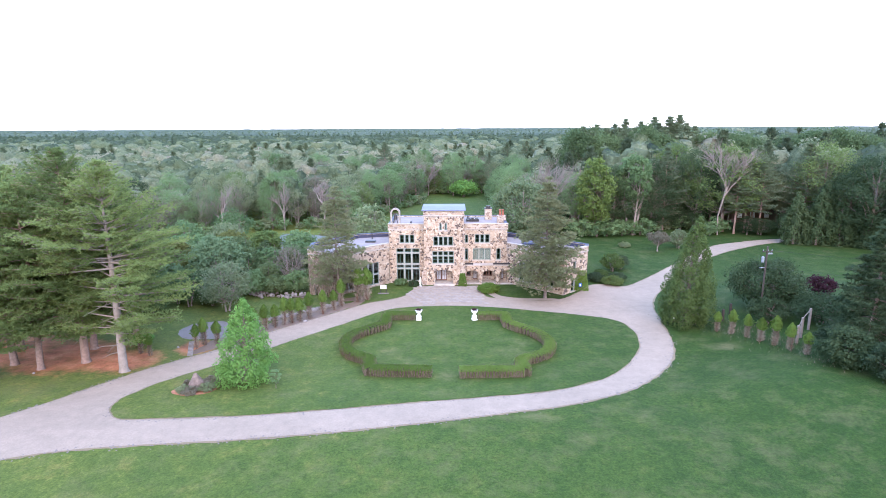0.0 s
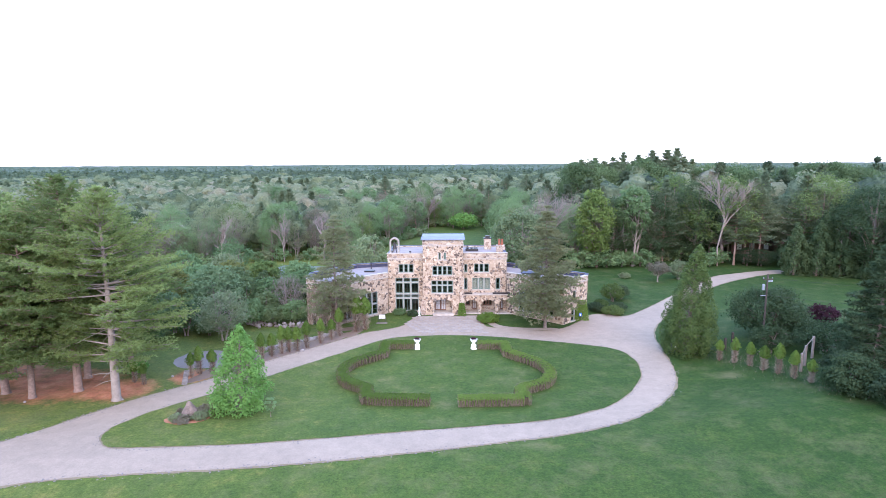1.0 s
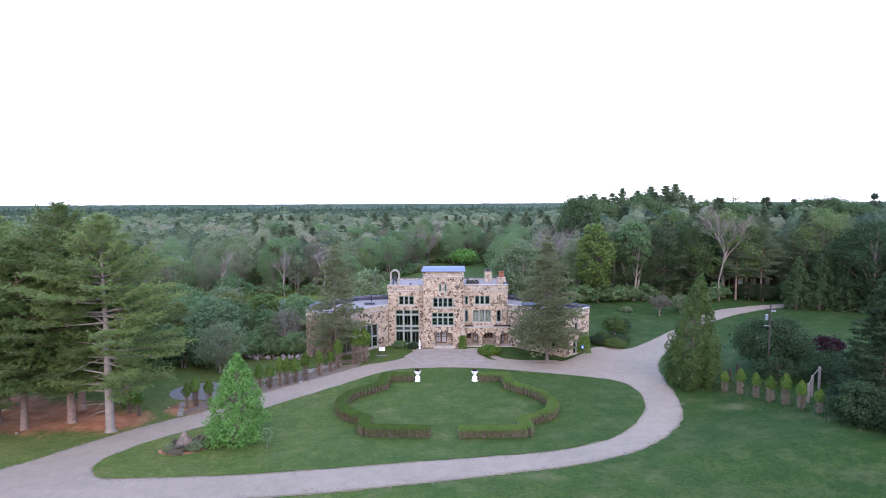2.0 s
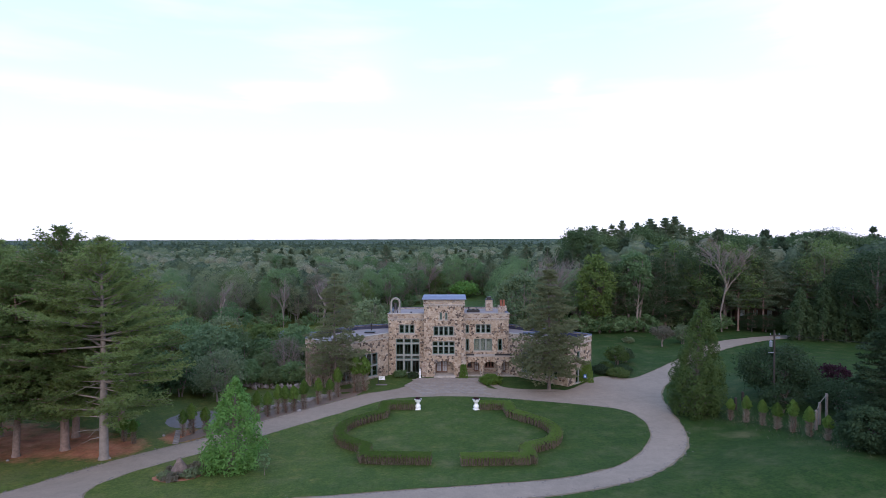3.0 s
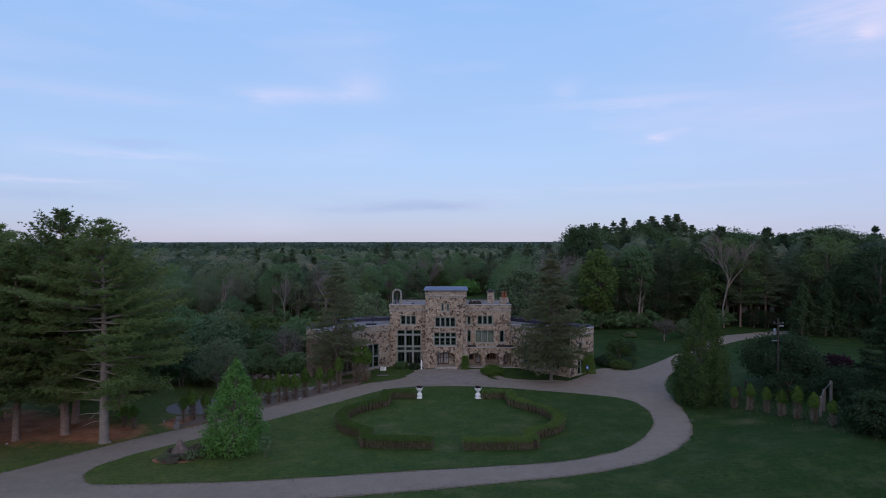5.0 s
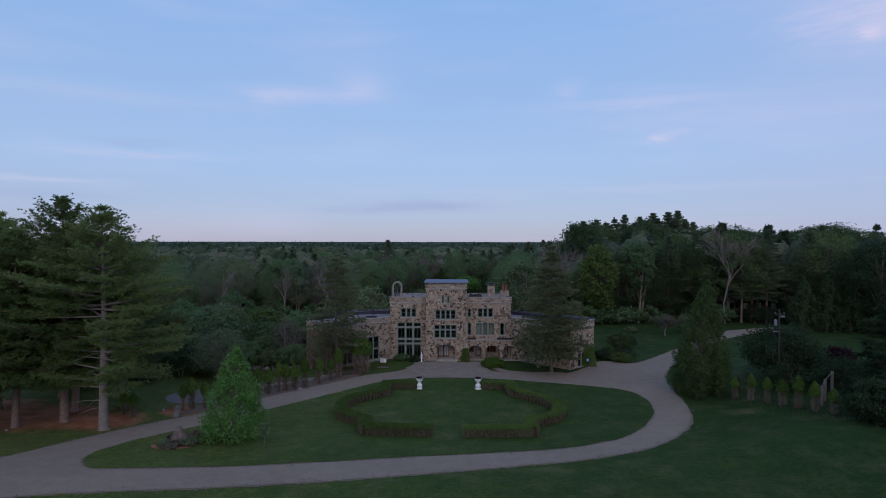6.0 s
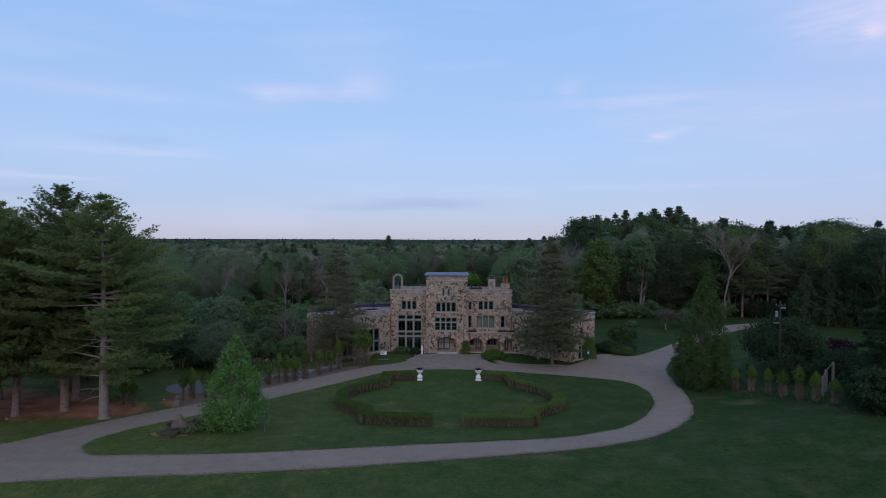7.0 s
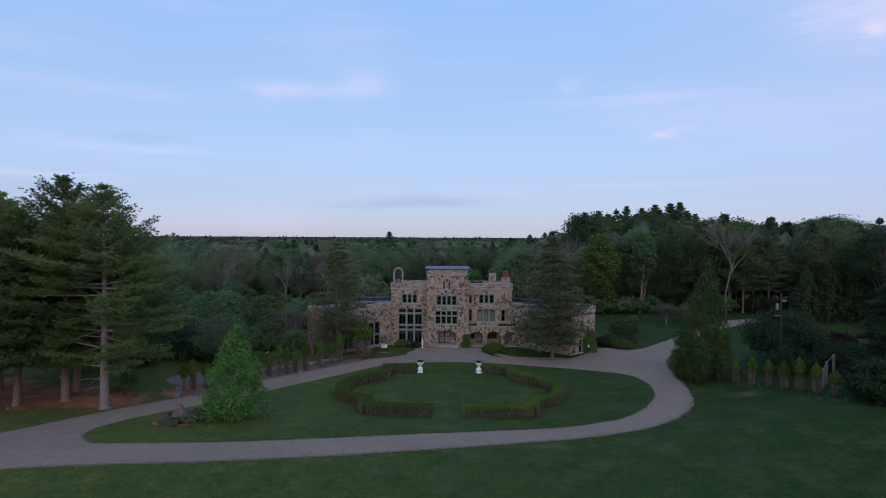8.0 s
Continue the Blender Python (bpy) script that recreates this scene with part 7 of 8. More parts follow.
def build_rockery():
    rng = np.random.default_rng(9)
    ob = thing("rockery", (-28.0, 91.0, -0.8), "rockery of pale and grey stones in the garden", "rockery")
    for k in range(64):
        s = k / 63
        x, y = -33.0 + 9.5 * s + rng.normal() * 0.25, 90.6 + rng.normal() * 0.55 + 0.6 * math.sin(s * 5)
        bm = bmesh.new()
        size = rng.uniform(0.16, 0.36)
        stone_lump(bm, (x, y, land(x, y) + size * 0.25 + rng.random() * 0.5), size, rng, rng.uniform(0.6, 1.3))
        part("stone", bm, M_PALEROCK if rng.random() < 0.35 else M_ROCK, ob)
    ob = thing("stone_wall", (-20.0, 80.6, 0.0), "tumbled low wall of pale field stones beside the drive", "wall")
    for k in range(80):
        s = rng.random()
        x, y = -26.5 + 9.5 * s + rng.normal() * 0.3, 76.2 + 8.2 * s + rng.normal() * 0.35
        bm = bmesh.new()
        size = rng.uniform(0.16, 0.42)
        stone_lump(bm, (x, y, land(x, y) + size * 0.3), size, rng, 0.75)
        part("stone", bm, M_PALEROCK if rng.random() < 0.3 else M_ROCK, ob)
    for x, y, s in ((-20.2, 75.9, 0.34), (-33.8, 66.3, 0.2), (-46.2, 58.2, 0.18), (-35.8, 59.0, 0.14)):
        ob = thing("white_stone", (x, y, 0.0), "single pale stone lying on the ground", "stone")
        bm = bmesh.new()
        stone_lump(bm, (x, y, land(x, y) + s * 0.35), s, rng, 0.7)
        part("stone", bm, M_PALEROCK, ob)
    ob = thing("stone_steps", (-32.0, 65.8, 0.0), "narrow row of flat grey stone steps", "steps")
    for k in range(9):
        s = k / 8
        bm = bmesh.new()
        x, y = -31.2 - 1.7 * s, 63.9 + 4.2 * s
        box(bm, -0.32, 0.32, -0.17, 0.17, 0.0, 0.12, Matrix.Translation((x, y, land(x, y))) @ Matrix.Rotation(0.38 + rng.normal() * 0.1, 4, "Z"))
        soften(bm, 0.03)
        part("step", bm, M_ROCK, ob)


def build_sign():
    ob = thing("garden_sign", (-10.7, 90.4, 0.0), "white information board on dark posts", "sign")
    for x in (-11.25, -10.2):
        bm = bmesh.new()
        box(bm, x - 0.04, x + 0.04, 90.36, 90.44, 0.0, 1.25)
        part("post", bm, M_DARKMETAL, ob)
    bm = bmesh.new()
    box(bm, -11.2, -10.2, 90.28, 90.34, 0.70, 1.32)
    soften(bm, 0.01)
    board = part("board", bm, M_WHITE, ob, "white board with small dark lines")
    for k in range(3):
        bm = bmesh.new()
        box(bm, -11.15, -10.35 - 0.15 * k, 90.272, 90.277, 1.2 - 0.16 * k, 1.25 - 0.16 * k)
        child("text_bar", bm, M_TEAL, board)
    bm = bmesh.new()
    box(bm, -11.6, -9.8, 89.6, 90.2, 0.0, 0.08)
    soften(bm, 0.02)
    part("slab", bm, M_FLAG, ob, "flat grey stone slab")
    ob = thing("blue_sign", (22.1, 91.0, 0.0), "small blue sign on a post beside the ivy", "sign")
    bm = bmesh.new()
    box(bm, 22.07, 22.13, 91.0, 91.06, 0, 1.3)
    part("post", bm, M_DARKMETAL, ob)
    bm = bmesh.new()
    box(bm, 21.88, 22.32, 90.95, 90.99, 0.85, 1.42)
    b = part("panel", bm, M_BLUE, ob, "blue panel with a white mark")
    bm = bmesh.new()
    cyl(bm, 22.1, 90.935, 1.0, 1.25, 0.1, 0.1)
    child("mark", bm, M_WHITE, b)
    ob = thing("statuette", (-4.75, 94.2, 0.0), "small white garden statuette on a pedestal", "statuette")
    bm = bmesh.new()
    turned(bm, -4.75, 94.2, [(0.22, 0.0), (0.22, 0.08), (0.13, 0.14), (0.12, 0.5), (0.2, 0.56), (0.2, 0.62), (0.1, 0.66), (0.14, 0.85), (0.16, 1.1), (0.1, 1.3), (0.06, 1.36), (0.1, 1.46), (0.08, 1.58), (0.02, 1.62)], 14)
    part("figure", bm, M_WHITE, ob)


def build_pole():
    x, y = 41.7, 72.2
    z = land(x, y)
    ob = thing("utility_pole", (x, y, z), "weathered wooden utility pole with transformer and wires", "pole")
    bm = bmesh.new()
    cyl(bm, x, y, z - 0.3, z + 9.95, 0.14, 0.10, 12)
    part("pole", bm, M_WOOD, ob)
    bm = bmesh.new()
    turned(bm, x - 0.5, y - 0.1, [(0.15, z + 7.85), (0.19, z + 7.90), (0.19, z + 8.55), (0.15, z + 8.61), (0.05, z + 8.67)], 14)
    part("transformer", bm, M_PALEMETAL, ob, "pale grey transformer can")
    bm = bmesh.new()
    box(bm, x - 0.6, x + 0.7, y - 0.06, y + 0.06, z + 9.20, z + 9.33)
    part("crossarm", bm, M_WOOD, ob)
    for k, dx in enumerate((-0.5, 0.1, 0.6)):
        bm = bmesh.new()
        turned(bm, x + dx, y, [(0.03, z + 9.33), (0.06, z + 9.39), (0.06, z + 9.49), (0.02, z + 9.55)], 8)
        part("insulator", bm, M_PALEMETAL, ob)
    bm = bmesh.new()
    box(bm, x - 0.75, x - 0.1, y - 0.05, y + 0.05, z + 7.05, z + 7.15)
    part("bracket", bm, M_PALEMETAL, ob)
    bm = bmesh.new()
    box(bm, x + 0.1, x + 0.7, y - 0.05, y + 0.05, z + 8.90, z + 9.10)
    part("bracket", bm, M_PALEMETAL, ob)
    for (z0, ex, ey, ez) in ((9.45, 92.0, 66.0, 9.4), (7.15, 92.0, 66.5, 6.6)):
        pts = [(x + (ex - x) * s, y + (ey - y) * s, z + z0 + (ez + z - z - z0) * s - 1.4 * math.sin(math.pi * s)) for s in np.linspace(0, 1, 14)]
        mesh_part("wire", tri_mesh("wire", *tube(pts, [0.010] * 14, 4)), M_DARKMETAL, ob, "sagging wire")


def build_bits():
    x, y = 31.6, 75.7
    ob = thing("rubbish_bin", (x, y, land(x, y)), "dark blue plastic rubbish bin beside the cedar", "bin")
    z = land(x, y)
    bm = bmesh.new()
    turned(bm, x, y, [(0.36, z), (0.46, z + 1.0), (0.48, z + 1.02)], 12)
    b = part("body", bm, M_NAVY, ob)
    bm = bmesh.new()
    turned(bm, x, y, [(0.50, z + 1.022), (0.50, z + 1.08), (0.30, z + 1.2), (0.05, z + 1.22)], 12)
    part("lid", bm, M_NAVY, ob)
    bm = bmesh.new()
    box(bm, x - 0.16, x + 0.16, y - 0.475, y - 0.455, z + 0.72, z + 0.9)
    child("label", bm, M_WHITE, b)
    for x, y, h in ((32.7, 80.4, 1.1), (37.7, 73.9, 1.6), (39.4, 75.4, 1.7)):
        z = land(x, y)
        ob = thing("wooden_post", (x, y, z), "weathered grey wooden post standing in the grass", "post")
        bm = bmesh.new()
        box(bm, x - 0.14, x + 0.14, y - 0.14, y + 0.14, z - 0.2, z + h)
        soften(bm, 0.03)
        part("post", bm, M_WOOD, ob)
    ob = thing("timber_gate", (40.9, 62.5, land(40.9, 62.5)), "weathered timber posts with a sloping rail", "gate")
    tops = []
    for x, y, h in ((40.7, 62.3, 2.2), (42.1, 63.9, 2.5), (44.4, 66.2, 2.7)):
        z = land(x, y)
        bm = bmesh.new()
        box(bm, x - 0.12, x + 0.12, y - 0.12, y + 0.12, z - 0.2, z + h)
        soften(bm, 0.03)
        part("post", bm, M_PALEWOOD, ob)
        tops.append((x, y, z + h - 0.1))
    mesh_part("rail", tri_mesh("rail", *tube(tops, [0.04] * 3, 6)), M_PALEWOOD, ob, "weathered hand rail")
    rng = np.random.default_rng(17)
    ob = thing("stone_pile", (44.5, 63.0, land(44.5, 63.0)), "pile of flat grey stones by the timber posts", "stones")
    for k in range(14):
        x, y = 44.6 + rng.normal() * 0.9, 62.6 + rng.normal() * 0.6
        bm = bmesh.new()
        s = rng.uniform(0.2, 0.45)
        stone_lump(bm, (x, y, land(x, y) + s * 0.3 + 0.25 * rng.random()), s, rng, 0.45)
        part("stone", bm, M_ROCK, ob)
    ob = thing("stone_pile", (41.6, 71.0, land(41.6, 71.0)), "pile of flat grey stones below the round tree", "stones")
    for k in range(9):
        x, y = 41.6 + rng.normal() * 0.7, 71.0 + rng.normal() * 0.4
        bm = bmesh.new()
        s = rng.uniform(0.2, 0.4)
        stone_lump(bm, (x, y, land(x, y) + s * 0.3), s, rng, 0.45)
        part("stone", bm, M_ROCK, ob)
    # the house half hidden in the woods
    ob = thing("wood_cabin", (87, 160, 0), "low dark cabin with a grey roof among the trees", "house")
    bm = bmesh.new()
    box(bm, 80.5, 93.5, 160, 166.5, -0.2, 4.4)
    part("wall", bm, M_DOOR, ob)
    bm = bmesh.new()
    a = [bm.verts.new(p) for p in ((79.8, 159.2, 4.35), (94.2, 159.2, 4.35), (94.2, 167.3, 4.35), (79.8, 167.3, 4.35), (79.8, 163.2, 7.3), (94.2, 163.2, 7.3))]
    for f in ((0, 1, 5, 4), (2, 3, 4, 5), (0, 4, 3), (1, 2, 5), (0, 3, 2, 1)):
        bm.faces.new([a[i] for i in f])
    part("roof", bm, M_FELT, ob, "grey felt roof")
    for x in (82.0, 85.6, 89.6):
        bm = bmesh.new()
        box(bm, x, x + 1.3, 159.88, 159.99, 1.3, 3.0)
        box(bm, x + 0.12, x + 0.60, 159.84, 159.88, 1.42, 2.88)
        box(bm, x + 0.70, x + 1.18, 159.84, 159.88, 1.42, 2.88)
        part("window", bm, M_WHITE, ob)
    bm = bmesh.new()
    box(bm, 79.8, 94.2, 159.12, 159.2, 4.1, 4.34)
    part("gutter", bm, M_WHITE, ob, "white eaves board")


M_FELT = plain("grey_roof_felt", (0.16, 0.16, 0.17), 0.8, vary=0.25, scale=1.0)
M_BLUE = plain("blue_sign_paint", (0.03, 0.13, 0.42), 0.5, vary=0.1)
M_NAVY = plain("navy_plastic", (0.012, 0.022, 0.05), 0.45, vary=0.2)
M_PALEMETAL = plain("pale_grey_metal", (0.20, 0.22, 0.25), 0.5, 0.3, vary=0.15)
M_PALEWOOD = plain("silvered_wood", (0.22, 0.18, 0.155), 0.85, vary=0.35, scale=4)
build_rock_bed()
build_rockery()
build_sign()
build_pole()
build_bits()


def build_forecourt():
    """Uneven flagstones before the entrance, each a piece of its own."""
    yard = [(-4.2, 84.0), (-6.9, 89.0), (-5.6, 93.2), (-4.6, 94.2), (2.2, 94.25), (5.2, 94.6), (5.6, 89.8), (6.1, 84.2), (1.0, 84.9)]
    base = sheet("forecourt", ragged(np.array(yard, float), 0.2, seed=41), 0.05, M_DRIVE, "paved forecourt of uneven grey flagstones", "pavement")
    rng = np.random.default_rng(42)
    meshes = []
    for k in range(8):
        bm = bmesh.new()
        n = 5 + k % 3
        ang = np.sort(np.linspace(0, 2 * math.pi, n, endpoint=False) + rng.uniform(-0.25, 0.25, n))
        lo = [(math.cos(a) * 0.56 * rng.uniform(0.85, 1.1), math.sin(a) * 0.44 * rng.uniform(0.85, 1.1)) for a in ang]
        b0 = [bm.verts.new((x, y, -0.02)) for x, y in lo]
        b1 = [bm.verts.new((x, y, 0.015)) for x, y in lo]
        b2 = [bm.verts.new((x * 0.94, y * 0.94, 0.028)) for x, y in lo]
        for p, q in ((b0, b1), (b1, b2)):
            for i in range(n):
                bm.faces.new((p[i], p[(i + 1) % n], q[(i + 1) % n], q[i]))
        bm.faces.new(b2)
        me = bpy.data.meshes.new("flagstone")
        bm.to_mesh(me)
        bm.free()
        me.materials.append(M_FLAGS)
        meshes.append(me)
    xs, ys = np.arange(-6.6, 6.2, 1.06), np.arange(84.4, 94.4, 0.86)
    P = [(x + (0.5 if j % 2 else 0) + rng.normal() * 0.07, y + rng.normal() * 0.05) for j, y in enumerate(ys) for x in xs]
    X, Y = np.array([p[0] for p in P]), np.array([p[1] for p in P])
    for (x, y), ok in zip(P, inside(yard, X, Y)):
        if ok:
            ob = new("flagstone", meshes[rng.integers(0, 8)])
            ob.parent = base
            ob.matrix_basis = Matrix.LocRotScale((x, y, 0.055), Euler((rng.normal() * 0.01, rng.normal() * 0.01, rng.choice((0, math.pi)) + rng.normal() * 0.12)), (rng.uniform(0.88, 1.05),) * 3)


def flag_material():
    m, nt, b, _ = nodes("flagstones")
    co = object_space(nt)
    info = nt.nodes.new("ShaderNodeObjectInfo")
    c = ramp_node(nt, [(0.0, (0.205, 0.168, 0.140)), (0.4, (0.235, 0.192, 0.160)), (0.75, (0.255, 0.212, 0.180)), (1.0, (0.215, 0.175, 0.145))], info.outputs["Random"])
    n = noise_node(nt, 6, 5, co, 0.7)
    c = mix_node(nt, 0.5, c, ramp_node(nt, [(0.3, (0.6, 0.6, 0.6)), (0.7, (1.3, 1.3, 1.3))], n.outputs["Fac"]), "MULTIPLY")
    nt.links.new(c, b.inputs["Base Color"])
    b.inputs["Roughness"].default_value = 0.9
    bump_node(nt, b, n.outputs["Fac"], 0.4, 0.02)
    return m


M_FLAGS = flag_material()


# ---- the woods ----
CLEAR = [(-140, 60), (-92, 104), (-70, 128), (-52, 147), (-27, 154), (-13, 200), (-10, 232), (16, 228), (19, 190), (14, 150), (26, 143), (45, 141), (60, 149), (70, 142), (80, 139), (92, 139), (92, 132), (78, 130), (88, 127), (97, 123), (103, 112), (92, 92), (78, 80), (62, 66),
         (54, 50), (60, 20), (160, -60), (-160, -60)]


def inside(poly, X, Y):
    P = np.array(poly, float)
    hit = np.zeros(len(X), bool)
    for (x0, y0), (x1, y1) in zip(P, np.roll(P, -1, 0)):
        c = ((y0 > Y) != (y1 > Y)) & (X < (x1 - x0) * (Y - y0) / (y1 - y0 + 1e-12) + x0)
        hit ^= c
    return hit


def edge_distance(poly, X, Y):
    P = np.array(poly, float)
    best = np.full(len(X), 1e9)
    for a, b in zip(P, np.roll(P, -1, 0)):
        d = b - a
        s = np.clip(((X - a[0]) * d[0] + (Y - a[1]) * d[1]) / (d @ d), 0, 1)
        best = np.minimum(best, np.hypot(X - a[0] - s * d[0], Y - a[1] - s * d[1]))
    return best


def scatter(lo, hi, step, rng):
    """Jittered places in the part of the view between two depths."""
    ys = np.arange(lo, hi, step)
    out = []
    for y in ys:
        w = 0.84 * y + 25
        xs = np.arange(-w, w, step)
        out.append(np.stack([xs + rng.uniform(-0.42, 0.42, len(xs)) * step, y + rng.uniform(-0.42, 0.42, len(xs)) * step], 1))
    return np.concatenate(out)


def canopy(x, y):
    """The height of the woods."""
    tall = step01(18, 60, x) * (1 - step01(260, 420, y))
    return 14.2 + 8.4 * tall + 2.2 * noise.noise((x * 0.012, y * 0.012, 3.0)) + 0.6 * step01(300, 900, y)


def in_gap(at):
    """The opening in the wood's edge before the cabin."""
    slope = at[:, 0] / at[:, 1]
    return (slope > 0.500) & (slope < 0.580) & (at[:, 1] > 132) & (at[:, 1] < 166)


def build_edge_trees():
    """The trees that can be told apart along the wood's edge."""
    rng = np.random.default_rng(71)
    G = "trees at the wood's edge"
    kinds = [
        plant("oak_tree", (-76, 153), *broadleaf(31, 16, 4.8, 2.2, 96, 110, 0.18, 0.26, lump=(0.20, 0.40), limbs=2, fine=True), L_BROAD, M_BARK, "green broad-leaved tree at the wood's edge", "tree", group=G),
        plant("birch_tree", (-68, 158), *broadleaf(32, 16, 4.2, 3.6, 84, 66, 0.23, 0.2, stems=3, gap=0.2, lump=(0.20, 0.40), limbs=1, fine=True), L_GREY, M_PALEBARK, "thin grey green tree with pale stems", "tree", group=G),
        plant("oak_tree", (-61, 160), *broadleaf(33, 16, 4.6, 2.0, 96, 100, 0.18, 0.25, gap=0.06, lump=(0.20, 0.40), limbs=2, fine=True), L_LIME, M_BARK, "yellow green broad-leaved tree at the wood's edge", "tree", group=G),
        plant("pine_tree", (-54, 162), *white_pine(34, 15, 3.6, 1.5, 15, 5, 0.48, 6, 0.40, 0.13, 0.24, swell=1.6, dead=3), L_STAND, M_PINEBARK, "dark pine at the wood's edge", "tree", group=G),
        plant("maple_tree", (-47, 164), *broadleaf(35, 16, 4.4, 3.2, 88, 78, 0.24, 0.24, stems=2, gap=0.1, lump=(0.20, 0.40), limbs=2, fine=True), L_BROAD, M_PALEBARK, "green tree with forked pale trunk", "tree", group=G),
        plant("ash_tree", (-40, 168), *broadleaf(36, 14, 4.2, 3.4, 84, 66, 0.19, 0.22, stems=2, gap=0.2, lump=(0.20, 0.42), limbs=1, fine=True), L_RUST, M_GREYTWIG, "brownish tree with thin spring buds", "tree", group=G),
        plant("oak_tree", (-84, 150), *broadleaf(48, 15, 4.6, 1.0, 96, 110, 0.18, 0.26, lump=(0.20, 0.40), limbs=2, fine=True), L_DEEP, M_BARK, "dark green broad-leaved tree at the wood's edge", "tree", group=G),
    ]
    at = scatter(60, 260, 6.0, rng)
    keep = ~inside(CLEAR, at[:, 0], at[:, 1])
    at = at[keep]
    d = edge_distance(CLEAR, at[:, 0], at[:, 1])
    near = at[d < 8.5]
    near = near[np.abs(near[:, 0]) < 0.82 * near[:, 1] + 8]
    near = near[~in_gap(near)]
    for x, y in near:
        h = canopy(x, y) * rng.uniform(0.72, 1.12)
        if x > 68:
            k = rng.choice(7, p=[0.15, 0.06, 0.07, 0.12, 0.05, 0.07, 0.48])
        elif x > 25:
            k = rng.choice(7, p=[0.24, 0.07, 0.11, 0.06, 0.06, 0.08, 0.38])
        else:
            k = rng.choice(7, p=[0.18, 0.36, 0.10, 0.03, 0.15, 0.16, 0.02])
        s = h / 16
        again(kinds[k], (x, y), rng.random() * 6.28, (s * rng.uniform(0.8, 1.4), s))
    for i, (x, y, w, h) in enumerate(((52.0, 147.5, 1.3, 1.2), (55.5, 149.5, 1.5, 1.4), (58.6, 150.0, 1.4, 1.3), (61.6, 149.4, 1.5, 1.5), (64.6, 147.5, 1.2, 1.2), (57.0, 153.0, 2.0, 2.0), (62.0, 153.5, 2.0, 2.2), (75.5, 141.5, 1.2, 1.3), (78.5, 140.6, 1.2, 1.2), (84.0, 140.0, 1.3, 1.5))):
        again(kinds[6], (x, y), i * 1.3, (w * 0.55, h * 0.26), "low dark bush in the shade of the woods")
    # a stand of tall trees beyond the side lawn
    G = "tall trees above the woods"
    tall = plant("pine_tree", (66.0, 190.0), *white_pine(37, 27.4, 5.4, 8.0, 19, 5, 0.48, 7, 0.55, 0.17, 0.34, swell=1.7, dead=5), L_STAND, M_PINEBARK, "tall dark pine rising above the woods", "tree", group=G)
    for i, (x, y, w, h) in enumerate(((71.5, 188, 1.3, 1.0), (75.8, 191, 1.15, 1.02), (59.0, 194, 1.0, 0.98), (69.0, 195, 1.2, 1.0), (79.0, 193, 1.0, 0.93), (62.5, 189, 1.0, 0.95), (49.0, 192, 1.1, 0.92), (44.0, 190, 1.1, 0.90), (83.0, 196, 1.1, 0.9), (73.6, 187, 1.3, 0.92), (64.5, 188, 1.2, 0.9), (67.5, 187, 1.3, 0.93), (77.5, 189, 1.3, 0.9), (60.8, 188, 1.2, 0.88), (56.4, 187, 1.2, 0.86), (51.2, 188, 1.3, 0.88), (46.6, 187, 1.3, 0.85), (70.0, 186, 1.2, 0.86))):
        again(tall, (x, y), i * 2.1, (w, h * 1.09))
    spruce = plant("spruce_tree", (53.8, 188.0), *conifer(40, 28.0, 5.2, 2.0, 30, 6, 16, 8, 0.75, 0.30, 0.3, rise=0.05, droop=0.1, taper=0.7, start=0.1, rag=0.35), L_STAND, M_BARK, "pointed dark spruce above the woods", "tree", group=G)
    again(spruce, (56.8, 194.0), 1.0, (0.9, 0.95))
    for i, (x, y, w, h) in enumerate(((72.6, 142.5, 0.8, 0.74), (76.2, 144.5, 0.8, 0.78), (79.2, 147.0, 0.9, 0.80), (78.4, 141.8, 0.7, 0.70), (83.0, 150.0, 0.9, 0.85))):
        again(tall, (x, y), i * 1.9, (w, h), "tall dark pine with a bare trunk before the cabin")
    dense = plant("oak_tree", (97.0, 196.0), *broadleaf(49, 25, 7.6, 5.0, 140, 100, 0.38, 0.4, lump=(0.22, 0.40), limbs=3, fine=True), L_OAK, M_BARK, "tall broad oak rising above the woods", "tree", group=G)
    for i, (k, x, y, w, h) in enumerate(((0, 42.0, 187, 24.4, 26.6), (0, 46.5, 192, 24, 27.4), (2, 62.0, 186, 21, 28.0), (0, 50.0, 184, 22, 25.6), (0, 66.0, 182, 22, 25.6), (4, 84.0, 190, 24, 25.6), (0, 92.0, 187, 26, 25.2), (4, 101.0, 192, 24, 24.4), (0, 126.0, 190, 30, 26.6), (0, 119.0, 193, 26, 25.6), (2, 134.0, 188, 26, 24.8), (0, 111.0, 188, 24, 24.0))):
        again(dense, (x, y), i * 1.7, (w / 26, h / 25 * 1.03))
    # trees breaking the skyline behind the house
    for i in range(26):
        x, y = -84 + i * 4.3 + rng.normal() * 1.5, 236 + rng.uniform(-14, 30)
        h = rng.uniform(15.2, 18.0)
        again(kinds[(0, 1, 4, 5, 3)[i % 5]], (x, y), i * 1.3, (rng.uniform(15, 22) / 16, h / 16))
    # single pines that stand above the far canopy
    for i, (x, y, h, w) in enumerate(((-28.5, 250, 22.0, 1.5), (30, 300, 19.6, 1.4), (39, 290, 21.2, 1.5), (45, 280, 22.2, 1.5))):
        again(tall, (x, y), i * 1.4, (w * 0.62, h / 29))
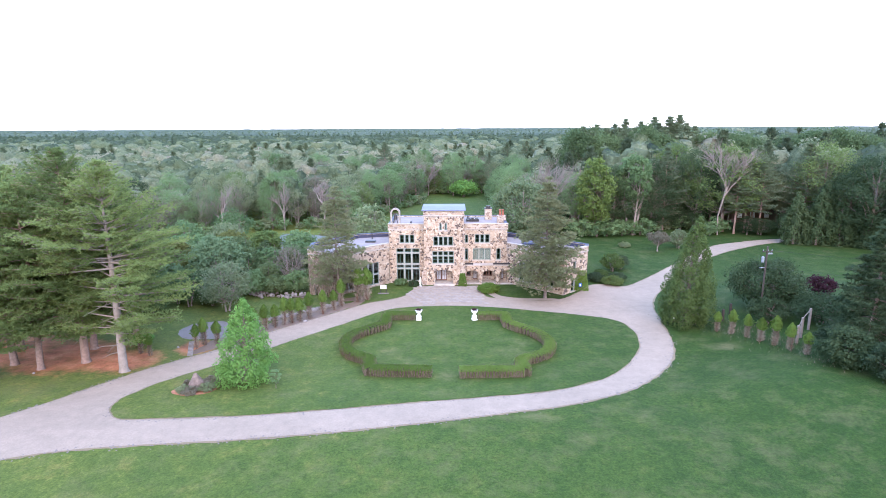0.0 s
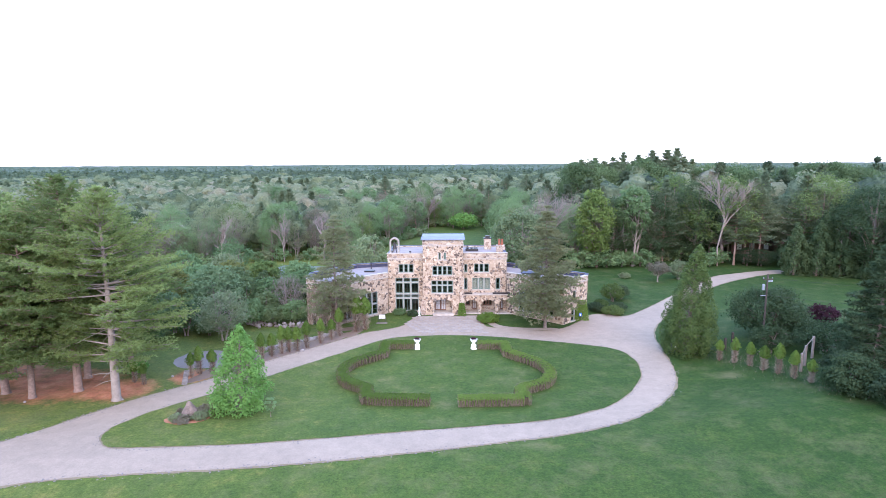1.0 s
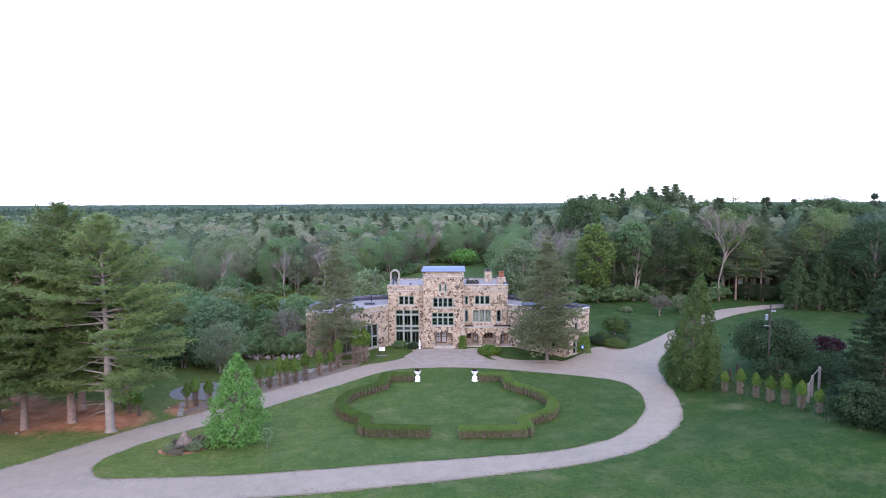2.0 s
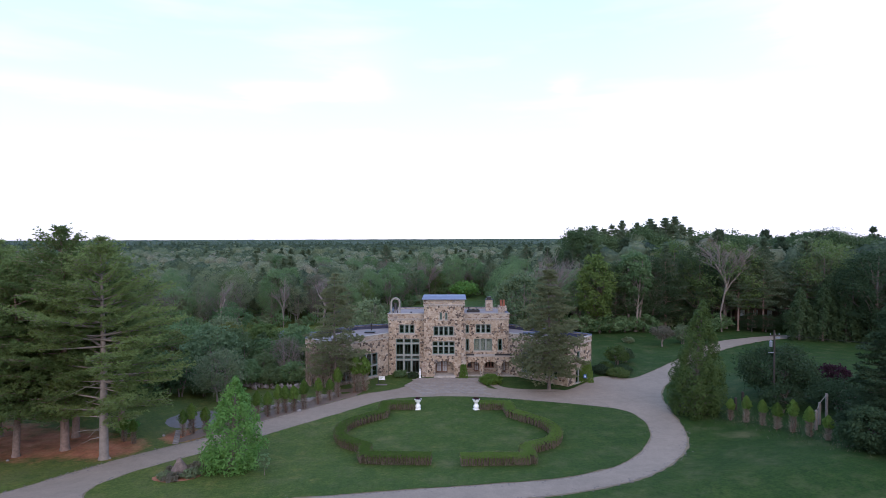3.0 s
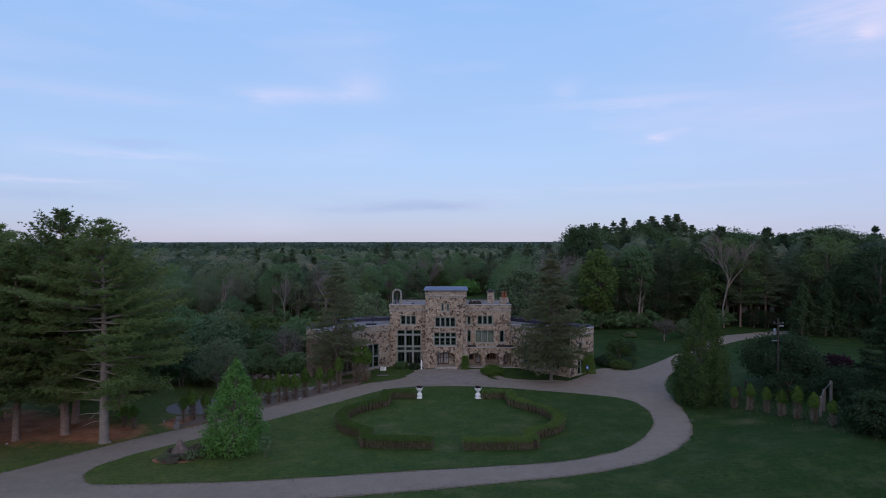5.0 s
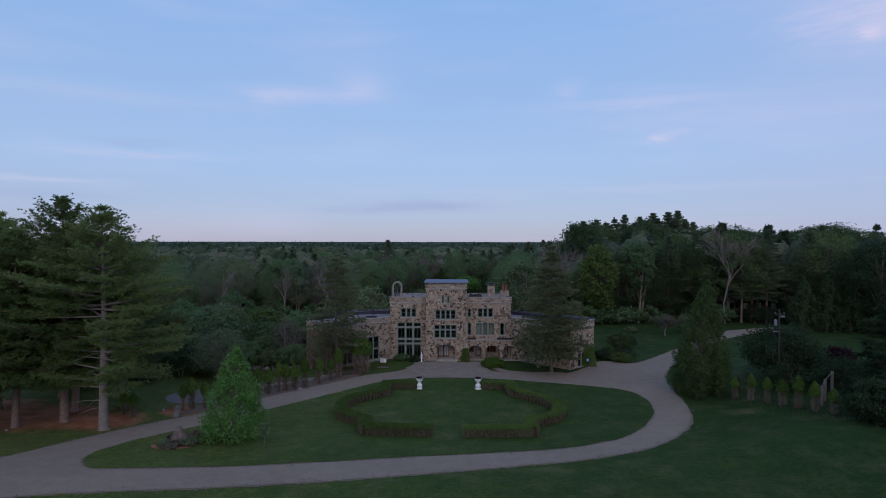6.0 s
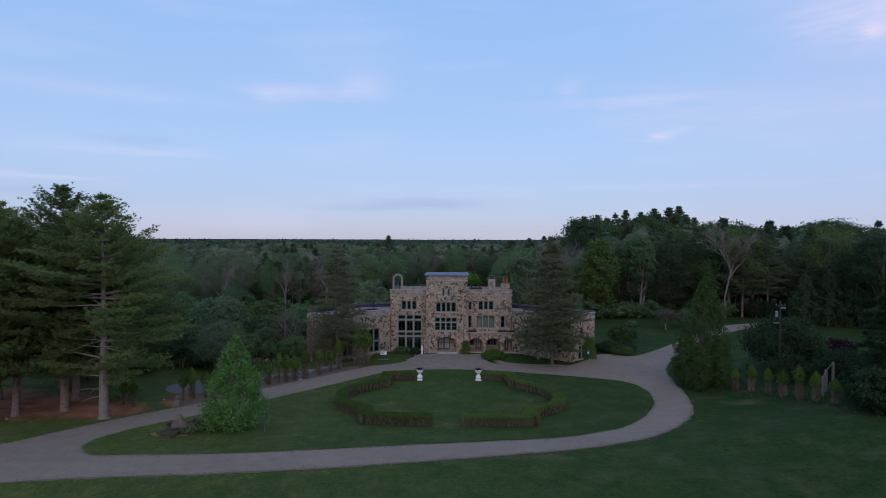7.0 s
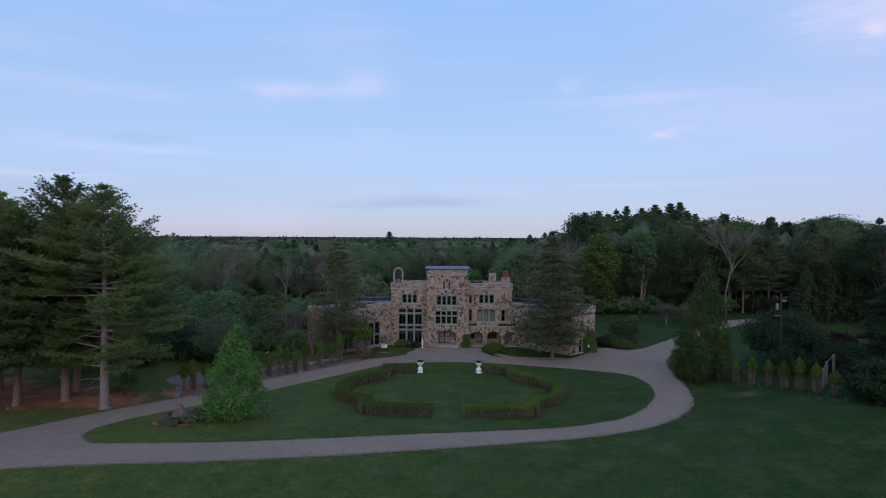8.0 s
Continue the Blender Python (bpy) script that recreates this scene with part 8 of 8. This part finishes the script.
    # a belt of dense evergreens where the road enters the woods
    belt = plant("arborvitae_tree", (80.0, 129.6), *lobed(47, 12.0, 3.2, 90, 200, 0.26, 0.3, 0.6, (0.2, 0.0), (0.2, 0.4), 0.6), L_BELT, M_BARK, "dense green evergreen tree where the road enters the woods", "tree", group="evergreens by the road")
    for i, (x, y, w, h) in enumerate(((84.6, 128.6, 1.1, 1.05), (89.0, 127.4, 1.0, 0.92), (93.4, 126.0, 1.15, 1.0), (97.5, 124.0, 1.1, 1.1), (87.0, 130.5, 1.0, 1.2), (100.5, 118.5, 1.2, 1.2), (101.0, 111.0, 1.2, 1.3))):
        again(belt, (x, y), i * 1.9, (w, h))
    # shrubs along the foot of the woods
    low = [plant("understory_shrub", (-60, 153), *broadleaf(38, 3.4, 2.2, 0.1, 22, 26, 0.34, 0.06, stems=3, limbs=4, fine=True), L_BROAD, M_BARK, "green shrub at the foot of the woods", "shrub", group="shrubs at the wood's foot"),
           plant("understory_shrub", (-50, 154), *broadleaf(39, 3.0, 2.0, 0.1, 20, 24, 0.34, 0.06, stems=3, gap=0.1, limbs=4, fine=True), L_GREY, M_BARK, "grey green shrub at the foot of the woods", "shrub", group="shrubs at the wood's foot")]
    for i, (x, y, k) in enumerate(((33.4, 139.2, 1.3), (36.8, 138.4, 1.2), (39.6, 139.4, 1.3), (43.6, 140.2, 1.2), (48.4, 140.8, 1.3), (65.6, 140.4, 1.0))):
        again(low[0], (x, y), i * 1.7, (k * 1.2, k))
    loop = polyline(CLEAR[1:23], 3.4)
    for i, (x, y) in enumerate(loop):
        if abs(x) < 0.82 * y + 6 and not (58 < x < 96 and 126 < y < 142):
            s = rng.uniform(0.6, 1.3)
            again(low[i % 2], (x + rng.normal() * 1.0, y + 0.8 + rng.normal() * 0.8), rng.random() * 6.28, (s * 1.1, s))
            if x > 0 and i % 2:
                again(low[0], (x + rng.normal() * 1.5, y + rng.uniform(4, 9)), rng.random() * 6.28, (s * 1.5, s * 1.7))
    return near


def merge(name, places, models, label, material):
    """Many trees of a far wood as one mesh. places: x, y, z, across, up, turn, tone, model."""
    VL, FL, TL, VW, FW, n, nw = [], [], [], [], [], 0, 0
    for x, y, z, w, h, turn, tone, k in places:
        (v, f), wood = models[int(k)]
        c, s = math.cos(turn), math.sin(turn)
        R = np.array(((c * w, -s * w, 0), (s * w, c * w, 0), (0, 0, h)))
        VL.append(v @ R.T + np.array((x, y, z)))
        FL.append(f + n)
        TL.append(np.full(len(f), tone))
        n += len(v)
        if wood is not None:
            VW.append(wood[0] @ R.T + np.array((x, y, z)))
            FW.append(wood[1] + nw)
            nw += len(wood[0])
    V, F, T = np.concatenate(VL), np.concatenate(FL), np.concatenate(TL)
    second = len(F)
    if VW:
        V, F = np.concatenate([V] + VW), np.concatenate([F] + [f + n for f in FW])
        T = np.concatenate([T, np.zeros(len(F) - second)])
    me = tri_mesh(name, V, F, T, second)
    tagged(mesh_part(name, me, [material, M_BARK]), label, "woods", kind="stuff")


def tone_of(x, y, rng, pine):
    """Where a tree stands between dark pine green and brownish grey."""
    if pine:
        return rng.uniform(0.28, 0.5)
    g = noise.noise((x * 0.02, y * 0.02, 8.0)) * 0.25
    return min(1.15, max(0.3, 0.58 + g + rng.normal() * 0.20))


def dome(seed, r, h, rings, around, rough=0.30, sprays=0, leaf=0.5, bare_part=0.0):
    """A far crown: several lumps grown together, with leaf sprays all over that break its outline."""
    rng = np.random.default_rng(seed)
    V, F = [(0, 0, h * 0.97)], []

    def swell(d):
        return 1 + rough * 1.7 * noise.noise((d[0] * 1.6 + seed, d[1] * 1.6, d[2] * 1.6)) + rough * 0.9 * noise.noise((d[0] * 3.7, d[1] * 3.7 + seed, d[2] * 3.7))

    def at(d, k):
        return (d[0] * r * k, d[1] * r * k, h * 0.58 + d[2] * h * 0.40 * k)
    for j in range(1, rings + 1):
        a = j / rings * 2.3
        for i in range(around):
            az = (i + 0.5 * (j % 2)) / around * 2 * math.pi
            d = (math.cos(az) * math.sin(a), math.sin(az) * math.sin(a), math.cos(a))
            V.append(at(d, swell(d) * (0.93 if sprays else 1.0)))
    for i in range(around):
        F.append((0, 1 + i, 1 + (i + 1) % around))
    for j in range(rings - 1):
        for i in range(around):
            p, q = 1 + j * around + i, 1 + j * around + (i + 1) % around
            F += [(p, p + around, q + around), (p, q + around, q)]
    body = (np.array(V, float), np.array(F))
    if not sprays:
        return body
    u = unit(rng.normal(size=(sprays, 3)) + np.array((0, 0, 0.5)))
    C = np.array([at(d, swell(d) * k) for d, k in zip(u, rng.uniform(0.86, 1.0, sprays))])
    return join([body, leaflets(C, unit(u * 0.6 + rng.normal(size=(sprays, 3)) * 0.8 + np.array((0, 0, 0.2))), leaf * rng.uniform(0.7, 1.4, sprays), rng)])


def spire(seed, n, r, h, size):
    """A far conifer: sprays in a ragged cone."""
    rng = np.random.default_rng(seed)
    s = (np.arange(n) + rng.random(n)) / n
    a = rng.random(n) * 6.28
    D = unit(np.stack([np.cos(a), np.sin(a), np.full(n, 0.1)], 1))
    C = np.stack([np.zeros(n), np.zeros(n), h * (0.25 + 0.75 * s)], 1)
    return spikes(C, D, r * (1 - s) ** 0.7 * rng.uniform(0.7, 1.3, n) + 0.4, size, rng)


def build_woods(edge):
    rng = np.random.default_rng(72)
    stem = tube([(0, 0, 0), (0.1, 0, 5), (0, 0.1, 11)], [0.24, 0.18, 0.06], 4)
    twigs = [broadleaf(s, 14, 4.6, 2.0, 36, 34, 0.36, 0.2, stems=2, gap=0.15, lump=(0.2, 0.42), fine=True) for s in (41, 42)]
    models = [(dome(s, 4.4, 15.6, 6, 9, 0.32, 290, 0.50), stem) for s in (61, 62, 63, 64)] + [(white_pine(s, 15, 3.4, 3.0, 11, 4, 1.3, 4, 0.75, 0.32, 0.22, swell=1.6, dead=0)[0], stem) for s in (45, 46)]
    models += [(dome(s, 4.4, 15.6, 5, 8, 0.32, 120, 0.62), None) for s in (67, 68, 69, 70)] + [(white_pine(s, 15, 3.6, 3.0, 9, 4, 2.2, 3, 1.0, 0.5, 0.22, swell=1.6, dead=0)[0], None) for s in (65, 66)] + twigs
    places = []
    at = scatter(62, 430, 7.3, rng)
    at = at[~inside(CLEAR, at[:, 0], at[:, 1])]
    d = edge_distance(CLEAR, at[:, 0], at[:, 1])
    at, d = at[d >= 8.5], d[d >= 8.5]
    keep = ~in_gap(at)
    at, d = at[keep], d[keep]
    for (x, y), e in zip(at, d):
        pine = rng.random() < (0.07 if x > 20 else 0.03 + 0.05 * step01(240, 400, y) + 0.05 * step01(-40, 20, x))
        k = rng.integers(0, 4) + (6 if y > 240 else 0)
        if not pine and y < 230 and rng.random() < 0.16:
            k = rng.integers(12, 14)
        if pine:
            k = rng.integers(4, 6) + (6 if y > 240 else 0)
        h = canopy(x, y) * rng.uniform(0.72, 1.08) / 16
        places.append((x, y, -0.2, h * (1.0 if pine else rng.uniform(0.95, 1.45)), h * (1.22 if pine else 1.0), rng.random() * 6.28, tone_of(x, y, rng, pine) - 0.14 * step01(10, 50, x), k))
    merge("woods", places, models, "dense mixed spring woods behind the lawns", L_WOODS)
    # further off: plainer trees
    models = [(dome(s, 6.4, 16, 4, 7, 0.32, 34, 0.95), None) for s in (51, 52, 53)] + [(spire(s, 34, 4.0, 16, 1.5), None) for s in (54, 55)]
    places = []
    for x, y in scatter(430, 1000, 15.0, rng):
        pine = rng.random() < 0.14 + 0.25 * step01(600, 900, y)
        k = rng.integers(3, 5) if pine else rng.integers(0, 3)
        h = canopy(x, y) * rng.uniform(0.8, 1.12) * (1.2 if pine else 1.0) / 16
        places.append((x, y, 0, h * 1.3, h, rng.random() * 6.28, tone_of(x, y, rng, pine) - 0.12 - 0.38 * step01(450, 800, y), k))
    for x, y in scatter(1000, 2400, 40, rng):
        h = canopy(x, y) * rng.uniform(0.95, 1.25) / 16
        places.append((x, y, 0, h * 1.6, h, rng.random() * 6.28, tone_of(x, y, rng, True), rng.integers(3, 5)))
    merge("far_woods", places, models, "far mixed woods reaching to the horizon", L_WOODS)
    # unseen woods added behind the viewpoint, for the window glass to reflect
    places = []
    for x, y in scatter(70, 170, 9, rng):
        h = 16 * rng.uniform(0.8, 1.1) / 16
        places.append((x * 1.5, -y, 0, h * 1.3, h, rng.random() * 6.28, tone_of(x, -y, rng, False), rng.integers(0, 3)))
    merge("near_woods", places, models, "unseen woods added behind the viewpoint for reflections", L_WOODS)
    # the closed canopy in the distance
    ys = [980 * 1.045 ** k for k in range(36)]
    bm_v, bm_f = [], []
    nx = 220
    for y in ys:
        for i in range(nx):
            x = (i / (nx - 1) * 2 - 1) * (0.95 * y + 40)
            bm_v.append((x, min(y, 4900), canopy(x, y) + 3.0 * step01(1400, 4500, y) - 1.5 + 2.4 * noise.noise((x * 0.021, y * 0.021, 1.0)) + 2.4 * noise.noise((x * 0.07, y * 0.05, 4.0))))
    for j in range(len(ys) - 1):
        for i in range(nx - 1):
            a = j * nx + i
            bm_f += [(a, a + 1, a + nx + 1), (a, a + nx + 1, a + nx)]
    F = np.array(bm_f)
    T = np.array([0.22 + 0.3 * noise.noise((bm_v[f[0]][0] * 0.01, bm_v[f[0]][1] * 0.01, 2.0)) for f in bm_f])
    me = tri_mesh("distant_canopy", np.array(bm_v), F, T)
    tagged(mesh_part("distant_canopy", me, L_WOODS), "closed canopy of distant woods at the horizon", "woods", kind="stuff")


L_STAND = foliage("tall_pine_needles", [(0.1, (0.074, 0.112, 0.066)), (0.5, (0.125, 0.175, 0.10)), (0.9, (0.19, 0.24, 0.14))], through=0.4)
L_BELT = foliage("evergreen_sprays", [(0.1, (0.026, 0.048, 0.021)), (0.5, (0.045, 0.076, 0.032)), (0.9, (0.072, 0.105, 0.045))], through=0.3)
build_woods(build_edge_trees())


build_forecourt()


def build_rubble():
    """The stones of the walls that face the drive."""
    for k, (wall, p0, p1, z0, z1, holes, (du, dz)) in enumerate(FACES):
        rubble_face(wall, p0, p1, z0, z1, holes, du, dz, 300 + k)
        for h in holes:
            if h[4] > 0.5:
                voussoirs(wall, p0, p1, h, 11)


build_rubble()
